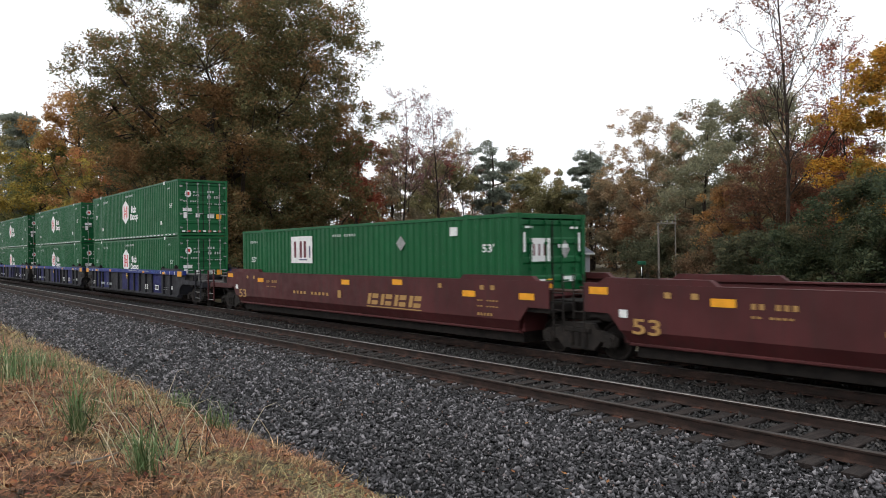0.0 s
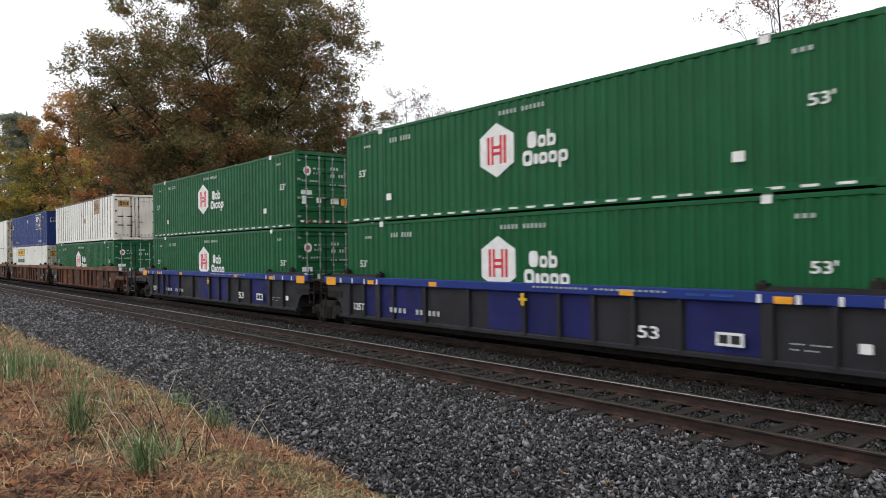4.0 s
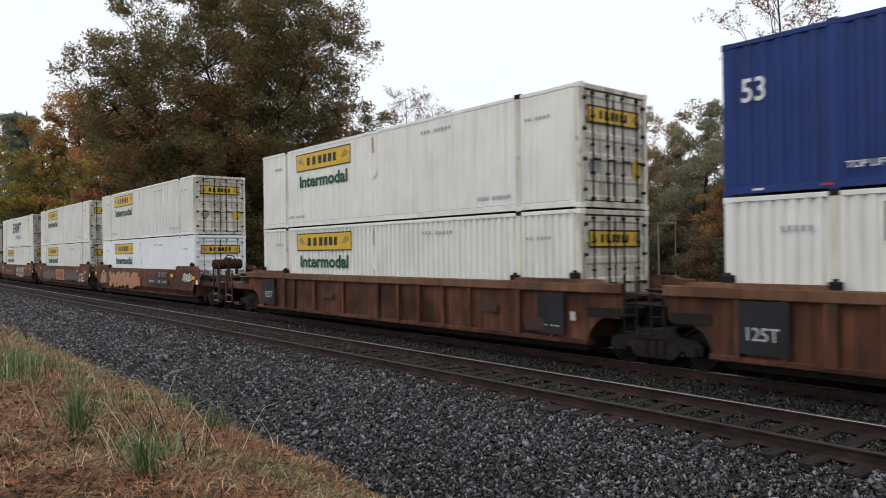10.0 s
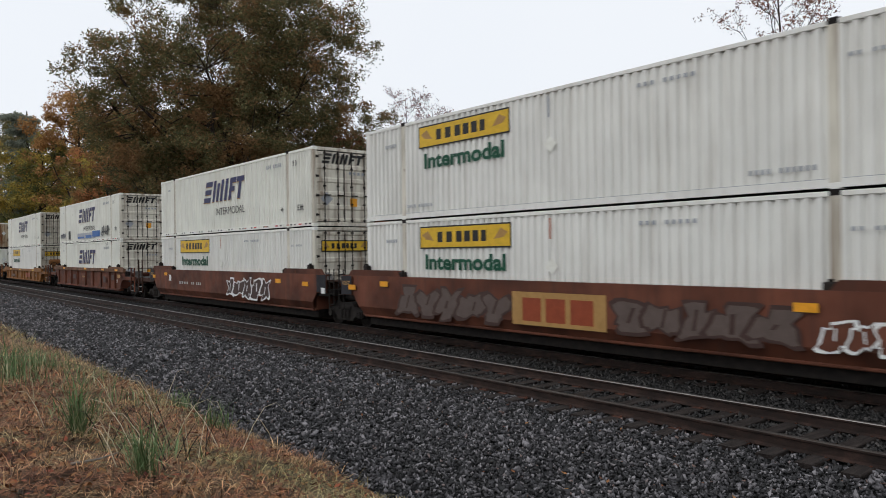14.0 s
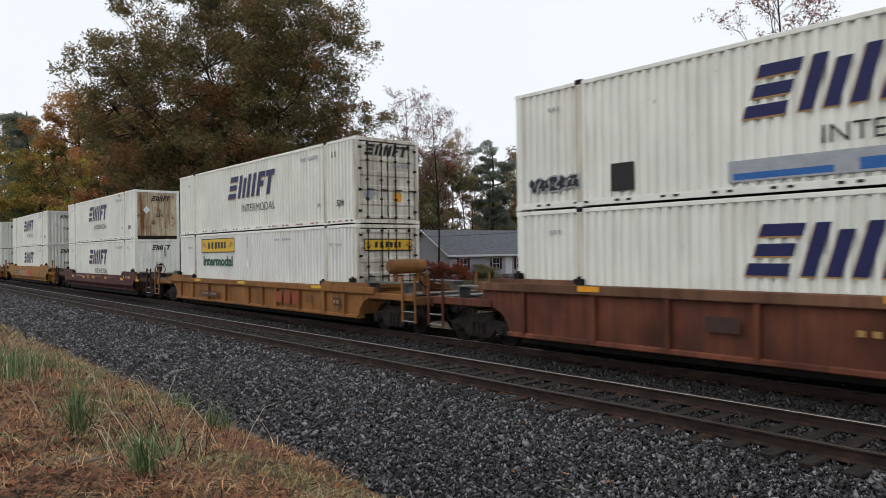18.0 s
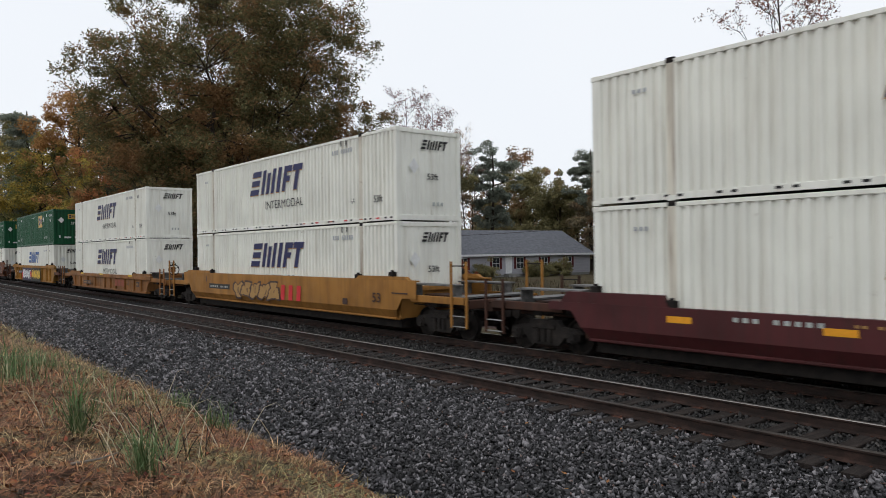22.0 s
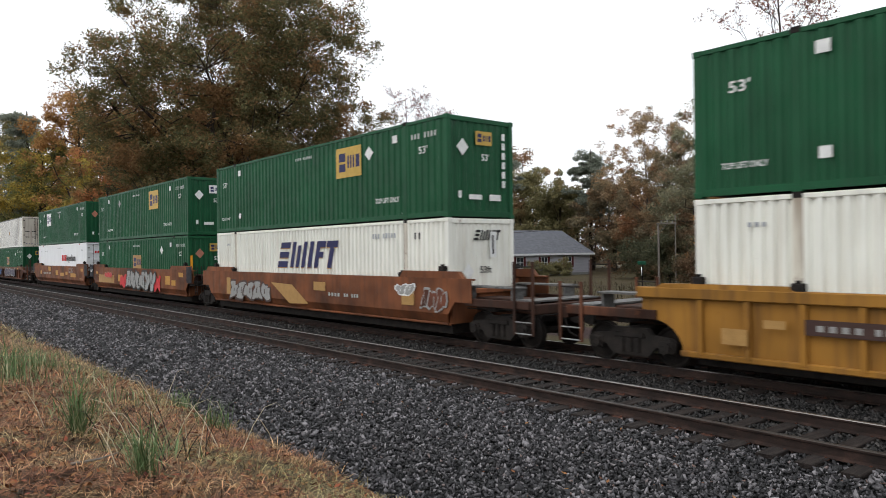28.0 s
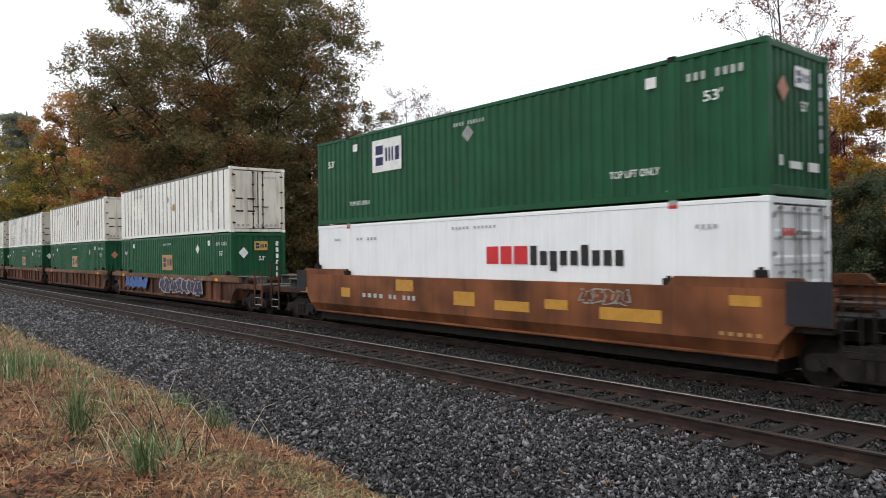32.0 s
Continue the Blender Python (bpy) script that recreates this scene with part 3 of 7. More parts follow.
def container(m, label, colour, side="fine", front="doors", end_colour=None, door_iron=None, marks=None, posts=None, ribs=None):
    """A domestic container: frame, folded walls, roof and doors. m: pose of its bottom's middle."""
    box = thing("shipping_container", m, label, "container", "containers on the train")
    end_colour, posts = end_colour or colour, posts or colour
    near, far = -CW / 2, CW / 2
    panel = shared(("side_panel", side), lambda: side_panels(side))
    part("side_panel", panel, colour, box, at=pose(0, near + 0.012, 0))
    part("side_panel", panel, colour, box, at=pose(0, far - 0.012, 0, 0, 0, 180))
    if side == "posted":
        rib = shared("wall_post", lambda: Shape().box(-.036, .036, -.012, .03, .17, CH - .10, .008))
        for i in range(1, 26):
            part("wall_post", rib, ribs or GALV, box, "grey steel wall post", at=pose(-CL / 2 + .13 + i * (CL - .26) / 26, near + .008, 0))
    part("roof", shared("roof", lambda: Shape().box(-CL / 2 + 0.05, CL / 2 - 0.05, near + 0.04, far - 0.04, CH - 0.05, CH - 0.015)), colour, box)
    part("floor", shared("floor", lambda: Shape().box(-CL / 2 + 0.08, CL / 2 - 0.08, near + 0.06, far - 0.06, 0.06, 0.16)), IRON, box)
    rail = shared("bottom_rail", bottom_rail)
    top = shared("top_rail", lambda: Shape().box(-CL / 2 + 0.1, CL / 2 - 0.1, 0.0, 0.05, CH - 0.10, CH - 0.005, 0.01))
    for y, turn in ((near + 0.004, 0), (far - 0.004, 180)):
        part("bottom_rail", rail, colour, box, at=pose(0, y, 0, 0, 0, turn))
        part("top_rail", top, GRATE if side == "posted" else colour, box, at=pose(0, y, 0, 0, 0, turn))
    if marks == "slots":
        part("slot_row", shared("slot_row", slot_marks), INK_BLACK, box, "dark slots in the bottom rail", pose(0, near, 0))
        b = Face(box, pose(0, near - 0.002, 0, 90))
        for i in range(6):
            b.rects([(2.2 + i * 0.95, 2.42 + i * 0.95, 0.09, 0.13)], INK_RED if i % 2 else INK_PINK, "reflective_tape")
    elif marks:
        part("reflective_tape", shared("tape_marks", tape_marks), marks, box, "dashed reflective tape", pose(0, near, 0))
    post = shared("corner_post", lambda: Shape().box(-0.08, 0.08, -0.075, 0.075, 0.10, CH - 0.10, 0.012))
    slim = shared("frame_post", lambda: Shape().box(-0.09, 0.09, -0.05, 0.05, 0.05, CH - 0.04, 0.008))
    cast = shared("corner_casting", casting)
    for x in (-CL / 2 + 0.08, CL / 2 - 0.08):
        for y in (near + 0.075, far - 0.075):
            part("corner_post", post, end_colour if x > 0 and end_colour is not STAINED else colour, box, at=pose(x, y, 0))
            for z in (0, CH - 0.12):
                part("corner_casting", cast, posts, box, at=pose(x, y, z))
    for x in (-POST40, POST40):
        for y in (near + 0.047, far - 0.047):
            part("frame_post", slim, GRIMY if colour in (WHITE, CREAM) else colour, box, at=pose(x, y, 0))
            part("lift_casting", cast, door_iron or IRON, box, at=pose(x, y + math.copysign(0.03, -y), CH - 0.09))
            part("lift_casting", cast, colour, box, at=pose(x, y + math.copysign(0.03, -y), 0))
    nose = shared("end_wall", end_panel)
    part("end_wall", nose, colour, box, at=pose(-CL / 2 + 0.03, 0, 0, 0, 0, 180))
    if front == "nose":
        part("end_wall", nose, end_colour, box, at=pose(CL / 2 - 0.03, 0, 0))
        part("end_header", shared("end_header", lambda: Shape().box(-0.06, 0, near + 0.1, far - 0.1, CH - 0.15, CH - 0.01, 0.01)), colour, box, at=pose(CL / 2 - 0.01, 0, 0))
        part("end_sill", shared("end_sill", lambda: Shape().box(-0.06, 0, near + 0.1, far - 0.1, 0.02, 0.19, 0.01)), IRON if end_colour is STAINED else end_colour, box, at=pose(CL / 2 - 0.012, 0, 0))
    else:
        leaf = shared("flat_door", flat_leaf) if side == "posted" else shared("door", door_leaf)
        d1 = part("door", leaf, end_colour, box, at=pose(CL / 2 - 0.035, near + 0.155, 0.17))
        d2 = part("door", leaf, end_colour, box, at=pose(CL / 2 - 0.035, 0.005, 0.17))
        rod = shared("lock_rod", lock_rod)
        for d in (d1, d2):
            for y in (0.30, 0.86) if side != "posted" else (0.9,) if d is d1 else (0.22,):
                part("lock_rod", rod, door_iron or GALV, d, at=pose(0, y, -0.03))
            for z in (0.25, 0.95, 1.65, 2.35):
                part("hinge", shared("hinge", hinge), door_iron or GALV, d, at=pose(0.03, 0.0 if d is d1 else 1.13, z, 0, 0, 0 if d is d1 else 180))
        part("door_seal", shared("door_seal", lambda: Shape().box(-0.01, 0.006, -0.02, 0.02, 0.19, 2.70)), IRON, box, "black rubber seal", at=pose(CL / 2 - 0.03, 0.0, 0))
        part("door_header", shared("door_header", lambda: Shape().box(-0.06, 0, near + 0.1, far - 0.1, CH - 0.13, CH - 0.01, 0.01)), end_colour, box, at=pose(CL / 2 - 0.01, 0, 0))
        part("door_sill", shared("door_sill", lambda: Shape().box(-0.06, 0, near + 0.1, far - 0.1, 0.02, 0.16, 0.01)), end_colour, box, at=pose(CL / 2 - 0.01, 0, 0))
    return box, Face(box, pose(0, near + 0.004, 0, 90)), Face(box, pose(CL / 2 + (0.0 if front == "nose" else -0.03), 0, 0, 90, 0, 90))


def slanted_mark(s, u0, u1, w0, w1, ink, lean=0.30):
    """The haulier's slanted dark blue mark, as plain leaning bars."""
    n, h = (u1 - u0 - lean * (w1 - w0)) / 21.0, w1 - w0
    k = [(0, 3.9, 0, .24), (.3, 3.9, .38, .62), (.3, 4.2, .76, 1), (5.0, 6.3, 0, 1), (7.1, 8.4, 0, .86), (9.2, 10.5, 0, 1), (11.5, 12.9, 0, 1), (13.9, 15.2, 0, 1), (15.2, 17.0, .76, 1), (15.2, 16.6, .38, .6), (17.3, 21.0, .76, 1), (18.5, 19.9, 0, .76)]
    if h > 0.8:
        s.rects([(u0 + a * n - .025, u0 + b * n - .025, w0 + c * h - .03, w0 + d * h - .03) for a, b, c, d in k], INK_TAN, "logo", "orange shadow edge", lean)
    s.rects([(u0 + a * n, u0 + b * n, w0 + c * h, w0 + d * h) for a, b, c, d in k], ink, "logo", "dark blue slanted logo bars", lean)


def slant_box(m, kind, front, seed, stain=None, patch=False, ink=None):
    ink = ink or INK_NAVY
    end = {"stain": STAINED, "door": GRIMY}.get(stain, CREAM)
    lab = "chalky white corrugated container with slanted blue logo"
    lab += {"stain": " and rust-stained end", "door": " and grimy doors"}.get(stain, "")
    b, s, e = container(m, lab, CREAM, "fine", front, end, IRON if front == "doors" else None, "slots" if kind == "upper" else None)
    slanted_mark(s, -2.2, 2.3, 1.42, 2.36, ink)
    s.word("INTERMODAL", -0.79, 2.26, 0.80, 1.12, INK_BLACK)
    s.bars(4.35, 5.65, 2.34, 2.55, 9, INK_GREY)
    s.word("53ft", 6.85, 7.32, 0.62, 0.84, INK_BLACK)
    s.word("1A", 5.54, 5.74, 0.65, 0.82, INK_BLACK)
    s.bars(-7.0, -6.6, 2.3, 2.42, 3, INK_GREY)
    s.rects([(6.55, 6.62, 2.3, 2.5), (6.75, 6.82, 2.3, 2.5)] if seed % 2 else [(4.9, 4.97, 2.62, 2.8), (5.2, 5.27, 2.62, 2.8)], INK_BLACK)
    if patch:
        s.rect(-2.5, 2.35, 0.26, 0.66, INK_GREY, "graffiti", "grey scribbled panel")
        s.rects([(-2.4, -0.6, 0.30, 0.42), (-0.2, 1.4, 0.30, 0.50), (1.6, 3.5, 0.34, 0.74)], INK_SKY, "graffiti")
        s.rect(-5.2, -4.6, 0.30, 0.90, INK_BLACK, "graffiti")
        s.spray(-7.6, -6.1, 0.40, 0.80, INK_BLACK, INK_GREY, 5, 3)
        s.rects([(3.9, 4.1, .35, .9), (4.25, 4.4, .35, 1.0), (4.0, 5.2, .55, .64), (4.8, 4.95, .45, .95), (5.15, 5.4, .4, 1.0)], INK_BLACK, "graffiti", "black sprayed scrawl", 0.3)
    if front == "nose":
        slanted_mark(e, -0.35, 0.75, 2.25, 2.55, INK_BLACK)
        e.poly([(-0.62, 1.45), (-0.42, 1.70), (-0.62, 1.95), (-0.82, 1.70)] if seed % 3 else [(-0.55, 1.1), (-0.35, 1.35), (-0.55, 1.6), (-0.75, 1.35)], INK_WHITE, "placard", "white diamond placard")
        e.word("53ft", -0.1, 0.35, 1.3, 1.5, INK_BLACK)
        e.bars(0.1, 0.6, 0.45, 0.62, 3, INK_WHITE)
        if kind == "lower" and seed % 2:
            e.rects([(0.3, 0.55, 1.75, 2.5)], INK_WHITE)
            e.rects([(0.38, 0.45, 1.85, 2.4)], INK_BLACK)
    else:
        slanted_mark(e, -0.95, 0.85, 2.30, 2.66, INK_BLACK)
        e.bars(0.2, 0.95, 1.9, 2.05, 4, INK_GREY)
        e.poly([(-0.75, 0.75), (-0.5, 1.0), (-0.75, 1.25), (-1.0, 1.0)], INK_GREY, "placard")
        e.rect(0.25, 0.55, 0.75, 1.05, INK_GOLD, "placard")
    return b


def yellow_plate(s, u0, u1, w0, w1):
    """A yellow name board with black rim and wedges; its writing is plain bars."""
    s.rect(u0, u1, w0, w1, INK_BLACK, "name_board")
    s.rect(u0 + 0.04, u1 - 0.04, w0 + 0.04, w1 - 0.04, INK_YELLOW, "name_board", "yellow name board")
    L, h = u1 - u0, w1 - w0
    a, b = w0 + 0.28 * h, w0 + 0.74 * h
    s.rects([(u0 + L * f, u0 + L * g, a, b) for f, g in ((.215, .275), (.32, .385), (.43, .495), (.52, .585), (.61, .675), (.70, .755))], INK_BLACK, "lettering")
    for f, g in ((0.03, 0.17), (0.97, 0.83)):
        s.poly([(u0 + L * f, w0 + h * .62), (u0 + L * (f * .5 + g * .5), w0 + h * .80), (u0 + L * g, w0 + h * .35), (u0 + L * (f * .7 + g * .3), w0 + h * .42)], INK_TAN, "emblem")


def board_box(m, kind, seed, side="fine", front="doors", clean=False, lab=""):
    c = CLEAN if clean else WHITE
    b, s, e = container(m, lab or "white corrugated container with yellow name board and grimy doors", c, side, front, CLEAN if clean else GRIMY, IRON if not clean else GALV, None)
    yellow_plate(s, -5.33, -1.60, 2.02, 2.66)
    s.word("Intermodal", -5.08, -1.80, 1.42, 1.86, INK_GREEN)
    s.bars(4.6, 5.85, 0.34, 0.47, 11, INK_GREY, "")
    s.bars(-5.9, -4.7, 0.32, 0.45, 11, INK_GREY)
    s.bars(-7.0, -6.4, 2.2, 2.34, 5, INK_GREY)
    s.bars(2.2, 3.6, 2.42, 2.54, 9, INK_GREY)
    s.bars(6.35, 7.2, 2.18, 2.28, 7, INK_GREY)
    s.rect(-0.32, -0.26, 2.2, 2.7, INK_PINK if seed % 2 else INK_GREY)
    s.poly([(-0.45, 1.55), (-0.25, 1.75), (-0.05, 1.55), (-0.25, 1.35)], CREAM, "placard", "worn diamond placard")
    if kind == "upper":
        s.rects([(-7.8, -6.25, .18, .19), (-6.0, 6.0, .18, .19), (6.25, 7.8, .18, .19)], INK_GREY, "seam_line")
    yellow_plate(e, -1.0, 1.0, 1.98, 2.40)
    e.poly([(-0.75, 0.75), (-0.5, 1.0), (-0.75, 1.25), (-1.0, 1.0)], GALV, "placard")
    if kind == "upper":
        e.rect(0.72, 1.0, 0.75, 1.2, INK_YELLOW, "placard")
    return b


def hexagon_box(m, kind, seed):
    b, s, e = container(m, "green corrugated container with white hexagon emblem", GREEN, "broad", "doors", GREEN, GALV, INK_WHITE if kind == "upper" else None)
    u, w, r = (-0.80 if seed == 0 else -0.92), 1.62, 0.70
    s.poly([(u - .62, w - .36), (u, w - r), (u + .62, w - .36), (u + .62, w + .36), (u, w + r), (u - .62, w + .36)], INK_WHITE, "emblem", "white hexagon emblem")
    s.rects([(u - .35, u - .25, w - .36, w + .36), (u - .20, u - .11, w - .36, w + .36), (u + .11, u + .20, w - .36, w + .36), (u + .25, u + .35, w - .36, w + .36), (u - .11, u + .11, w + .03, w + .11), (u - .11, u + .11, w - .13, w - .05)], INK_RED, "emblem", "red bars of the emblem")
    for u0, u1, w0, w1, hole in ((.17, .47, 1.53, 1.93, 0), (.52, .77, 1.52, 1.81, .42), (.82, 1.08, 1.52, 1.81, .42), (.0, .34, 1.10, 1.48, .45), (.38, .52, 1.12, 1.38, 0),
                                 (.55, .82, 1.11, 1.39, .42), (.86, 1.12, 1.11, 1.39, .42), (1.17, 1.45, 1.11, 1.39, .42)):
        s.pebble(u0 + u + .92, u1 + u + .92, w0, w1, INK_WHITE, hole)
    s.rects([(u + 1.74, u + 1.82, 1.52, 1.92)], INK_WHITE, "logo")
    s.rects([(u + 2.09, u + 2.17, .98, 1.36)], INK_WHITE, "logo")
    s.word("53'", -7.33, -6.92, 1.47, 1.70, INK_WHITE)
    s.word("53'", 6.85, 7.30, 1.47, 1.70, INK_WHITE)
    s.bars(-5.6, -4.5, 2.36, 2.56, 8, INK_WHITE)
    s.bars(-0.8, 0.8, 2.46, 2.62, 12, INK_WHITE)
    s.rects([(-5.8, -5.55, .64, .84), (5.45, 5.7, .64, .84)], INK_WHITE)
    s.bars(-7.0, -6.6, 2.36, 2.48, 3, INK_WHITE)
    s.bars(6.6, 7.0, 2.42, 2.54, 3, INK_WHITE)
    for x in (-POST40, POST40):
        s.rect(x - 0.10, x + 0.10, 2.73, 2.88, INK_WHITE, "lift_mark", "white lifting mark")
    e.poly([(-0.78 + .17 * math.cos(a * math.tau / 10), 2.15 + .19 * math.sin(a * math.tau / 10)) for a in range(10)], INK_WHITE, "emblem")
    e.rects([(-.86, -.70, 2.07, 2.23)], INK_RED, "emblem")
    e.bars(-.52, -.15, 2.02, 2.12, 3, INK_WHITE)
    e.bars(-.52, -.15, 2.20, 2.30, 2, INK_WHITE)
    e.bars(.22, .62, 2.2, 2.36, 3, INK_WHITE)
    e.bars(.22, .95, 1.92, 2.10, 6, INK_WHITE)
    e.bars(-1.02, -.2, 1.72, 1.82, 7, INK_WHITE)
    e.bars(.2, 1.0, 1.62, 1.70, 8, INK_WHITE)
    e.rects([(-1.05, -.6, 1.25, 1.42), (-1.02, -.82, 0.9, 1.2), (-.40, -.2, .95, 1.15), (.22, .58, .92, 1.12)], INK_WHITE, "label")
    e.rect(.68, .95, .88, 1.14, INK_GOLD, "label", "orange label")
    if kind == "upper":
        for i in range(8):
            e.rect(-1.1 + i * .27, -.95 + i * .27, .2, .28, INK_RED if i % 2 else INK_WHITE, "reflective_tape")
    return b


INK_PLATE = flat("golden name plate", (0.50, 0.33, 0.07))


def tan_plate(s, u0, u1, w0, w1, ground, ink):
    s.rect(u0, u1, w0, w1, ground, "name_board", "tan name board")
    L, h = u1 - u0, w1 - w0
    s.rects([(u0 + .12 * L, u0 + .38 * L, w0 + .2 * h, w0 + .46 * h), (u0 + .12 * L, u0 + .38 * L, w0 + .54 * h, w0 + .82 * h), (u0 + .46 * L, u0 + .53 * L, w0 + .3 * h, w0 + .72 * h),
             (u0 + .57 * L, u0 + .63 * L, w0 + .3 * h, w0 + .72 * h), (u0 + .67 * L, u0 + .73 * L, w0 + .3 * h, w0 + .72 * h), (u0 + .79 * L, u0 + .93 * L, w0 + .3 * h, w0 + .72 * h)], ink, "lettering")


def plate_box(m, kind, seed, plate=2.2, pale=False, worn=False):
    b, s, e = container(m, "dark green corrugated container with tan name board", DEEP, "broad", "nose", DEEP, None, None)
    z0 = 1.55 if kind == "upper" else 1.15
    tan_plate(s, plate, plate + 1.55, z0, z0 + (1.0 if kind == "upper" else 0.8), INK_WHITE if pale else (INK_TAN if worn else INK_PLATE), INK_NAVY)
    d = -3.35 if plate > 0 and seed % 2 else (4.2 if plate > -2 else -0.1)
    s.poly([(d - .24, 2.2), (d, 1.97), (d + .24, 2.2), (d, 2.43)], GALV if seed % 2 else INK_WHITE, "placard", "pale diamond placard")
    s.word("TOP LIFT ONLY", 4.55, 5.80, 0.56, 0.72, INK_WHITE)
    if seed % 2:
        s.word("TOP LIFT ONLY", -6.0, -4.8, 0.58, 0.72, INK_WHITE)
    else:
        s.word("TOP LIFT ONLY", -7.5, -6.6, 0.52, 0.64, INK_WHITE)
        s.rect(-5.72, -5.5, .55, .76, INK_WHITE)
    s.word("53'", -7.34, -6.92, 1.95, 2.18, INK_WHITE)
    s.word("53'", 6.80, 7.20, 1.88, 2.10, INK_WHITE)
    s.bars(6.45, 7.68, 2.30, 2.52, 8, INK_WHITE)
    s.bars(-0.66, 0.6, 2.42, 2.56, 11, INK_WHITE)
    s.rects([(-5.75, -5.5, 2.35, 2.58), (5.5, 5.75, 2.35, 2.58), (5.95, 6.0, .2, .21)], INK_WHITE)
    tan_plate(e, -.22, .42, 2.1, 2.5, INK_WHITE if seed % 2 else INK_PLATE, INK_NAVY)
    e.poly([(-.95, 2.0), (-.72, 1.75), (-.5, 2.0), (-.72, 2.25)], INK_WHITE if seed % 3 else INK_PINK, "placard", "diamond placard")
    e.word("53'", .0, .3, 1.65, 1.85, INK_WHITE)
    e.rects([(.82, .95, .9 + i * .28, 1.1 + i * .28) for i in range(6)], INK_GREY if seed % 2 else INK_WHITE, "lettering")
    e.rects([(-.9, -.78, .55, .75), (.3, .75, .5, .68), (-.5, 0, .52, .66)], INK_WHITE, "label")
    if kind == "lower" and seed == 18:
        e.rects([(-1.2, -1.08, .2, 1.9), (1.08, 1.2, .2, 1.9)], INK_GOLD, "stripe", "amber upright stripe")
    return b


def blue_box(m):
    b, s, e = container(m, "blue corrugated container with white outlined emblem", BLUE, "broad", "doors", BLUE, BLUE, None)
    s.rect(3.62, 5.86, 1.42, 2.70, INK_WHITE, "emblem", "white frame of the emblem")
    s.rect(3.66, 5.82, 1.46, 2.66, INK_NAVY, "emblem")
    s.rects([(3.80, 4.02, 2.12, 2.38), (4.07, 4.27, 2.12, 2.38), (4.32, 4.50, 2.12, 2.38)], INK_WHITE, "lettering", "", 0.1)
    s.bars(3.8, 5.35, 1.68, 1.95, 9, INK_WHITE)
    arc = [(4.35 + 1.1 * math.sin(a), 2.02 + .52 * math.cos(a) - .02) for a in np.linspace(-0.5, 2.6, 16)]
    arc2 = [(4.45 + 0.95 * math.sin(a), 2.02 + .40 * math.cos(a) - .02) for a in np.linspace(2.6, -0.5, 16)]
    s.poly(arc + arc2, INK_WHITE, "emblem", "white swoosh")
    s.rect(6.0, 6.2, 0.2, 2.8, SLATE, "repair_patch", "dark faded patch")
    s.rect(5.45, 6.0, 0.22, 1.4, BLUE, "repair_patch")
    s.word("53", -7.70, -7.25, 1.72, 2.17, INK_WHITE)
    s.poly([(-.2, 2.26), (.03, 2.04), (.26, 2.26), (.03, 2.48)], INK_WHITE, "placard", "white diamond placard")
    s.word("TOP LIFT ONLY", 4.75, 5.98, .30, .46, INK_WHITE)
    s.word("TOP LIFT ONLY", -5.9, -4.7, .34, .46, INK_WHITE)
    s.bars(6.5, 7.0, 2.3, 2.5, 3, INK_WHITE)
    for i in range(13):
        s.rect(-7.5 + i * 1.2, -7.3 + i * 1.2, .08, .12, INK_RED if i % 2 else INK_WHITE, "reflective_tape")
    e.rect(-1.0, -.25, 1.95, 2.3, INK_WHITE, "emblem")
    e.rect(-.97, -.28, 1.98, 2.27, INK_NAVY, "emblem")
    e.bars(-.9, -.4, 2.03, 2.14, 4, INK_WHITE)
    e.poly([(.3, 2.2), (.48, 2.0), (.66, 2.2), (.48, 2.4)], GALV, "placard")
    e.rect(.25, .6, .8, 1.1, INK_GOLD, "placard")
    e.rects([(.7, 1.0, .8, 1.05), (-.5, -.3, .5, .8)], INK_WHITE, "label")
    return b


def ribbed_box(m, seed, plate=True):
    b, s, e = container(m, "dirty white sheet-and-post container with dark wall posts", WHITE, "posted", "doors", WORN, IRON, None, None, GRATE)
    if plate:
        s.rect(3.42, 4.66, 1.80, 2.74, INK_TAN, "name_board", "faded tan name board")
        tan_plate(s, 3.44, 4.64, 1.84, 2.70, INK_TAN, INK_BROWN)
        tan_plate(e, -1.0, -.35, 2.1, 2.5, INK_TAN, INK_BROWN)
    else:
        s.rect(-6.0, -4.2, 1.1, 2.2, CREAM, "repair_patch", "yellowed patch")
    s.bars(-5.2, -3.9, 2.3, 2.45, 8, INK_GREY)
    s.poly([(.0, 1.9), (.16, 1.68), (.32, 1.9), (.16, 2.12)], GALV, "placard")
    s.poly([(1.0 + .2 * math.cos(a * .63), 1.45 + .2 * math.sin(a * .63)) for a in range(10)], INK_TAN, "placard", "round tan placard")
    s.rects([(5.9, 5.94, 1.0, 1.5), (-6.3, -6.26, .8, 1.4)], INK_BLACK)
    e.rects([(-1.05 + (i % 2) * .55, -.7 + (i % 2) * .55, .35 + (i // 2) * .55, .42 + (i // 2) * .55) for i in range(6)], INK_BLACK, "hinge_marks")
    e.bars(.3, .95, 2.4, 2.52, 5, INK_GREY)
    e.bars(-1.0, 1.0, .25, .38, 9, INK_GREY)
    return b


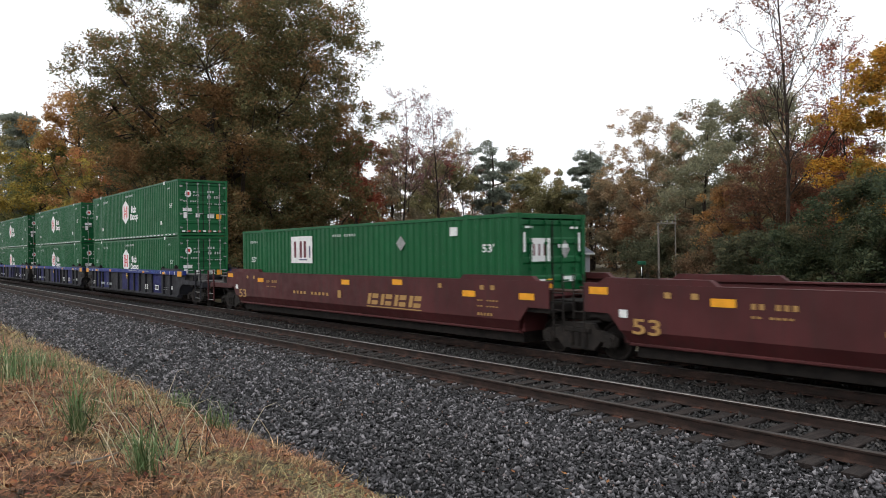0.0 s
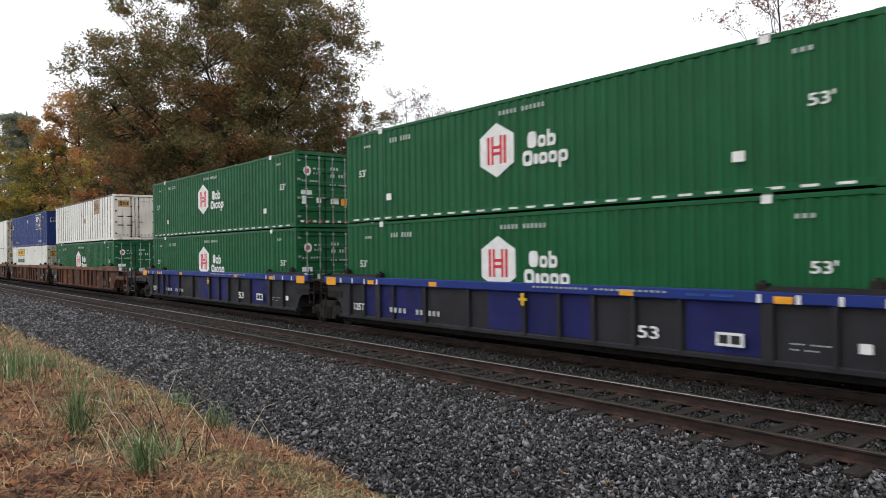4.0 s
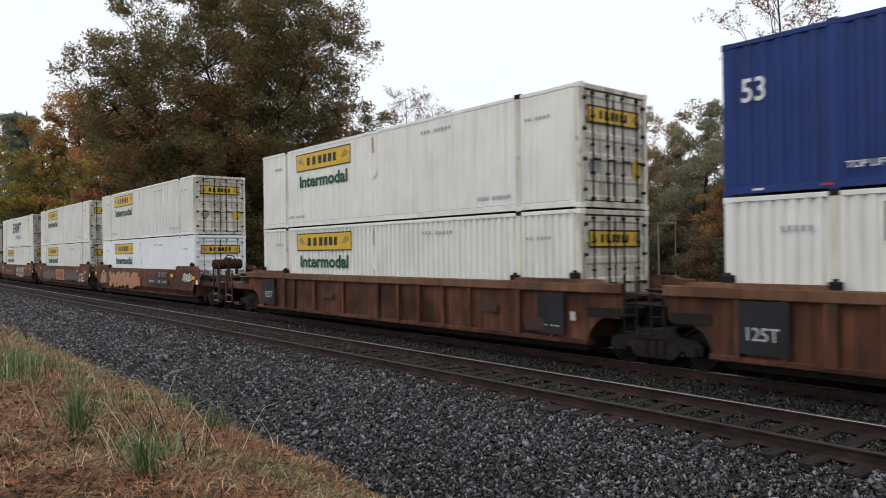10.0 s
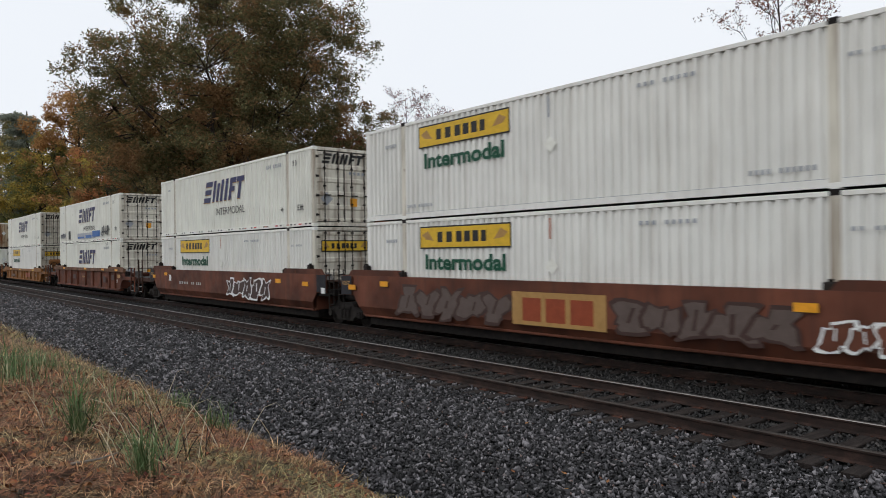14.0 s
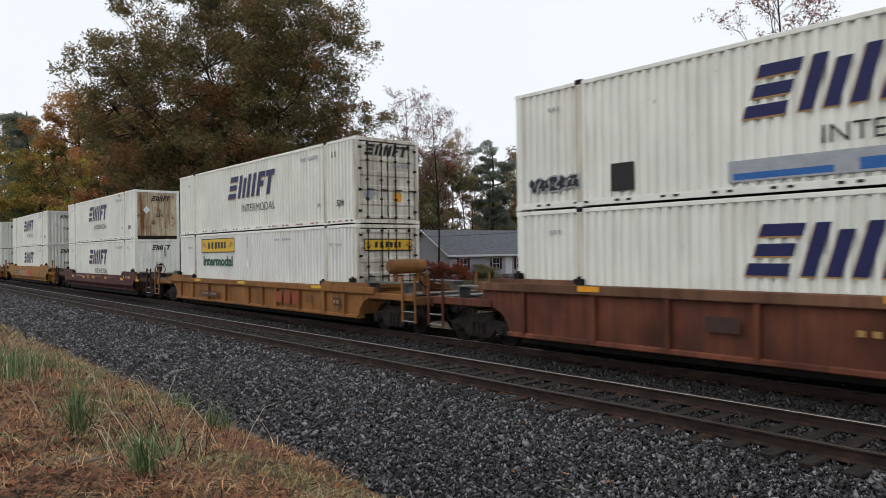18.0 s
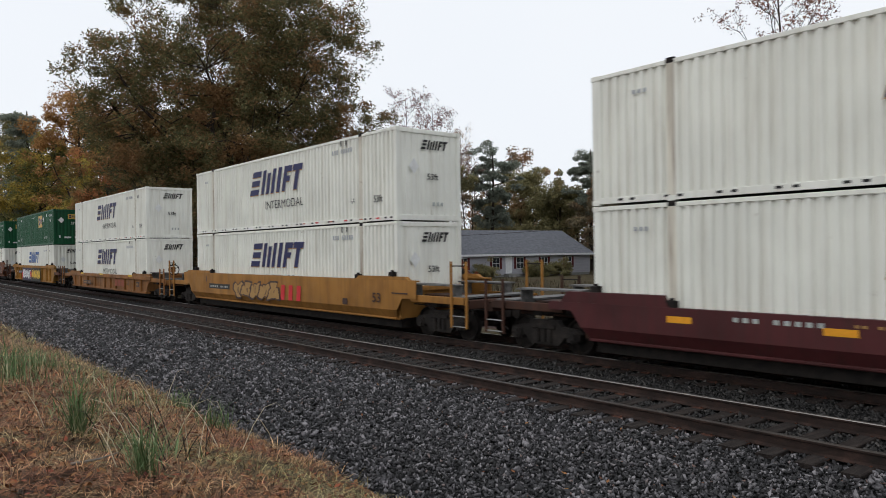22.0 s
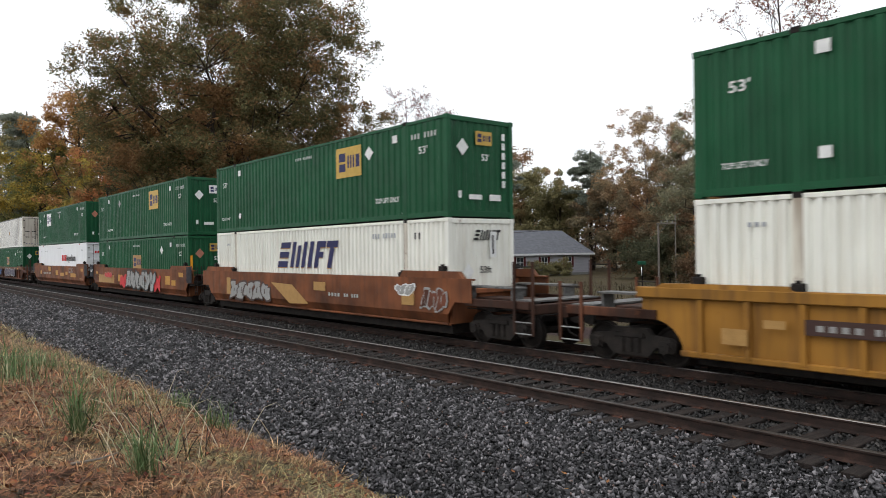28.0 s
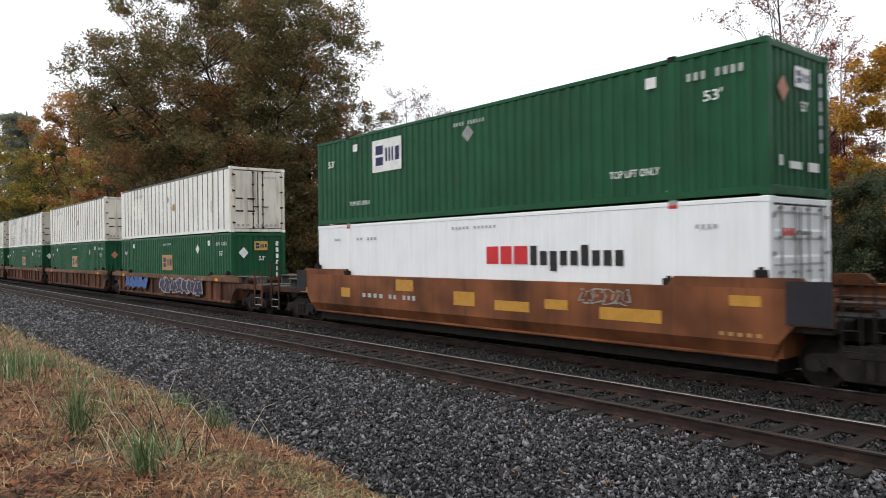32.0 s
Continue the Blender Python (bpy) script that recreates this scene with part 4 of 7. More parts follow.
def clean_box(m):
    b, s, e = container(m, "clean white corrugated container with red and black name", CLEAN, "shallow", "doors", CLEAN, GALV, None)
    s.rects([(.58, 1.02, 1.60, 2.05), (1.10, 1.50, 1.60, 2.05), (1.58, 2.04, 1.60, 2.05)], INK_RED, "lettering", "red name blocks")
    s.rects([(2.14 + i * .315, 2.14 + i * .315 + .22, 1.58 - (.14 if i == 2 else 0), 2.05 if i in (0, 5) else 1.92) for i in range(9)], INK_BLACK, "lettering", "black name blocks")
    s.bars(-.8, 1.0, 2.52, 2.62, 12, INK_GREY)
    s.bars(-5.6, -4.4, 2.32, 2.44, 6, INK_GREY)
    s.bars(-7.0, -6.6, 2.32, 2.44, 3, INK_GREY)
    s.bars(6.6, 7.1, 2.3, 2.42, 4, INK_GREY)
    for x in (-POST40, POST40):
        s.rect(x - 0.10, x + 0.10, 2.74, 2.88, INK_RED, "lift_mark", "red lifting mark")
    e.rects([(-.75, -.62, 2.15, 2.3), (-.58, -.45, 2.15, 2.3), (-.41, -.28, 2.15, 2.3)], INK_RED, "lettering")
    e.bars(-.22, .5, 2.15, 2.27, 7, INK_BLACK)
    return b


INK_PLUM = flat("dark plum lettering", (0.12, 0.02, 0.03))


def panel_box(m):
    b, s, e = container(m, "green corrugated container with white name panel", GREEN, "broad", "doors", GREEN, GREEN, None)
    s.rect(-3.80, -2.22, 1.58, 2.56, INK_WHITE, "name_board", "white name panel")
    s.rects([(-3.58, -3.42, 1.78, 2.38), (-3.15, -2.97, 1.78, 2.38), (-2.85, -2.67, 1.78, 2.38)], INK_PLUM, "lettering")
    s.rects([(-2.45, -2.36, 1.78, 2.2), (-3.2, -2.6, 1.68, 1.72)], INK_NAVY, "lettering")
    s.poly([(2.9, 2.2), (3.14, 1.97), (3.38, 2.2), (3.14, 2.43)], GALV, "placard", "grey diamond placard")
    s.word("53'", 6.75, 7.2, 1.9, 2.12, INK_WHITE)
    s.word("53'", -7.2, -6.8, 1.6, 1.82, INK_WHITE)
    s.rect(5.44, 5.76, 2.36, 2.60, INK_WHITE, "label")
    s.bars(-0.8, .7, 2.46, 2.58, 10, INK_WHITE)
    s.bars(-7.3, -6.6, 2.35, 2.48, 5, INK_WHITE)
    e.rect(-.85, -.1, 1.65, 2.25, INK_WHITE, "name_board")
    e.rects([(-.75, -.68, 1.8, 2.1), (-.55, -.48, 1.8, 2.1), (-.35, -.28, 1.8, 2.1)], INK_PLUM, "lettering")
    e.poly([(.28, 1.95), (.48, 1.7), (.68, 1.95), (.48, 2.2)], GALV, "placard")
    e.rects([(-1.05, -.75, 2.5, 2.56), (.7, 1.0, 2.5, 2.56), (-1.1, -1.02, 1.9, 2.4), (1.02, 1.1, 1.9, 2.4), (.2, .6, 2.0, 2.1), (-1.0, -.3, 1.0, 1.2), (.3, .9, 1.1, 1.25)], INK_WHITE, "label")
    e.rect(-.3, .0, .9, 1.2, INK_GOLD, "placard")
    return b


# ---- well cars ----
HALF_W = 1.52
SHARED_X, OWN_X = 9.80, 9.80      # truck middles: shared between two cars, or the car's own


def side_frame():
    """Cast side frame of a freight truck, with sloping arms, spring window and axle boxes."""
    s = Shape()
    s.slab([(-1.12, .52), (-.98, .62), (-.55, .66), (-.42, .80), (.42, .80), (.55, .66), (.98, .62), (1.12, .52), (1.1, .34), (.78, .34), (.66, .42), (.45, .20), (-.45, .20), (-.66, .42), (-.78, .34), (-1.1, .34)], -.07, .07)
    for x in (-.89, .89):
        s.rod((x, -.15, .42), (x, .0, .42), .12, 10)
        s.box(x - .16, x + .16, -.10, .08, .30, .56, .02)
    for x in (-.2, 0, .2):
        s.rod((x, -.08, .27), (x, -.08, .58), .07, 8)
    return s.box(-.36, .36, -.11, .10, .58, .70, .02)


def wheelset():
    """Two wheels pressed on one axle, about the axle's middle."""
    s = Shape()
    prof = [(-.07, .12), (-.03, .14), (.0, .36), (-.06, .40), (-.06, .425), (.045, .42), (.05, .455), (.075, .45), (.075, .36), (.03, .35), (.03, .14), (.07, .12)]
    n = 24
    for side in (-1, 1):
        v = [(r * math.cos(i * math.tau / n), side * (GAUGE / 2 - y), r * math.sin(i * math.tau / n)) for y, r in prof for i in range(n)]
        f = [(k * n + i, k * n + (i + 1) % n, (k + 1) * n + (i + 1) % n, (k + 1) * n + i) for k in range(len(prof) - 1) for i in range(n)]
        s.add(v, f + [tuple(range(n)), tuple((len(prof) - 1) * n + i for i in range(n))])
    for side in (-1, 1):                            # bolts of the bearing cap, off the axle's middle
        for a in range(3):
            c, d = .065 * math.cos(a * math.tau / 3), .065 * math.sin(a * math.tau / 3)
            s.rod((c, side * .98, d), (c, side * 1.17, d), .016, 6)
    return s.rod((0, -1.0, 0), (0, 1.0, 0), .085, 10)


WHEELSETS = []


def truck(car, x):
    t = part("truck", shared("bolster", lambda: Shape().box(-.22, .22, -1.0, 1.0, .52, .80, .03).rod((0, 0, .5), (0, 0, .92), .2, 12)), IRON, car, "four-wheel bogie", pose(x, 0, 0))
    fr, wh = shared("side_frame", side_frame), shared("wheelset", wheelset)
    for side in (-1, 1):
        part("side_frame", fr, CASTING, t, at=pose(0, side * 1.0, 0, 0, 0, 0 if side < 0 else 180))
    for dx in (-.89, .89):
        WHEELSETS.append((part("wheelset", wh, IRON, t, "two steel wheels on an axle", at=pose(dx, 0, .425)), dx))


def arch(x0, x1, z0, z1, n=6):
    """Points of the curved cut-out over a truck, from (x0, z0) up to (x1, z1)."""
    return [(x0 + (x1 - x0) * (1 - math.cos(i / n * math.pi / 2)), z0 + (z1 - z0) * math.sin(i / n * math.pi / 2)) for i in range(n + 1)]


def ribbed_side(top, reach, curved):
    """Near side sheet of a ribbed well car; mirrored in x."""
    zb = 0.40
    up = arch(8.30, 9.05, zb, 1.06) if curved else [(8.45, zb), (8.55, 1.06)]
    half = up + [(reach, 1.06), (reach, top - 0.08)]
    return Shape().slab([(x, z) for x, z in half] + [(-x, z) for x, z in reversed(half)], -1.40, -1.37)


def well_car(style, front, rear, c, tanks=True):
    """One well of a double-stack car. style: paint, form and height; front, rear: 'own' or 'shared' or 'open' truck ends."""
    p, form, top = style["paint"], style["form"], style["top"]
    car = thing("well_car", None, style["label"], "railcar", "well cars of the train")
    reach = {1: 11.15 if front == "own" else 9.25, -1: 11.15 if rear == "own" else 9.25}
    chord_paint = style.get("chord", p)
    for side in (-1, 1):
        flip = pose(0, 0, 0, 0, 0, 0 if side < 0 else 180)
        if form == "ribbed":
            ends = 9.25
            part("side_sheet", shared(("side_sheet", top), lambda: ribbed_side(top, ends, True)), p if "panel" not in style else style["panel"], car, at=flip)
            part("top_chord", shared(("top_chord", top), lambda: Shape().box(-9.3, 9.3, -HALF_W, -1.36, top - .22, top, .02)), chord_paint, car, at=flip)
            part("bottom_chord", shared("bottom_chord", lambda: Shape().box(-8.32, 8.32, -1.47, -1.2, .36, .48, .02)), p, car, at=flip)
            xs_ = style.get("ribs", (-7.75, -6.9, -6.1, -5.3, -3.75, -1.9, 0.15, 1.25, 2.25, 3.3, 4.4, 6.15, 7.3))
            for x in xs_:
                w = .12 if abs(abs(x) - 6.12) < .1 else .055
                part("rib", shared(("rib", w, top), lambda: Shape().box(-w, w, -1.50, -1.38, .44, top - .2, .012)), p, car, at=flip @ pose(x, 0, 0))
            part("inner_sheet", shared(("inner_sheet", top), lambda: Shape().box(-8.2, 8.2, -1.335, -1.32, .45, top - .1)), p, car, at=flip)
        else:
            zc, zb, yb = style.get("fold", 0.80) + 0.04, 0.50, -1.36
            def smooth():
                s = Shape()
                half = [(8.30, zc), (8.58, 1.12), (9.25, 1.12), (9.25, top)]
                s.slab(half + [(-x, z) for x, z in reversed(half)], -HALF_W, -HALF_W + .03)
                lo = [(-8.30, -HALF_W, zc), (8.30, -HALF_W, zc), (8.12, yb, zb), (-8.12, yb, zb)]
                s.add(lo + [(x, y + .03, z) for x, y, z in lo], [(0, 1, 2, 3), (7, 6, 5, 4), (0, 4, 5, 1), (1, 5, 6, 2), (2, 6, 7, 3), (3, 7, 4, 0)])
                return s.box(-9.25, 9.25, -HALF_W, -1.36, top - .05, top, .01)
            part("side_sheet", shared(("smooth_sheet", top, zc), smooth), p, car, at=flip)
            part("bottom_chord", shared("smooth_chord", lambda: Shape().box(-8.12, 8.12, -1.40, -1.1, .45, .52, .02)), p, car, at=flip)
            part("inner_sheet", shared(("inner_sheet", top), lambda: Shape().box(-8.2, 8.2, -1.335, -1.32, .45, top - .1)), p, car, at=flip)
        lift = style.get("raise", .16)
        for d, x1 in ((-1, 8.35), (1, 8.35)):
            part("guide_rail", shared(("guide_rail", top, lift), lambda: Shape().slab([(6.05, top - .02), (6.22, top + lift), (8.7, top + lift), (8.9, top - .02)], -HALF_W + .01, -1.36)), style.get("guide", chord_paint), car, at=flip @ Matrix.Diagonal((d, 1, 1, 1)))
        for x in (-7.95, -6.05, 6.05, 7.95) if style.get("pins", True) else ():
            part("stacking_guide", shared("stacking_guide", lambda: Shape().box(-.10, .10, -.06, .10, 0, .17, .02).rod((0, .02, .12), (0, .02, .22), .05, 8)), IRON, car, at=flip @ pose(x, -1.42, top + (lift if abs(x) > 7 else 0) - .03))
    part("well_floor", shared("well_floor", lambda: Shape().box(-8.1, 8.1, -1.18, 1.18, .20, .47)), IRON, car)
    for d in (1, -1):
        kind = front if d > 0 else rear
        turn = pose(0, 0, 0, 0, 0, 0 if d > 0 else 180)
        part("bulkhead", shared("bulkhead", lambda: Shape().box(8.22, 8.30, -1.34, 1.34, .5, 1.45).box(8.30, 8.42, -1.34, 1.34, 1.3, 1.45, .02)), style.get("end", p), car, at=turn)
        if kind == "own":
            endp, tall = style.get("end", GRIME), style.get("tall", 1.78)
            postp = style.get("end", style.get("sill", p))
            part("draft_sill", shared("draft_sill", lambda: Shape().box(8.30, 11.2, -.45, .45, .82, 1.20, .03)), endp, car, at=turn)
            part("end_sill", shared("car_end_sill", lambda: Shape().box(11.28, 11.44, -1.40, 1.40, .94, 1.18, .02)), endp, car, at=turn)
            part("body_bolster", shared("body_bolster", lambda: Shape().box(9.65, 9.95, -1.3, 1.3, .92, 1.15, .02)), IRON, car, at=turn)
            for y in (-1.385, 1.385):
                part("side_sill", shared("side_sill", lambda: Shape().box(8.9, 11.26, -.065, .065, 1.04, 1.24, .015)), postp, car, at=turn @ pose(0, y, 0))
                for x in (10.80, 11.42):
                    part("corner_post", shared(("end_post", tall), lambda: Shape().box(-.038, .038, -.028, .028, .42, tall, .01)), postp, car, at=turn @ pose(x, y + math.copysign(.098, y), 0))
                for z in (.46, .74):
                    part("ladder_rung", shared("ladder_rung", lambda: Shape().rod((10.80, 0, 0), (11.42, 0, 0), .017, 6)), GALV, car, "worn bright steel rung", turn @ pose(0, y + math.copysign(.098, y), z))
                part("grab_rail", shared("grab_rail", lambda: Shape().rod((10.80, 0, 0), (11.42, 0, 0), .016, 6)), IRON, car, at=turn @ pose(0, y + math.copysign(.098, y), tall - .12))
            part("walkway", shared("walkway", lambda: Shape().box(10.62, 11.26, -1.25, 1.25, 1.22, 1.26).box(10.66, 10.72, -1.25, 1.25, 1.12, 1.22)), GRATE, car, "grey steel end walkway", turn)
            for y in (-1.0, 1.0):
                part("walkway", shared("side_walkway", lambda: Shape().box(8.5, 10.55, -.25, .25, 1.52, 1.56).box(8.6, 8.66, -.2, .2, 1.15, 1.52).box(10.4, 10.46, -.2, .2, 1.15, 1.52)), GRATE, car, "grey steel walkway grating", turn @ pose(0, y, 0))
            part("coupler", shared("coupler", lambda: Shape().box(11.18, 11.55, -.12, .12, .74, .98, .03).box(11.50, 11.80, -.20, .16, .68, 1.04, .05)), IRON, car, at=turn)
            part("air_hose", shared("air_hose", lambda: Shape().rod((11.4, -.35, .85), (11.6, -.36, .45), .03, 6).rod((11.6, -.36, .45), (11.78, -.3, .36), .03, 6)), IRON, car, at=turn)
            part("uncoupling_lever", shared("uncoupling_lever", lambda: Shape().rod((11.49, -1.3, .92), (11.49, -.3, .92), .016, 6).rod((11.49, -1.3, .92), (11.49, -1.32, .62), .016, 6).rod((11.49, -.3, .92), (11.58, -.22, 1.02), .016, 6)), IRON, car, at=turn)
            part("brake_rigging", shared("brake_rigging", lambda: Shape().rod((8.5, -.62, .98), (10.9, -.62, .94), .022, 6).rod((8.9, .55, 1.0), (9.5, .55, 1.0), .14, 12).rod((8.7, -1.15, .95), (10.6, -1.15, .98), .018, 6)), IRON, car, at=turn)
            if d > 0 and tanks:
                part("air_reservoir", shared("air_reservoir", lambda: Shape().rod((9.33, -.85, 2.03), (9.33, .45, 2.03), .23, 18).rod((9.33, -.92, 2.03), (9.33, -.85, 2.03), .15, 18, .23).box(9.28, 9.38, -.7, -.6, 1.54, 1.82).box(9.28, 9.38, .2, .3, 1.54, 1.82)), style.get("tank", GRIME), car, "drum-shaped air tank")
            if d > 0 and style.get("brake", False):
                part("brake_stand", shared(("brake_stand", tall), lambda: Shape().box(11.14, 11.22, -1.0, -.86, 1.26, tall + .05, .02).box(11.08, 11.24, -1.04, -.80, tall - .18, tall + .1, .04)), style.get("tank", RUST), car)
                part("brake_wheel", shared("brake_wheel", lambda: ring_shape(.27, .022)), IRON, car, at=pose(11.29, -.92, tall - .06, 0, 90))
            truck(car, d * OWN_X)
        else:
            part("draft_sill", shared("shared_sill", lambda: Shape().box(8.30, 9.62, -.5, .5, .80, 1.25, .03).rod((9.3, 0, .8), (9.62, 0, 1.2), .3, 10)), IRON, car, at=turn)
            part("body_bolster", shared("shared_bolster", lambda: Shape().box(8.30, 9.20, -1.42, 1.42, 1.0, 1.22, .02)), IRON, car, at=turn)
            for y in (-.85, .85):
                part("walkway", shared("shared_walkway", lambda: Shape().box(8.45, 9.72, -.3, .3, 1.50, 1.54).box(8.5, 8.56, -.25, .25, 1.2, 1.5)), GRIME, car, at=turn @ pose(0, y, 0))
            for y in (-1.44, 1.44):
                part("handrail", shared("end_handrail", lambda: Shape().rod((9.32, 0, .6), (9.32, 0, 1.95), .02, 6).rod((9.62, 0, .6), (9.62, 0, 1.95), .02, 6).rod((9.32, 0, .75), (9.62, 0, .75), .016, 6).rod((9.32, 0, 1.1), (9.62, 0, 1.1), .016, 6).rod((9.32, 0, 1.5), (9.62, 0, 1.5), .016, 6)), IRON, car, at=turn @ pose(0, y, 0))
            if kind == "shared":
                truck(car, d * SHARED_X)
    f = Face(car, pose(0, -HALF_W, 0, 90))
    style.get("signs", lambda f: None)(f)
    return car


def ring_shape(r, t, n=18, k=6):
    s = Shape()
    v = [((r + t * math.cos(j * math.tau / k)) * math.cos(i * math.tau / n), (r + t * math.cos(j * math.tau / k)) * math.sin(i * math.tau / n), t * math.sin(j * math.tau / k)) for i in range(n) for j in range(k)]
    s.add(v, [(i * k + j, i * k + (j + 1) % k, ((i + 1) % n) * k + (j + 1) % k, ((i + 1) % n) * k + j) for i in range(n) for j in range(k)])
    for a in range(3):
        c, d = math.cos(a * math.tau / 3), math.sin(a * math.tau / 3)
        s.rod((0, 0, 0), (r * c, r * d, 0), .015, 5)
    return s


INK_PANEL = flat("grey brown spray paint", (0.105, 0.078, 0.068))


# what is painted on the sides of each car
def ambers(f, *spots, w=.34, h=.13, ink=None):
    for u, z in spots:
        f.rect(u, u + w, z, z + h, ink or INK_GOLD, "reflector", "amber reflector")


def signs_maroon(f):
    f.rects([(1.62 + i * .72 + a, 1.62 + i * .72 + b, c, d) for i in range(4) for a, b, c, d in ((0, .17, .88, 1.22), (.24, .56, .88, 1.01), (.24, .56, 1.08, 1.22))], INK_TAN, "logo", "tan name blocks", .25)
    f.rect(1.6, 4.4, .80, .83, INK_TAN)
    f.word("53", -7.98, -7.3, .72, 1.05, INK_TAN)
    ambers(f, (-9.1, 1.52), (-6.2, 1.38), (.1, 1.45), (3.0, 1.52), (6.2, 1.30), (8.3, 1.30), w=.5, h=.16)
    f.rect(-8.3, -8.1, 1.05, 1.22, INK_WHITE, "label")
    f.bars(-5.4, -4.5, 1.35, 1.5, 6, INK_TAN)
    f.bars(-5.4, -4.6, 1.2, 1.26, 7, INK_TAN)
    f.bars(6.8, 7.6, 1.05, 1.1, 7, INK_TAN)
    f.bars(6.8, 7.6, 1.2, 1.25, 7, INK_TAN)
    f.bars(6.8, 7.4, .82, .92, 5, INK_TAN)
    for u in (-7.2, -6.6, 6.9, 7.3, 5.2):
        f.rect(u, u + .15, 1.5, 1.62, INK_TAN)
    f.bars(-3.2, -.6, 1.02, 1.16, 10, INK_TAN)
    f.rects([(-.1, .1, 1.0, 1.25)], INK_TAN)


def signs_blue(f):
    low = Face(f.owner, pose(0, -1.403, 0, 90))
    for a, b in ((-6.9, -4.0), (-1.2, .05), (.2, 2.2), (4.5, 6.0)):
        low.rect(a, b, .5, 1.48, DULLNAVY, "painted_panel", "blue painted panel")
    f.bars(-5.4, -4.5, .66, .86, 4, INK_WHITE)
    f.bars(-4.1, -2.95, .66, .86, 6, INK_WHITE)
    f.word("53", 3.45, 3.95, .66, .92, INK_WHITE)
    ambers(f, (-3.5, 1.52), (3.0, 1.52), (6.3, 1.50), (-6.6, 1.5))
    f.rect(8.5, 9.1, 1.42, 1.68, INK_GOLD, "reflector", "large amber reflector")
    f.rect(-9.1, -8.5, 1.42, 1.68, INK_GOLD, "reflector", "large amber reflector")
    f.rects([(.02, .10, 1.28, 1.34), (.20, .30, 1.28, 1.34), (.10, .20, 1.16, 1.46)], INK_YELLOW, "emblem", "yellow cross mark")
    f.rects([(6.0 + i * .7, 6.07 + i * .7, 1.5, 1.66) for i in range(4)] + [(-6.1 - i * .7, -6.03 - i * .7, 1.5, 1.66) for i in range(4)], INK_WHITE)
    f.bars(.5, 4.2, 1.60, 1.66, 26, INK_WHITE)
    f.bars(4.6, 5.6, 1.57, 1.63, 10, INK_SKY)
    f.word("125T", -7.35, -6.75, .66, .88, INK_WHITE)
    f.rects([(5.2, 5.75, .66, .92)], INK_WHITE, "label")
    f.rects([(5.26, 5.45, .71, .87), (5.5, 5.69, .71, .87)], SLATE, "label")
    f.rect(7.7, 7.9, .75, .92, INK_WHITE, "label")
    f.bars(6.6, 7.3, .8, .84, 8, INK_WHITE)
    f.bars(6.6, 7.1, .7, .74, 6, INK_WHITE)


def signs_rust(f, plain=False):
    f.rect(-7.72, -6.78, .55, 1.52, SLATE, "painted_panel", "black painted panel")
    f.word("125T", -7.55, -6.95, .80, 1.05, INK_CHALK)
    if not plain:
        f.rect(6.9, 7.7, .55, 1.5, SLATE, "painted_panel", "black painted panel")
        f.bars(7.0, 7.6, .72, .77, 8, INK_WHITE)
    f.rect(7.9, 8.05, .9, 1.1, INK_CHALK, "label")
    f.rects([(4.9, 5.5, .95, 1.2), (6.5, 7.1, .6, .9), (-3.2, -2.5, .95, 1.15)], INK_BROWN, "primer_patch", "brown primer patch")
    f.rects([(1.2, 1.3, .5, 1.5), (2.2, 2.3, .5, 1.5), (-3.8, -3.7, .5, 1.5)], ORANGE, "primer_streak", "bare patches on the ribs")
    f.word("53", 6.4, 6.8, .8, 1.05, INK_BROWN)


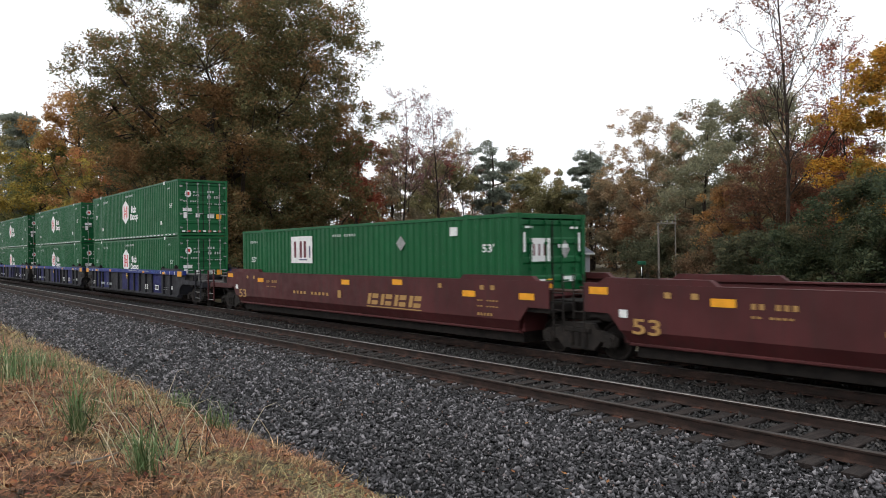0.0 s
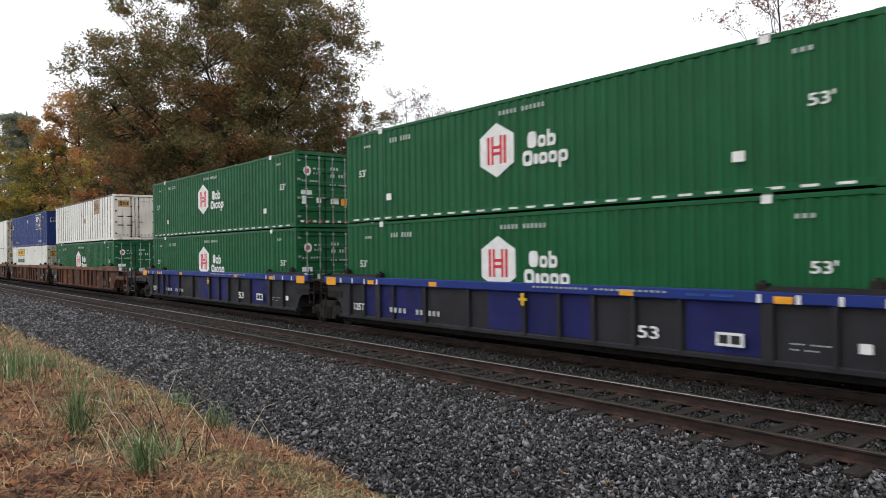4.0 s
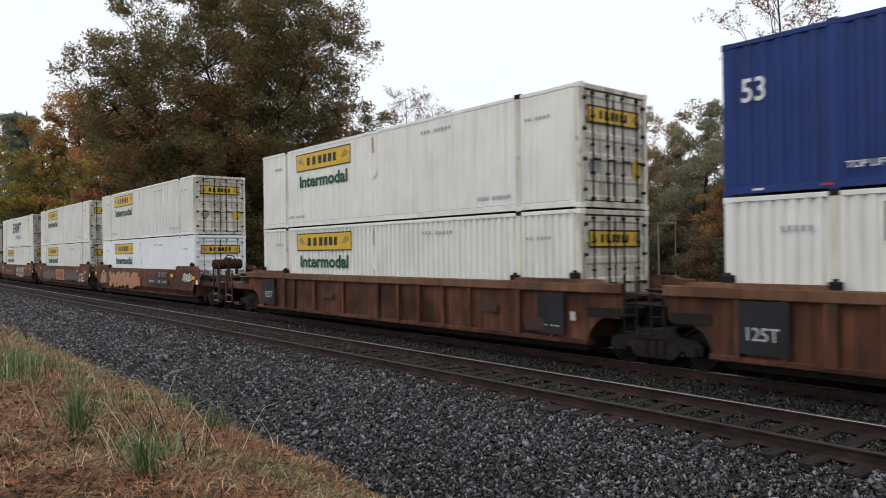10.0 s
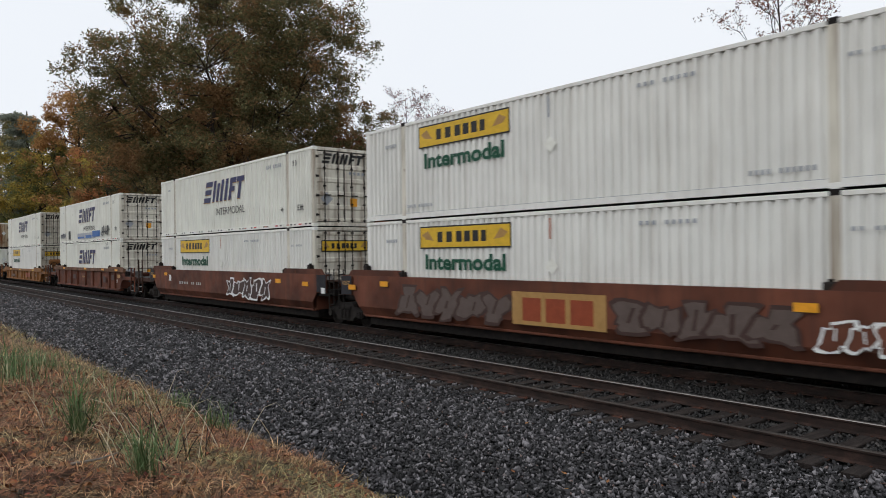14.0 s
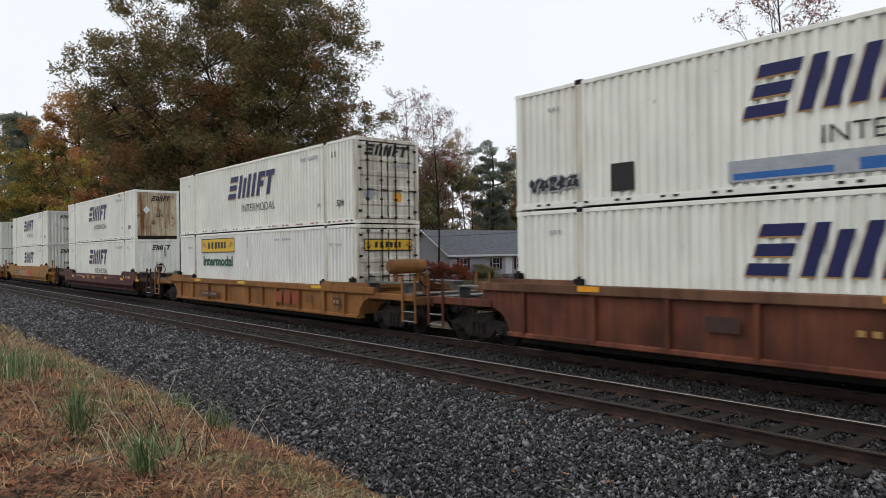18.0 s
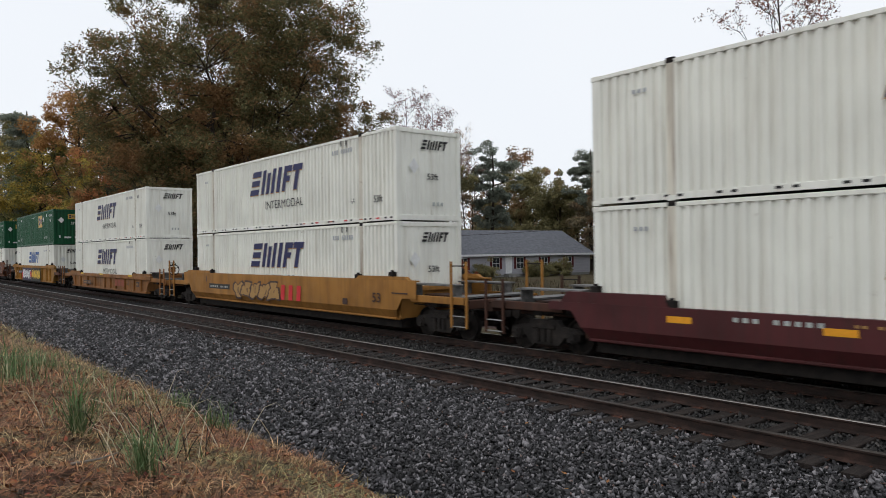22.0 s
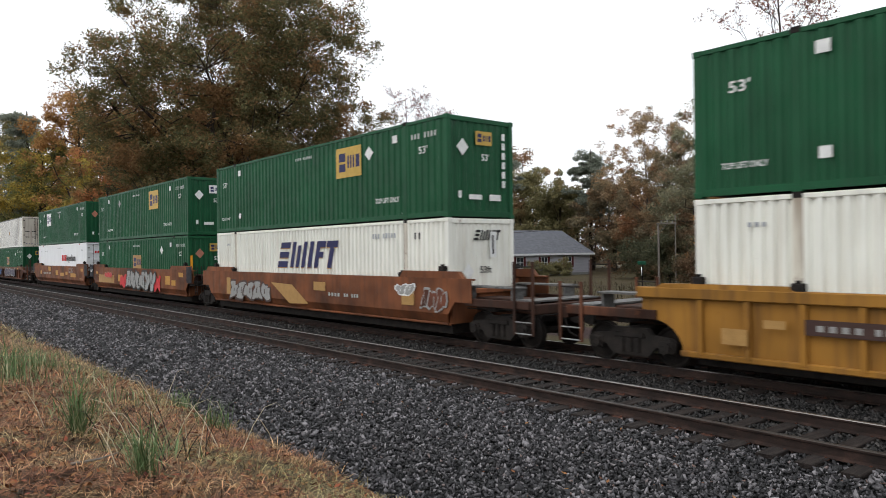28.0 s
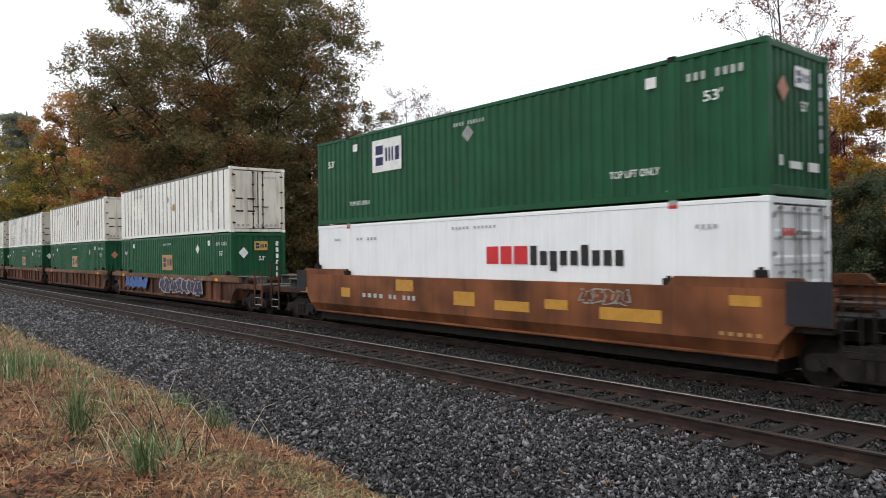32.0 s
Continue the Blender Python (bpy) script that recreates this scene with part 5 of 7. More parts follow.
def signs_sienna(seed):
    def put(f):
        if seed == 8:
            f.spray(-7.7, -6.4, .75, 1.45, INK_TAN, INK_SILVER, 4, 11)
            f.spray(-5.7, .3, .60, 1.55, INK_PINK, INK_TAN, 7, 12)
            f.rect(1.87, 5.04, .95, 1.28, INK_BLACK, "number_panel", "black number panel")
            f.bars(2.05, 2.95, 1.03, 1.20, 4, INK_WHITE)
            f.bars(3.5, 4.9, 1.03, 1.20, 6, INK_WHITE)
            f.spray(7.2, 8.3, 1.2, 1.6, INK_SILVER, INK_WHITE, 4, 13)
            f.spray(3.6, 4.9, 1.35, 1.62, INK_BROWN, INK_SILVER, 4, 14)
        elif seed == 9:
            f.spray(-6.1, -1.5, .55, 1.55, INK_PANEL, INK_BROWN, 5, 21)
            f.rect(-1.35, 1.5, .70, 1.50, INK_TAN, "painted_panel", "yellow painted panel")
            f.rects([(-1.0, -.4, .8, 1.36), (-.25, .35, .8, 1.36), (.5, 1.15, .8, 1.36)], INK_FADED, "emblem", "faded red blocks")
            f.spray(1.7, 5.6, .65, 1.50, INK_PANEL, INK_BROWN, 5, 22)
            f.spray(6.0, 7.6, .7, 1.3, SIENNA, INK_WHITE, 4, 23)
        else:
            f.bars(-4.9, -3.6, 1.06, 1.22, 4, INK_WHITE)
            f.bars(-3.3, -2.0, 1.06, 1.22, 6, INK_WHITE)
            f.spray(.9, 5.0, .62, 1.55, INK_BROWN, INK_WHITE, 5, 31)
            f.rect(-6.3, -6.0, 1.2, 1.5, INK_WHITE, "label")
        if seed > 8:
            f.rect(8.62, 9.24, 1.14, 1.74, SLATE, "painted_panel", "black painted end")
            f.rect(-9.24, -8.62, 1.14, 1.74, SLATE, "painted_panel", "black painted end")
            f.word("125T", -9.15, -8.7, 1.45, 1.58, INK_TAN)
        ambers(f, (-7.0, 1.45), (5.5, 1.38), (8.4 if seed == 8 else 7.6, 1.32), (-8.8, 1.3), w=.42, h=.16)
        f.rect(8.95, 9.2, 1.1, 1.3, INK_WHITE, "label")
    return put


def signs_orange(f):
    ambers(f, (-6.0, 1.56), (.2, 1.58), (4.6, 1.56), (7.6, 1.55), w=.6, h=.12)
    f.bars(-.2, .5, 1.0, 1.15, 3, INK_TAN)
    f.rects([(6.9, 7.5, 1.0, 1.3), (-2.9, -2.2, .9, 1.2), (5.0, 5.6, .8, 1.2)], INK_BROWN, "primer_patch", "brown primer patch")
    f.rect(8.05, 8.2, .85, 1.05, INK_WHITE, "label")
    f.rect(8.2, 8.8, 1.15, 1.35, INK_TAN, "label")


def signs_ochre(f):
    ambers(f, (-.8, 1.27), (5.4, 1.27), (-5.6, 1.27), w=.7, h=.1, ink=INK_YELLOW)
    f.rects([(2.7, 3.2, .66, 1.06), (3.35, 3.85, .66, 1.06), (4.0, 4.5, .66, 1.06)], INK_FADED, "emblem", "red emblem blocks")
    f.rect(-4.9, -2.9, .62, .86, INK_BROWN, "number_panel")
    f.bars(-4.7, -3.9, .68, .80, 4, INK_TAN)
    f.bars(-3.7, -3.0, .68, .80, 5, INK_TAN)
    f.word("53", 5.1, 5.55, .75, 1.0, INK_BROWN)
    f.rect(6.9, 7.4, .72, 1.0, INK_BROWN, "label")
    f.bars(6.95, 7.35, .78, .94, 2, INK_TAN)


def signs_low(f):
    f.bars(-4.7, -3.0, 1.1, 1.22, 9, INK_WHITE)
    ambers(f, (-6.1, 1.02), (-3.1, 1.0), (-.5, 1.05), (2.4, 1.05), (5.9, 1.02), (8.9, 1.02), w=.55, h=.13)
    f.poly([(-1.6 + .18 * math.cos(a * .63), 1.1 + .16 * math.sin(a * .63)) for a in range(10)], INK_TAN, "emblem", "round tan emblem")
    f.bars(.2, 1.8, 1.14, 1.22, 12, INK_TAN)
    f.bars(2.9, 4.4, 1.12, 1.2, 12, INK_TAN)
    f.rects([(6.5, 6.7, 1.15, 1.3), (7.0, 7.2, 1.15, 1.3), (7.4, 7.9, 1.15, 1.3), (9.1, 9.25, 1.1, 1.3)], INK_TAN)
    f.bars(-2.6, -1.9, 1.15, 1.22, 6, INK_TAN)


def signs_yellow(f):
    f.rect(-6.1, -3.85, .98, 1.20, INK_BLACK, "number_panel", "black number panel")
    f.bars(-5.95, -5.0, 1.03, 1.14, 4, INK_WHITE)
    f.bars(-4.8, -4.0, 1.03, 1.14, 5, INK_WHITE)
    f.spray(-3.35, .7, .60, 1.45, INK_TAN, INK_BROWN, 5, 41)
    f.rects([(.90, 1.20, .76, 1.32), (1.50, 1.80, .76, 1.32), (2.12, 2.42, .76, 1.32)], INK_RED, "emblem", "red emblem blocks", .1)
    f.word("53", 7.05, 7.5, .95, 1.25, INK_BROWN)
    f.rects([(-6.4, -6.33, 1.25, 1.5), (5.3, 5.6, .8, 1.0), (8.1, 8.9, 1.25, 1.29)], INK_BROWN)


def signs_yellow_graffiti(f):
    f.rect(-5.9, -3.9, .98, 1.25, INK_BROWN, "number_panel")
    f.bars(-5.7, -4.9, 1.03, 1.18, 4, INK_SILVER)
    f.bars(-4.8, -4.0, 1.03, 1.18, 5, INK_SILVER)
    f.rect(-3.9, .2, .37, 1.50, INK_VIOLET, "graffiti", "dark sprayed panel")
    f.rect(-4.15, -3.75, .5, 1.1, INK_RED, "graffiti")
    f.spray(-3.8, .0, .44, 1.46, INK_WHITE, INK_VIOLET, 8, 51)
    f.rect(.5, 4.2, .37, 1.5, INK_BLACK, "graffiti", "dark sprayed panel")
    f.spray(.6, 4.1, .50, 1.46, INK_YELLOW, INK_BLACK, 5, 52)
    f.rect(-.1, .5, .7, 1.2, INK_RED, "graffiti")
    f.rects([(-7.4, -6.9, .7, 1.0), (-6.6, -6.2, 1.05, 1.2)], INK_TAN, "primer_patch")


def signs_patched(seed):
    def put(f):
        if seed == 17:
            f.spray(-6.2, -2.4, .55, 1.45, INK_SILVER, INK_BROWN, 5, 61)
            f.poly([(-2.3, 1.4), (-.6, 1.35), (.6, .7), (-.8, .65)], INK_TAN, "graffiti", "tan slash")
            f.bars(2.0, 2.8, 1.02, 1.18, 4, INK_WHITE)
            f.bars(3.0, 3.9, 1.02, 1.18, 6, INK_WHITE)
            f.rects([(-6.5, -6.1, .8, 1.5), (1.0, 1.8, 1.2, 1.5), (6.2, 6.8, .95, 1.5)], INK_TAN, "primer_patch", "tan primer patch")
            f.spray(6.0, 6.8, 1.2, 1.6, INK_SILVER, INK_WHITE, 2, 62)
            f.spray(7.2, 8.2, .8, 1.5, SIENNA, INK_SILVER, 3, 63)
        elif seed == 18:
            f.rect(-7.3, -3.85, .82, 1.30, INK_TAN, "primer_patch", "tan primer patch")
            f.rects([(-3.0, -2.2, .95, 1.35), (5.4, 6.1, .98, 1.42), (6.3, 6.9, .95, 1.22), (7.35, 7.95, 1.4, 1.62), (-7.95, -7.5, 1.35, 1.5)], INK_PATCH, "primer_patch", "yellow primer patch")
            f.spray(-2.5, -1.2, .6, 1.4, INK_RED, INK_RED, 3, 71)
            f.spray(3.4, 4.7, .55, 1.45, INK_RED, INK_RED, 3, 72)
            f.spray(-1.25, 3.9, .50, 1.72, INK_SILVER, INK_BLACK, 6, 73)
            f.spray(-5.6, -4.2, 1.1, 1.5, INK_RED, INK_PINK, 3, 74)
            f.word("53", -8.05, -7.5, .95, 1.3, INK_BROWN)
            f.rect(8.55, 9.24, 1.14, 1.92, SLATE, "painted_panel", "black painted end")
            f.rect(-9.24, -8.5, 1.14, 1.92, SLATE, "painted_panel", "black painted end")
            f.word("125T", -9.1, -8.5, 1.45, 1.6, INK_WHITE)
        else:
            f.rects([(-6.25, -5.7, 1.05, 1.35), (-3.15, -2.3, 1.35, 1.68), (-.5, .35, 1.05, 1.42), (1.1, 2.3, 1.0, 1.25), (2.8, 3.5, 1.12, 1.35), (4.4, 5.95, .98, 1.25), (7.4, 8.0, 1.42, 1.62), (-9.0, -8.5, 1.1, 1.3)], INK_PATCH, "primer_patch", "yellow primer patch")
            f.bars(-4.95, -3.7, 1.06, 1.24, 4, INK_WHITE)
            f.bars(-3.5, -2.1, 1.06, 1.24, 6, INK_WHITE)
            f.spray(3.9, 5.2, 1.3, 1.65, ORANGE, INK_SILVER, 4, 81)
            f.bars(7.2, 8.1, .85, .95, 5, INK_TAN)
            f.rect(-9.24, -8.6, 1.14, 1.9, SLATE, "painted_panel", "black painted end")
            f.rect(8.45, 9.24, 1.14, 1.9, SLATE, "painted_panel", "black painted end")
    return put


def signs_last(seed):
    def put(f):
        if seed == 20:
            f.spray(-6.6, -2.5, .6, 1.35, INK_SKY, INK_BROWN, 5, 91)
            f.spray(-.4, 5.3, .55, 1.4, INK_VIOLET, INK_SILVER, 7, 92)
        ambers(f, (-7.0, 1.3), (6.9, 1.3))
    return put


MAROON_CAR = dict(paint=MAROON, form="smooth", top=1.76, fold=.74, label="maroon smooth-sided well car with tan lettering blocks", signs=signs_maroon, guide=MAROON, pins=False, **{"raise": .12})
BLUE_CAR = dict(paint=SLATE, panel=SLATE, chord=NAVY, form="ribbed", top=1.71, label="blue and dark grey ribbed well car", signs=signs_blue, guide=SLATE, end=SLATE, **{"raise": .09})
RUST_CAR = dict(paint=RUST, form="ribbed", top=1.76, label="rusty brown ribbed well car", signs=signs_rust, chord=DUSTY, **{"raise": .08})
LOW_CAR = dict(paint=MAROON, form="smooth", top=1.31, brake=True, end=GRIME, fold=.72, label="dark maroon low-sided well car with amber reflectors", signs=signs_low, **{"raise": .24})
ORANGE_CAR = dict(paint=UMBER, chord=DUSTY, form="ribbed", top=1.70, label="orange-brown ribbed well car with yellow reflectors", signs=signs_orange, ribs=(-7.75, -5.6, -3.75, -1.9, .3, 2.25, 4.25, 6.12, 7.4), **{"raise": .10})
OCHRE_CAR = dict(paint=OCHRE, form="ribbed", top=1.40, label="ochre yellow ribbed well car, weathered", signs=signs_ochre, tank=OCHRE, end=OCHRE, brake=True, ribs=(-7.6, -6.1, -4.1, -2.2, .15, 1.4, 2.6, 4.45, 6.15, 7.5), **{"raise": .12})
OCHRE2_CAR = dict(OCHRE_CAR, top=1.34)
YELLOW_CAR = dict(paint=AMBER, tall=2.22, form="smooth", top=1.66, fold=.72, label="ochre yellow smooth-sided well car with graffiti", signs=signs_yellow, **{"raise": .10})
GRAFFITI_CAR = dict(paint=YELLOW, sill=RUST, form="ribbed", top=1.72, label="yellow ribbed well car with large graffiti", signs=signs_yellow_graffiti, ribs=(-7.9, -6.95, -5.95, -5.0, -4.05, .2, 2.2, 4.3, 6.1, 7.4), **{"raise": .08})


def sienna(k):
    return dict(paint=SIENNA, tall=2.25, sill=GRIME, brake=k == 8, form="smooth", top=1.76, fold=.74, label={8: "red-brown well car with pale graffiti and number panel", 9: "red-brown well car with brown graffiti and yellow panel", 10: "red-brown well car with white-rimmed graffiti"}[k], signs=signs_sienna(k), **{"raise": .18})


def patched(k):
    return dict(paint=ORANGE, tall=2.22, sill=GRIME, form="smooth", top=1.76, fold=.74, label={17: "orange-brown well car with silver graffiti", 18: "orange-brown well car with silver and red graffiti", 19: "orange-brown well car with yellow primer patches"}[k], signs=signs_patched(k), **{"raise": .19})


def last(k):
    return dict(RUST_CAR, top=1.5, signs=signs_last(k), label="rusty ribbed well car with blue graffiti" if k == 20 else "rusty brown ribbed well car")


# front end of each car's containers along the line at 18 s, ends, and load (lower, upper)
LOW, UP = 0.56, 3.462
MOVING = []


def couple(front_x, style, front, rear, lower=None, upper=None, drop=0.0, tanks=False):
    c = front_x - CL / 2
    MOVING.append((well_car(style, front, rear, c, tanks), c, 0.0))
    if lower:
        MOVING.append((lower(None), c, LOW))
    if upper:
        MOVING.append((upper(None), c, UP + drop))


couple(235.3, MAROON_CAR, "open", "shared")
couple(215.75, MAROON_CAR, "open", "own", panel_box)
for k, x in enumerate((191.95, 172.45, 152.70)):
    couple(x, BLUE_CAR, ("own", "open", "open")[k], ("shared", "shared", "own")[k], lambda m: hexagon_box(m, "lower", k), lambda m: hexagon_box(m, "upper", k))
couple(129.0, dict(RUST_CAR, signs=lambda f: signs_rust(f, True)), "own", "shared", lambda m: hexagon_box(m, "lower", 5), lambda m: ribbed_box(m, 5), .03)
couple(109.35, RUST_CAR, "open", "shared", lambda m: board_box(m, "lower", 6), blue_box)
couple(89.75, RUST_CAR, "open", "own", lambda m: board_box(m, "lower", 7), lambda m: board_box(m, "upper", 7, "shallow"))
couple(66.15, sienna(8), "own", "shared", lambda m: board_box(m, "lower", 8, "shallow", clean=True, lab="clean white container with yellow name board"), lambda m: board_box(m, "upper", 8), tanks=True)
couple(46.8, sienna(9), "open", "shared", lambda m: board_box(m, "lower", 9), lambda m: board_box(m, "upper", 10))
couple(27.25, sienna(10), "open", "own", lambda m: board_box(m, "lower", 11), lambda m: slant_box(m, "upper", "doors", 1, "door"))
couple(3.6, ORANGE_CAR, "own", "own", lambda m: slant_box(m, "lower", "doors", 2, "door"), lambda m: slant_box(m, "upper", "doors", 3, "door", patch=True))
couple(-19.87, OCHRE_CAR, "own", "own", lambda m: board_box(m, "lower", 12), lambda m: slant_box(m, "upper", "doors", 5, "door"), tanks=True)
couple(-43.45, LOW_CAR, "own", "own", lambda m: slant_box(m, "lower", "nose", 7), lambda m: slant_box(m, "upper", "nose", 8, "stain"))
couple(-67.05, YELLOW_CAR, "own", "own", lambda m: slant_box(m, "lower", "nose", 8), lambda m: slant_box(m, "upper", "nose", 10))
couple(-90.75, OCHRE2_CAR, "own", "own", lambda m: slant_box(m, "lower", "nose", 4), lambda m: slant_box(m, "upper", "nose", 11))
couple(-114.2, GRAFFITI_CAR, "own", "own", lambda m: slant_box(m, "lower", "nose", 13, ink=INK_SKY), lambda m: plate_box(m, "upper", 16))
couple(-137.9, patched(17), "own", "shared", lambda m: slant_box(m, "lower", "nose", 9), lambda m: plate_box(m, "upper", 22))
couple(-157.65, patched(18), "open", "shared", lambda m: plate_box(m, "lower", 18, -.82, worn=True), lambda m: plate_box(m, "upper", 19))
couple(-177.1, patched(19), "open", "own", clean_box, lambda m: plate_box(m, "upper", 21, -4.65, pale=True))
for k, x in ((20, -200.8), (21, -220.6), (22, -240.3), (23, -260.0)):
    couple(x, last(k), "own" if k == 20 else "open", "shared", lambda m: plate_box(m, "lower", k, -.82, worn=True), lambda m: ribbed_box(m, k, False))


def rolled(t):
    """How far the train has come at t seconds, from where it is at 18 s; it slows a little."""
    d = t - 18.0
    return 12.415 * d - 0.0148 * d * d


def motions():
    """The train rolls by on turning wheels."""
    for ob, c, z in MOVING:
        walk(ob, [(i * 4.0, pose(c + rolled(i * 4.0), FAR_Y, z)) for i in range(9)])
    times = [i / FPS for i in range(32 * FPS + 1)]
    turns = [math.degrees(rolled(t) / 0.425) for t in times]
    first = {}
    for ob, dx in WHEELSETS:                        # all front axles turn alike, and all rear axles
        if dx not in first:
            walk(ob, [(t, pose(dx, 0, .425, 0, a, 0)) for t, a in zip(times, turns)])
            first[dx] = ob
        else:
            ob.rotation_mode = "QUATERNION"
            ob.animation_data_create().action = first[dx].animation_data.action
            ob.animation_data.action_slot = first[dx].animation_data.action_slot


# ---- trees ----
def tubes(paths, sides=6):
    """Tapered round limbs along paths of (point, radius)."""
    V, F, n = [], [], 0
    for path in paths:
        pts = np.array([p for p, _ in path], float)
        rad = [r for _, r in path]
        tan = np.gradient(pts, axis=0)
        tan /= np.linalg.norm(tan, axis=1, keepdims=True) + 1e-9
        ref = np.array([1.0, 0, 0]) if abs(tan[0][0]) < 0.8 else np.array([0, 1.0, 0])
        for k in range(len(pts)):
            u = np.cross(tan[k], ref)
            u /= np.linalg.norm(u) + 1e-9
            w = np.cross(tan[k], u)
            a = np.arange(sides) * math.tau / sides
            V.append(pts[k] + rad[k] * (np.cos(a)[:, None] * u + np.sin(a)[:, None] * w))
        for k in range(len(pts) - 1):
            for i in range(sides):
                j = (i + 1) % sides
                F.append((n + k * sides + i, n + k * sides + j, n + (k + 1) * sides + j, n + (k + 1) * sides + i))
        n += len(pts) * sides
    return np.concatenate(V), np.array(F)


def leaf_cloud(centres, radii, per, size, r, flat=0.75):
    """Small pointed leaves strewn round the ends of the twigs."""
    n = len(centres) * per
    c = np.repeat(centres, per, 0)
    rad = np.repeat(radii, per)[:, None]
    d = r.normal(size=(n, 3))
    d /= np.linalg.norm(d, axis=1, keepdims=True)
    d *= r.uniform(0, 1, (n, 1)) ** 0.5
    p = c + d * rad * (1, 1, flat)
    u = r.normal(size=(n, 3))
    u[:, 2] *= 0.6
    u /= np.linalg.norm(u, axis=1, keepdims=True)
    w = np.cross(u, r.normal(size=(n, 3)))
    w /= np.linalg.norm(w, axis=1, keepdims=True)
    s = (size * r.lognormal(0, 0.3, n))[:, None]
    v = np.stack([p - u * s, p + u * s * 0.5 + w * s * 0.62, p + u * s - w * s * 0.45], 1).reshape(-1, 3)
    return v, np.arange(n * 3).reshape(-1, 3)


def crown_points(r, n, low, high, radius, shape, ragged):
    """Places through a crown, thicker towards its outside, with gaps."""
    out = []
    off = r.uniform(0, 100, 3)
    while len(out) < n:
        t = r.uniform(0, 1)
        if shape == "cone":
            prof = (1 - t) ** 0.8 * (0.35 + 0.65 * min(1, t * 6))
        elif shape == "pine":
            prof = (0.35 + 0.75 * math.sin(math.pi * min(1, t * 1.05) ** 1.6)) * (0.75 + 0.25 * math.sin(t * 23))
        elif shape == "dome":
            prof = math.sqrt(max(0.05, 1 - ((t - 0.5) / 0.56) ** 2.4)) if t > 0.5 else 0.62 + 0.76 * t
        else:
            prof = math.sqrt(max(0.03, 1 - (abs(t - 0.42) / (0.45 if t < 0.42 else 0.60)) ** 2.1))
        a = r.uniform(0, math.tau)
        if shape == "pine":                        # flat whorls of branches
            t = min(1.0, (int(t * 9) + 0.5 + 0.4 * math.sin(a * 2 + int(t * 9)) + r.normal() * 0.2) / 9)
        lobe = 1 + ragged * noise.noise((math.cos(a) * 1.7 + off[0], math.sin(a) * 1.7 + off[1], t * 3.2))
        q = r.uniform(0, 1) ** 0.55
        x, y, z = math.cos(a) * radius * prof * lobe * q, math.sin(a) * radius * prof * lobe * q, low + (high - low) * t
        if noise.noise((x / radius * 2.6 + off[2], y / radius * 2.6, z / radius * 2.6)) > (-0.36 + 0.20 * t if shape == "dome" else -0.30) or q > 0.94:
            out.append((x, y, z))
    return np.array(out)


def crooked(a, b, ra, rb, r, wander, sag=0.0, n=5):
    """A bent limb from a to b that thins on its way."""
    out = []
    far = np.linalg.norm(b - a)
    for j in range(n + 1):
        q = j / n
        p = a * (1 - q) + b * q + (r.normal(size=3) * wander * far if 0 < j < n else 0)
        p[2] -= sag * far * math.sin(q * math.pi)
        out.append((p, ra * (1 - q) + rb * q))
    return out


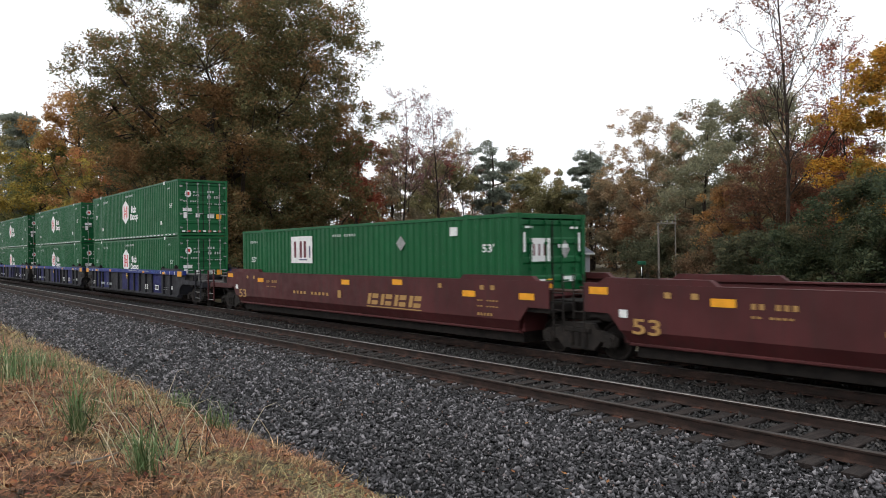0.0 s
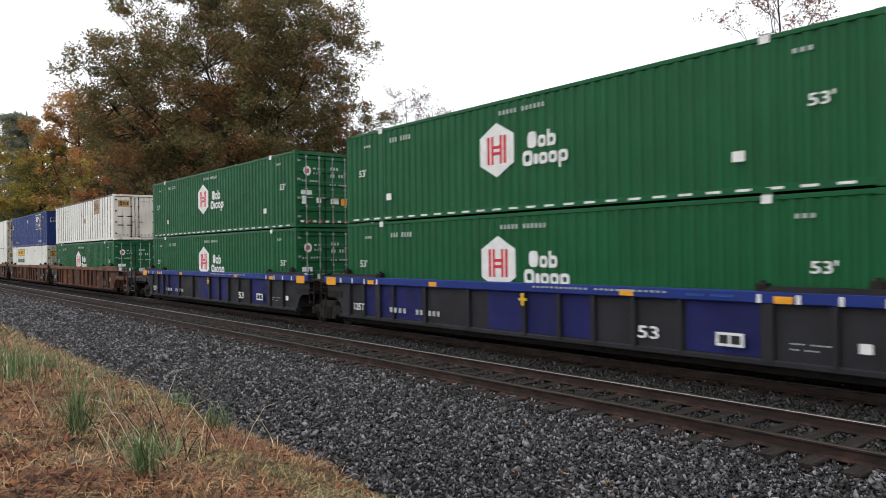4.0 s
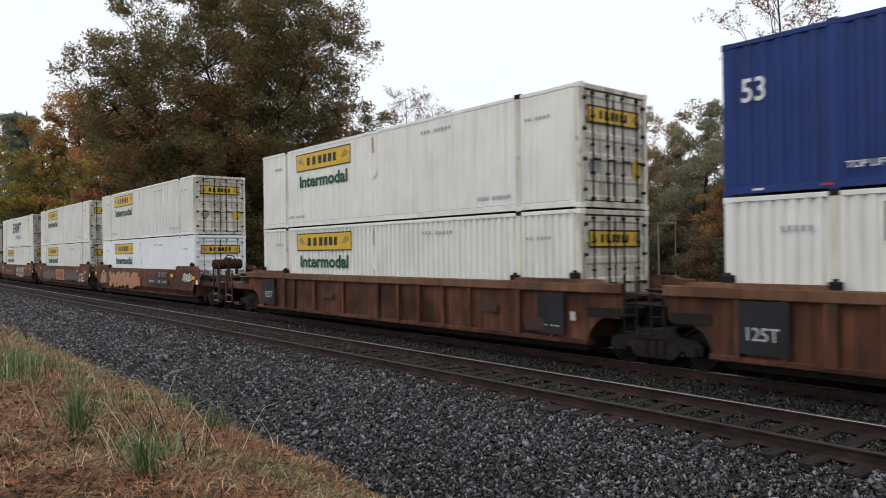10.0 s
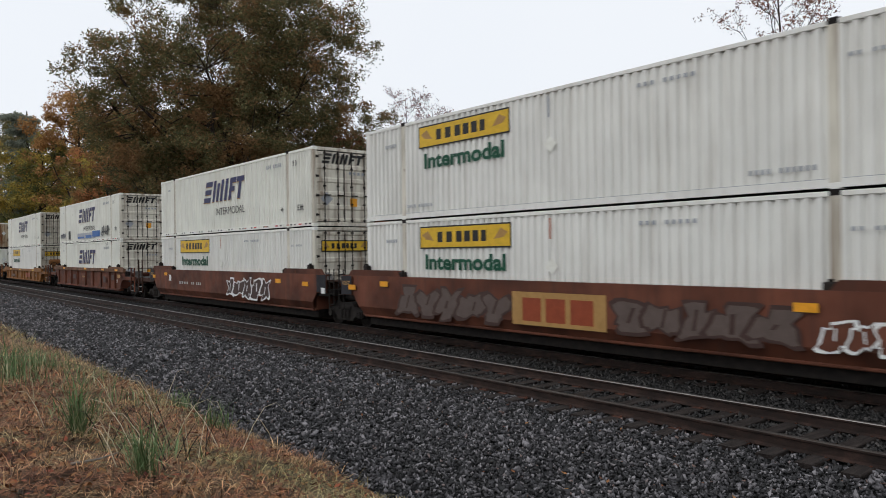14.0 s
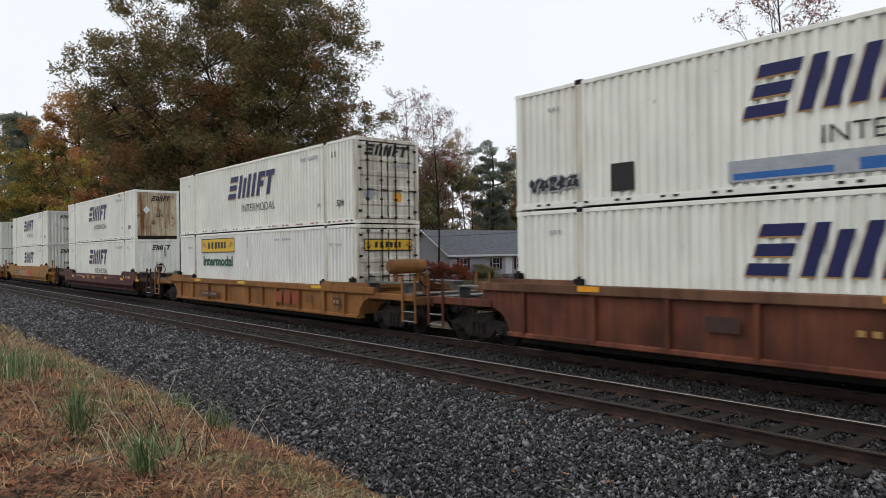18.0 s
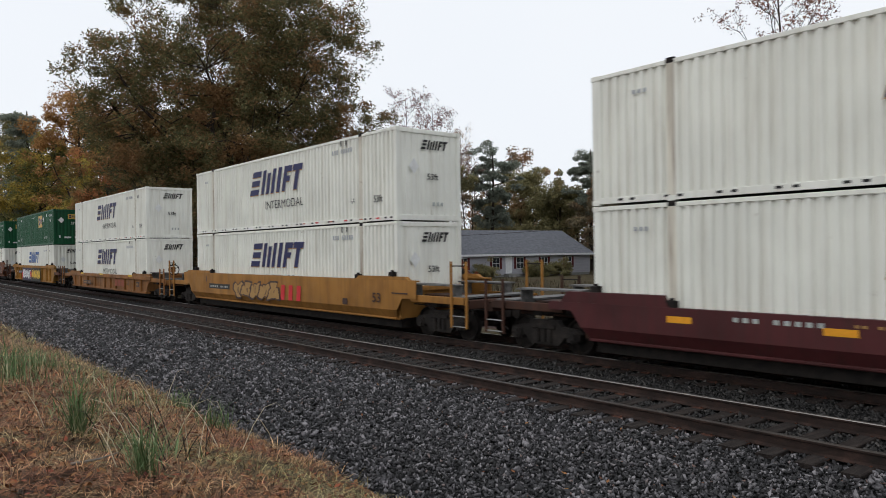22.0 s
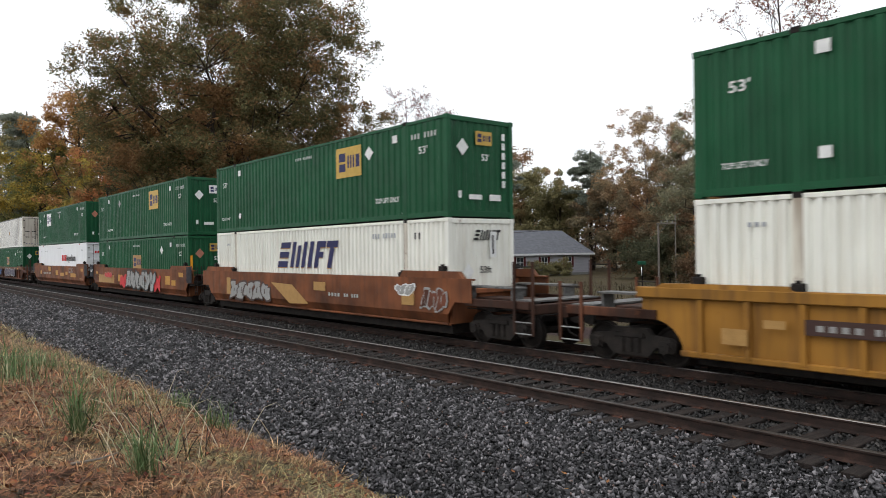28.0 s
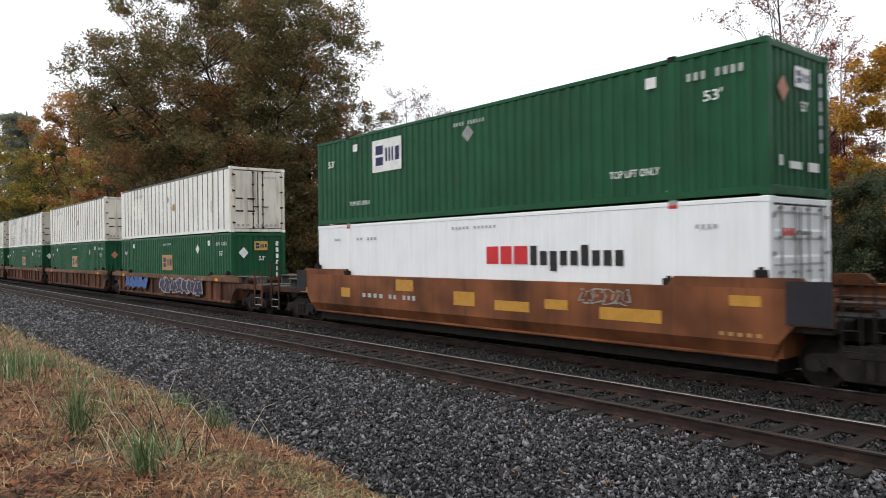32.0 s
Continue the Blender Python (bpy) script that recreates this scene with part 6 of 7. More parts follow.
def tree(name, label, x, y, height, radius, low, leaf, bark=BARK, shape="round", ends=120, per=44, size=0.144, clump=0.16, ragged=0.5, limbs=11, girth=0.02, seed=1, z=-0.58):
    """A tree: trunk, limbs, boughs and twigs as one part, and a crown of single leaves in clumps as another."""
    r = np.random.default_rng(seed)
    root = thing(name, pose(x, y, z), label, "tree" if "shrub" not in name else "shrub", "trees beyond the railway")
    upright = shape in ("cone", "pine")
    # clumps: the ends of the boughs, each a small uneven cloud of twig ends
    heads = crown_points(r, max(30, ends // (5 if shape == "dome" else 3)), low, height * 0.95, radius, shape, ragged)
    spread = radius * clump * 1.6 * r.uniform(0.55, 1.3, len(heads))
    which = r.integers(0, len(heads), ends)
    jit = r.normal(size=(ends, 3)) * (0.62, 0.62, 0.45 if shape != "pine" else 0.30)
    pts = heads[which] + jit * spread[which][:, None]
    trunk = []
    share = 0.95 if upright else (0.62 if shape == "dome" else 0.80)
    for i in range(8):
        t = i / 7
        trunk.append((np.array([radius * 0.05 * math.sin(t * 4 + seed), radius * 0.05 * math.sin(t * 3.1 + seed * 2), t * height * share]), height * girth * (1 - 0.82 * t) + (height * girth * 0.5 if i == 0 else 0)))
    paths = [trunk]
    stem = np.array([p for p, _ in trunk])
    # limbs reach for the middle of a share of the clumps, boughs for each clump, twigs for the leaves
    goals = heads[r.permutation(len(heads))[:limbs]]
    near = np.argmin(np.linalg.norm(heads[:, None] - goals[None], axis=2), axis=1)
    for g in range(len(goals)):
        mine = np.where(near == g)[0]
        goal = heads[mine].mean(0)
        out = np.linalg.norm(goal[:2])
        start = goal[2] - (0.15 if upright else 0.95) * out - 0.04 * height
        start = min(max(start, height * 0.16), height * share * 0.96)
        k = int(np.argmin(np.abs(stem[:, 2] - start)))
        base = stem[k]
        r0 = max(trunk[k][1] * 0.55, 0.03)
        limb = crooked(base, goal, r0, r0 * 0.35, r, 0.035, 0.03 if upright else 0.08, 6)
        paths.append(limb)
        at = np.array([p for p, _ in limb[2:]])
        for m in mine:
            j = int(np.argmin(np.linalg.norm(at - heads[m], axis=1) + 0.5 * np.maximum(0, at[:, 2] - heads[m][2])))
            bough = crooked(at[j], heads[m], max(limb[2 + j][1] * 0.55, 0.02), 0.012, r, 0.06, 0.05, 4)
            paths.append(bough)
            for p in pts[which == m][:9]:
                b = bough[int(r.integers(2, 5))][0]
                paths.append([(b, 0.012), ((b + p) / 2 + r.normal(size=3) * 0.05 * spread[m], 0.009), (p, 0.004)])
    v, f = tubes(paths, 5)
    part("trunk", arrays("trunk", v, f, bark), bark, root)
    rad = radius * clump * r.uniform(0.6, 1.3, len(pts))
    v, f = leaf_cloud(pts, rad, per * 2, size * 0.70, r, 0.55 if shape == "pine" else 0.75)
    part("crown", arrays("crown", v, f, leaf), leaf, root)
    return root


def bare_tree(name, label, x, y, height, leaf, bark, seed, spread=0.5, forks=4, first=0.3, leaves=20, size=0.05, girth=0.009, dense_low=0.0, z=-0.58):
    """A slender tree, nearly bare: a leader with rising branches that fork into fine twigs, and few leaves."""
    r = np.random.default_rng(seed)
    root = thing(name, pose(x, y, z), label, "tree", "trees beyond the railway")
    paths, tips = [], []
    trunk = [(np.array([0.25 * math.sin(q * 5 + seed), 0.25 * math.cos(q * 4 + seed), q * height]), height * girth * (1 - 0.9 * q) + 0.008) for q in np.linspace(0, 1, 10)]
    paths.append(trunk)

    def grow(base, way, length, rad, depth):
        goal = base + way * length
        limb = crooked(base, goal, rad, rad * 0.4, r, 0.04, 0.06, 4)
        paths.append(limb)
        if depth == 0:
            tips.append(goal)
            tips.append(limb[3][0])
            return
        for i in range(forks):
            q = r.uniform(0.3, 1.0)
            p = base + way * length * q
            w = way + r.normal(size=3) * 0.48 + (0, 0, 0.22)
            grow(p, w / np.linalg.norm(w), length * r.uniform(0.36, 0.6), max(rad * 0.5, 0.011), depth - 1)

    for i in range(26):
        q = first + (0.97 - first) * i / 26
        k = q * 9
        base = trunk[int(k)][0] * (1 - k % 1) + trunk[min(9, int(k) + 1)][0] * (k % 1)
        a = i * 2.4 + r.normal() * 0.4
        w = np.array([math.cos(a) * spread, math.sin(a) * spread, 0.75 + 0.3 * r.uniform()])
        grow(base, w / np.linalg.norm(w), height * (0.30 - 0.20 * q) * r.uniform(0.7, 1.2), height * girth * (1 - 0.9 * q) * 0.5 + 0.006, 2)
    v, f = tubes(paths, 4)
    part("trunk", arrays("trunk", v, f, bark), bark, root)
    tips = np.array(tips)
    top = tips[:, 2] / height
    keep = r.uniform(0, 1, len(tips)) < np.clip(dense_low * (1 - top) * 2 + 0.35, 0, 1)
    tips = tips[keep]
    v, f = leaf_cloud(tips, np.full(len(tips), 0.45), leaves, size, r)
    part("crown", arrays("crown", v, f, leaf), leaf, root)
    return root


PALE_GOLD = leaf_material("pale golden leaves", [(0, (0.15, 0.11, 0.03)), (0.5, (0.29, 0.215, 0.045)), (0.85, (0.38, 0.29, 0.07)), (1, (0.15, 0.17, 0.06))], ((0.085, 0.095, 0.035), 0.55), gain=1.55)
FADED_LEAF = leaf_material("dull orange and pink leaves", [(0, (0.13, 0.065, 0.025)), (0.5, (0.23, 0.125, 0.046)), (1, (0.33, 0.20, 0.08))], ((0.20, 0.11, 0.045), 0.4), gain=1.75)
FADED_OAK = leaf_material("brown and orange oak leaves", [(0, (0.055, 0.046, 0.020)), (0.5, (0.10, 0.080, 0.034)), (0.9, (0.16, 0.10, 0.040)), (1, (0.13, 0.13, 0.055))], ((0.24, 0.105, 0.045), 0.55), gain=2.1)
# far oaks: paler, greyer leaf colours stand in for haze
HAZE_OAK = leaf_material("hazed oak leaves", [(0, (0.072, 0.074, 0.050)), (0.6, (0.108, 0.106, 0.068)), (1, (0.155, 0.145, 0.09))], ((0.17, 0.105, 0.065), 0.3), gain=2.3)
TAWNY_LEAF = leaf_material("tawny leaves", [(0, (0.15, 0.105, 0.065)), (0.5, (0.22, 0.16, 0.095)), (1, (0.29, 0.215, 0.13))], ((0.26, 0.16, 0.085), 0.45), gain=1.75)
OAK_LEAF = leaf_material("oak leaves turning brown", [(0, (0.036, 0.037, 0.016)), (0.35, (0.054, 0.053, 0.022)), (0.7, (0.075, 0.064, 0.029)), (0.94, (0.115, 0.070, 0.032)), (1, (0.11, 0.12, 0.06))], ((0.115, 0.066, 0.030), 0.34), gain=2.35)
DARK_LEAF = leaf_material("dark green leaves", [(0, (0.022, 0.027, 0.016)), (0.6, (0.042, 0.044, 0.025)), (1, (0.075, 0.070, 0.038))], ((0.10, 0.062, 0.036), 0.25), gain=2.2)
HOLLY_LEAF = leaf_material("glossy evergreen leaves", [(0, (0.018, 0.026, 0.015)), (0.6, (0.036, 0.046, 0.024)), (1, (0.068, 0.074, 0.038))], ((0.085, 0.062, 0.032), 0.25), gain=2.0)
OLIVE_LEAF = leaf_material("olive leaves", [(0, (0.062, 0.060, 0.030)), (0.5, (0.105, 0.098, 0.048)), (1, (0.16, 0.135, 0.066))], ((0.18, 0.115, 0.06), 0.15), gain=2.3)
GOLD_LEAF = leaf_material("golden leaves", [(0, (0.16, 0.075, 0.012)), (0.5, (0.34, 0.17, 0.022)), (0.85, (0.46, 0.27, 0.045)), (1, (0.18, 0.16, 0.035))], ((0.13, 0.12, 0.035), 0.35), gain=1.55)
RED_LEAF = leaf_material("red leaves", [(0, (0.13, 0.030, 0.022)), (0.5, (0.22, 0.060, 0.036)), (1, (0.30, 0.115, 0.055))], ((0.13, 0.085, 0.04), 0.4), gain=1.35)
TAN_LEAF = leaf_material("thin tan leaves", [(0, (0.14, 0.08, 0.04)), (0.5, (0.24, 0.15, 0.075)), (1, (0.32, 0.24, 0.13))])
PLUM_LEAF = leaf_material("sparse red brown leaves", [(0, (0.08, 0.042, 0.034)), (0.6, (0.145, 0.072, 0.052)), (1, (0.22, 0.12, 0.085))])

RUSSET = leaf_material("dark russet leaves", [(0, (0.05, 0.032, 0.02)), (0.5, (0.09, 0.05, 0.03)), (1, (0.14, 0.075, 0.04))], ((0.13, 0.05, 0.03), 0.45), gain=1.6)
PINK_LEAF = leaf_material("thin pink and red leaves", [(0, (0.13, 0.075, 0.07)), (0.6, (0.22, 0.12, 0.11)), (1, (0.30, 0.17, 0.15))], ((0.28, 0.06, 0.05), 0.3), gain=1.15)
# haze over the far trees is mixed into these leaf and needle colours
HAZE_LEAF = leaf_material("hazed dull brown and green leaves", [(0, (0.085, 0.076, 0.050)), (0.6, (0.135, 0.115, 0.074)), (1, (0.19, 0.15, 0.095))], ((0.20, 0.105, 0.055), 0.4), gain=1.9)
HAZE_PINE = leaf_material("hazed pine needles", [(0, (0.060, 0.070, 0.056)), (0.6, (0.095, 0.105, 0.085)), (1, (0.14, 0.15, 0.12))], gain=2.3)
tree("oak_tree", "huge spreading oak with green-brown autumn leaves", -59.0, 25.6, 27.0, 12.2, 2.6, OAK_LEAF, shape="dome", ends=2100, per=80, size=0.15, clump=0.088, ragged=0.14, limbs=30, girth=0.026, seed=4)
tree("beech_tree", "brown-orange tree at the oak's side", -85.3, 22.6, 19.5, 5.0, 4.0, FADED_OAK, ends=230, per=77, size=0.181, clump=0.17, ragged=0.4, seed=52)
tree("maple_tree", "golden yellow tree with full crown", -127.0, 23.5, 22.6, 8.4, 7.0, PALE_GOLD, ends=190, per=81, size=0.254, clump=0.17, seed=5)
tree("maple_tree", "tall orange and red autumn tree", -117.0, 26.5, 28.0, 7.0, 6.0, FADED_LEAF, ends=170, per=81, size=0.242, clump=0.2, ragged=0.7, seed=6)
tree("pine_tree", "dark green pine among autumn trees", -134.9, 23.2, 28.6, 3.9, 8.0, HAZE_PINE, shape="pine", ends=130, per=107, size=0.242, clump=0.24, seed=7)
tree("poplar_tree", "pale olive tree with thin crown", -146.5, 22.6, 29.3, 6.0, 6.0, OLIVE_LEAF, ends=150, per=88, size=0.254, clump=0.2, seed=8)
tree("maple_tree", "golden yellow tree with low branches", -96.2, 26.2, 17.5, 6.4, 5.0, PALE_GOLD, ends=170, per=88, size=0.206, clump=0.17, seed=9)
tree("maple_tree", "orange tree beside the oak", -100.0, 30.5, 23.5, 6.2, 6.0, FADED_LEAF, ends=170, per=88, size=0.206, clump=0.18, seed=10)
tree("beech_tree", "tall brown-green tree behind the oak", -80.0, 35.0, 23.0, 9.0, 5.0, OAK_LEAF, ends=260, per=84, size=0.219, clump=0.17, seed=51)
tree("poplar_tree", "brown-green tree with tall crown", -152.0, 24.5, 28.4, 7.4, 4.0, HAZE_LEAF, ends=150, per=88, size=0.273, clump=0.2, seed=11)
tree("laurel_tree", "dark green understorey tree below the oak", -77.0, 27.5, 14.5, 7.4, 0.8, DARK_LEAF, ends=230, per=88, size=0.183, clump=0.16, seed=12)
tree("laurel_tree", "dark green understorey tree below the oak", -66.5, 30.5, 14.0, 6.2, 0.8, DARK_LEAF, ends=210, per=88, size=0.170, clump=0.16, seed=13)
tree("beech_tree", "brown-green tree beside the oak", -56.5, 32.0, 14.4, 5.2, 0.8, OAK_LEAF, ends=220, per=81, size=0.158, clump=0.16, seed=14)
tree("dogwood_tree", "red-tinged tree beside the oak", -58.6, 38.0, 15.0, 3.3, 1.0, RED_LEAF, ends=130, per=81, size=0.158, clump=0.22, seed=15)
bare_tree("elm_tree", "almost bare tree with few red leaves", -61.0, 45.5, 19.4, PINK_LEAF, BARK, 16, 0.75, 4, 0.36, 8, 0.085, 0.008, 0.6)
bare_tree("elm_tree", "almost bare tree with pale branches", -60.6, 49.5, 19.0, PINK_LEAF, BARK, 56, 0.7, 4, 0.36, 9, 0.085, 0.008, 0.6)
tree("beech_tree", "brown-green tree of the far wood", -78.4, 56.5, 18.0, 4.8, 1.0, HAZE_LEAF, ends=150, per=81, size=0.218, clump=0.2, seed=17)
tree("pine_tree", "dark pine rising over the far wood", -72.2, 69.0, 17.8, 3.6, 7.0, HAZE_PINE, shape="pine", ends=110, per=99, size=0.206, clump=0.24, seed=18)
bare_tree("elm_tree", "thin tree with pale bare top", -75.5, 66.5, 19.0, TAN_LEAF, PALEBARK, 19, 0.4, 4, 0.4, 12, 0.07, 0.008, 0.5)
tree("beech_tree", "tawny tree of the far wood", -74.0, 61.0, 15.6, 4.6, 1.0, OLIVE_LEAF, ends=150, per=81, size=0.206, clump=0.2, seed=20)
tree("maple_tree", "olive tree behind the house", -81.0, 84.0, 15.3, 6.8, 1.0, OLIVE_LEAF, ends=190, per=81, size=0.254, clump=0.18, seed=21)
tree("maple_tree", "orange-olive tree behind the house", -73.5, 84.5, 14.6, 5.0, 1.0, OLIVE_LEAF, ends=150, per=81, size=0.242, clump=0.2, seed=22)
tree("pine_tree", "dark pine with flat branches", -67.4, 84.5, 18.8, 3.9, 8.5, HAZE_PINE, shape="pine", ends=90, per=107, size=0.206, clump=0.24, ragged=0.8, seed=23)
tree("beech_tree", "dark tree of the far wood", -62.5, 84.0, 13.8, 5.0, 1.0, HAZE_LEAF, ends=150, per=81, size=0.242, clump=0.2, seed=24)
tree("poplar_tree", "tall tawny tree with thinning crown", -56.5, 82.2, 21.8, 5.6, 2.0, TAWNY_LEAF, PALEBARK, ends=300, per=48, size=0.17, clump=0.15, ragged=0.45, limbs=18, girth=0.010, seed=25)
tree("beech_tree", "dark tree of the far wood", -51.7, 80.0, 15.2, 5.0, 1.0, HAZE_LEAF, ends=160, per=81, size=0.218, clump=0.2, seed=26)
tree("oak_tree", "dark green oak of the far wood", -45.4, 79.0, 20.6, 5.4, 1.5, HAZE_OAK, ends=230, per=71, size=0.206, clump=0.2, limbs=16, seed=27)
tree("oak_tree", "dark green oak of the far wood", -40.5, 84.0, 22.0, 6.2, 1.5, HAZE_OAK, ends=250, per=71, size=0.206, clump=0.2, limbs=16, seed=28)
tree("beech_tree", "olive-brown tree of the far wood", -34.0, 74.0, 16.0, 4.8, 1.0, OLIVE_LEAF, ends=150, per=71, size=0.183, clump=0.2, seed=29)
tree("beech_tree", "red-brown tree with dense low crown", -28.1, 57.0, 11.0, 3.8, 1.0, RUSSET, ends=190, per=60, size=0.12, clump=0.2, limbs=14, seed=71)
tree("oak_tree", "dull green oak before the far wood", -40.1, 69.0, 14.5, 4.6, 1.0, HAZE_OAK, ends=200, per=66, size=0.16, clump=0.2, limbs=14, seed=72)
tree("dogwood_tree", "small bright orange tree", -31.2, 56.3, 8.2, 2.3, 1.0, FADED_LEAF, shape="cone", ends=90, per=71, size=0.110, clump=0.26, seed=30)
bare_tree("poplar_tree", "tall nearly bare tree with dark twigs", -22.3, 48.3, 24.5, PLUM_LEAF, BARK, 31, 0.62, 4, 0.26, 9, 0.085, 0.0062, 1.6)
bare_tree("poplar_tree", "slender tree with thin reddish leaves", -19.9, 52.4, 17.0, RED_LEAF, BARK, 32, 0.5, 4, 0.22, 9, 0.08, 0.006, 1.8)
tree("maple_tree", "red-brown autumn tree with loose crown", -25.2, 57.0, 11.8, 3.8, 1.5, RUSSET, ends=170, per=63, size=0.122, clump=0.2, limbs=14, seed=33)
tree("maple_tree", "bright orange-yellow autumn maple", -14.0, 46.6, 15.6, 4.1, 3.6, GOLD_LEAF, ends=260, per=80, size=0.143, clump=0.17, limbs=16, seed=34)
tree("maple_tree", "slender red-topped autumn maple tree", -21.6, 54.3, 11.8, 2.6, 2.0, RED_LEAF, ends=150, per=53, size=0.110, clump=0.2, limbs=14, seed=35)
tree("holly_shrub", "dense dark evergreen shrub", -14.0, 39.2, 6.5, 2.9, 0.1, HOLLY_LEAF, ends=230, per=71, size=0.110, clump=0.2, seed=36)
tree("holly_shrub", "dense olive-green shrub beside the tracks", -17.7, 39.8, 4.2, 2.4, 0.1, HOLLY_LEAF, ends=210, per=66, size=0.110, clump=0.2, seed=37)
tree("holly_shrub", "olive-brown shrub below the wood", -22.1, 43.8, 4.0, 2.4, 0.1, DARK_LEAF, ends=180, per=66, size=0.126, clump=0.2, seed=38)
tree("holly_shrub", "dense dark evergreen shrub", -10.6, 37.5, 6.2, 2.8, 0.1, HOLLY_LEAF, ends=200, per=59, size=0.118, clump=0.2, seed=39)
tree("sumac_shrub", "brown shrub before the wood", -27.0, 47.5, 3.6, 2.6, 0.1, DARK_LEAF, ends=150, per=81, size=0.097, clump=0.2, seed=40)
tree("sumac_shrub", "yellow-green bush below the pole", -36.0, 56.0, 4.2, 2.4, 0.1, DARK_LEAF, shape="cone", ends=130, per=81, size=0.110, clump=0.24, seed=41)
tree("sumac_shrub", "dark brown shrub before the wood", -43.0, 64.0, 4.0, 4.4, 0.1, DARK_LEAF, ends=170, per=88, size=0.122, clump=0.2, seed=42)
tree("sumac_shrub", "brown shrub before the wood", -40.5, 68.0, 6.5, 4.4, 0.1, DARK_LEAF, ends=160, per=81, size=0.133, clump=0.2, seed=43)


def far_wood():
    """The closed edge of the wood behind everything."""
    r = np.random.default_rng(77)
    V, F, T, G = [], [], [], []
    nv = nt = 0
    line = [(-175, 27), (-150, 36), (-120, 42), (-100, 52), (-95, 75), (-88, 98), (-66, 99), (-40, 96), (-24, 84), (-12, 68), (2, 60), (20, 56)]
    for (xa, ya), (xb, yb) in zip(line, line[1:]):
        n = int(math.hypot(xb - xa, yb - ya) / 1.15)
        for i in range(n):
            q = (i + r.uniform(0, 1)) / n
            x, y = xa + (xb - xa) * q + r.normal() * 2, ya + (yb - ya) * q + r.normal() * 2
            h = r.uniform(9, 14.5) if x > -92 else r.uniform(15, 23)
            pts = crown_points(r, 18, 0.4, h, r.uniform(2.4, 3.8), "round", 0.6) + (x, y, -0.6)
            v, f = leaf_cloud(pts, np.full(18, 1.35), 66, 0.25, r)
            V.append(v)
            F.append(f + nv)
            nv += len(v)
            v, f = tubes([[(np.array([x, y, -0.6]), 0.18), (np.array([x + .3, y, h * .5]), 0.11), (np.array([x, y + .3, h * .9]), 0.03)]], 5)
            T.append(v)
            G.append(f + nt)
            nt += len(v)
    wood = thing("far_wood", None, "mixed autumn wood closing the view, brown and olive", "wood", kind="stuff")
    part("foliage", arrays("foliage", np.concatenate(V), np.concatenate(F), WOOD_LEAF), WOOD_LEAF, wood)
    part("trunk_rows", arrays("trunk_rows", np.concatenate(T), np.concatenate(G), BARK), BARK, wood)


# lightened and greyed, so the haze before the wood sits in its colour
WOOD_LEAF = leaf_material("hazed mixed wood leaves", [(0, (0.070, 0.060, 0.044)), (0.5, (0.115, 0.094, 0.066)), (0.85, (0.165, 0.122, 0.078)), (1, (0.22, 0.14, 0.08))], ((0.19, 0.10, 0.052), 0.45), gain=1.95)
far_wood()


# ---- house, marker and pole beyond the tracks ----
SIDING = mixed("lavender grey vinyl siding", [(0.3, (0.34, 0.34, 0.38)), (0.7, (0.42, 0.42, 0.46))], 2, 0.6, 0.1, 0.004, 0, (0.3, 0.3, 8), 30)
SHINGLE = mixed("grey asphalt shingles", [(0.3, (0.085, 0.09, 0.105)), (0.7, (0.15, 0.155, 0.175))], 3, 0.9, 0.5, 0.01, fine=25)
TRIM = flat("white house trim", (0.74, 0.75, 0.76))
SHUTTER = flat("dark red shutters", (0.10, 0.018, 0.02))
PANE = mixed("dark window glass", [(0.3, (0.02, 0.025, 0.03)), (0.7, (0.05, 0.055, 0.06))], 2, 0.08, 0, 0)
FOUND = mixed("grey block foundation", [(0.3, (0.2, 0.2, 0.2)), (0.7, (0.3, 0.3, 0.29))], 3, 0.9, 0.3, 0.01)


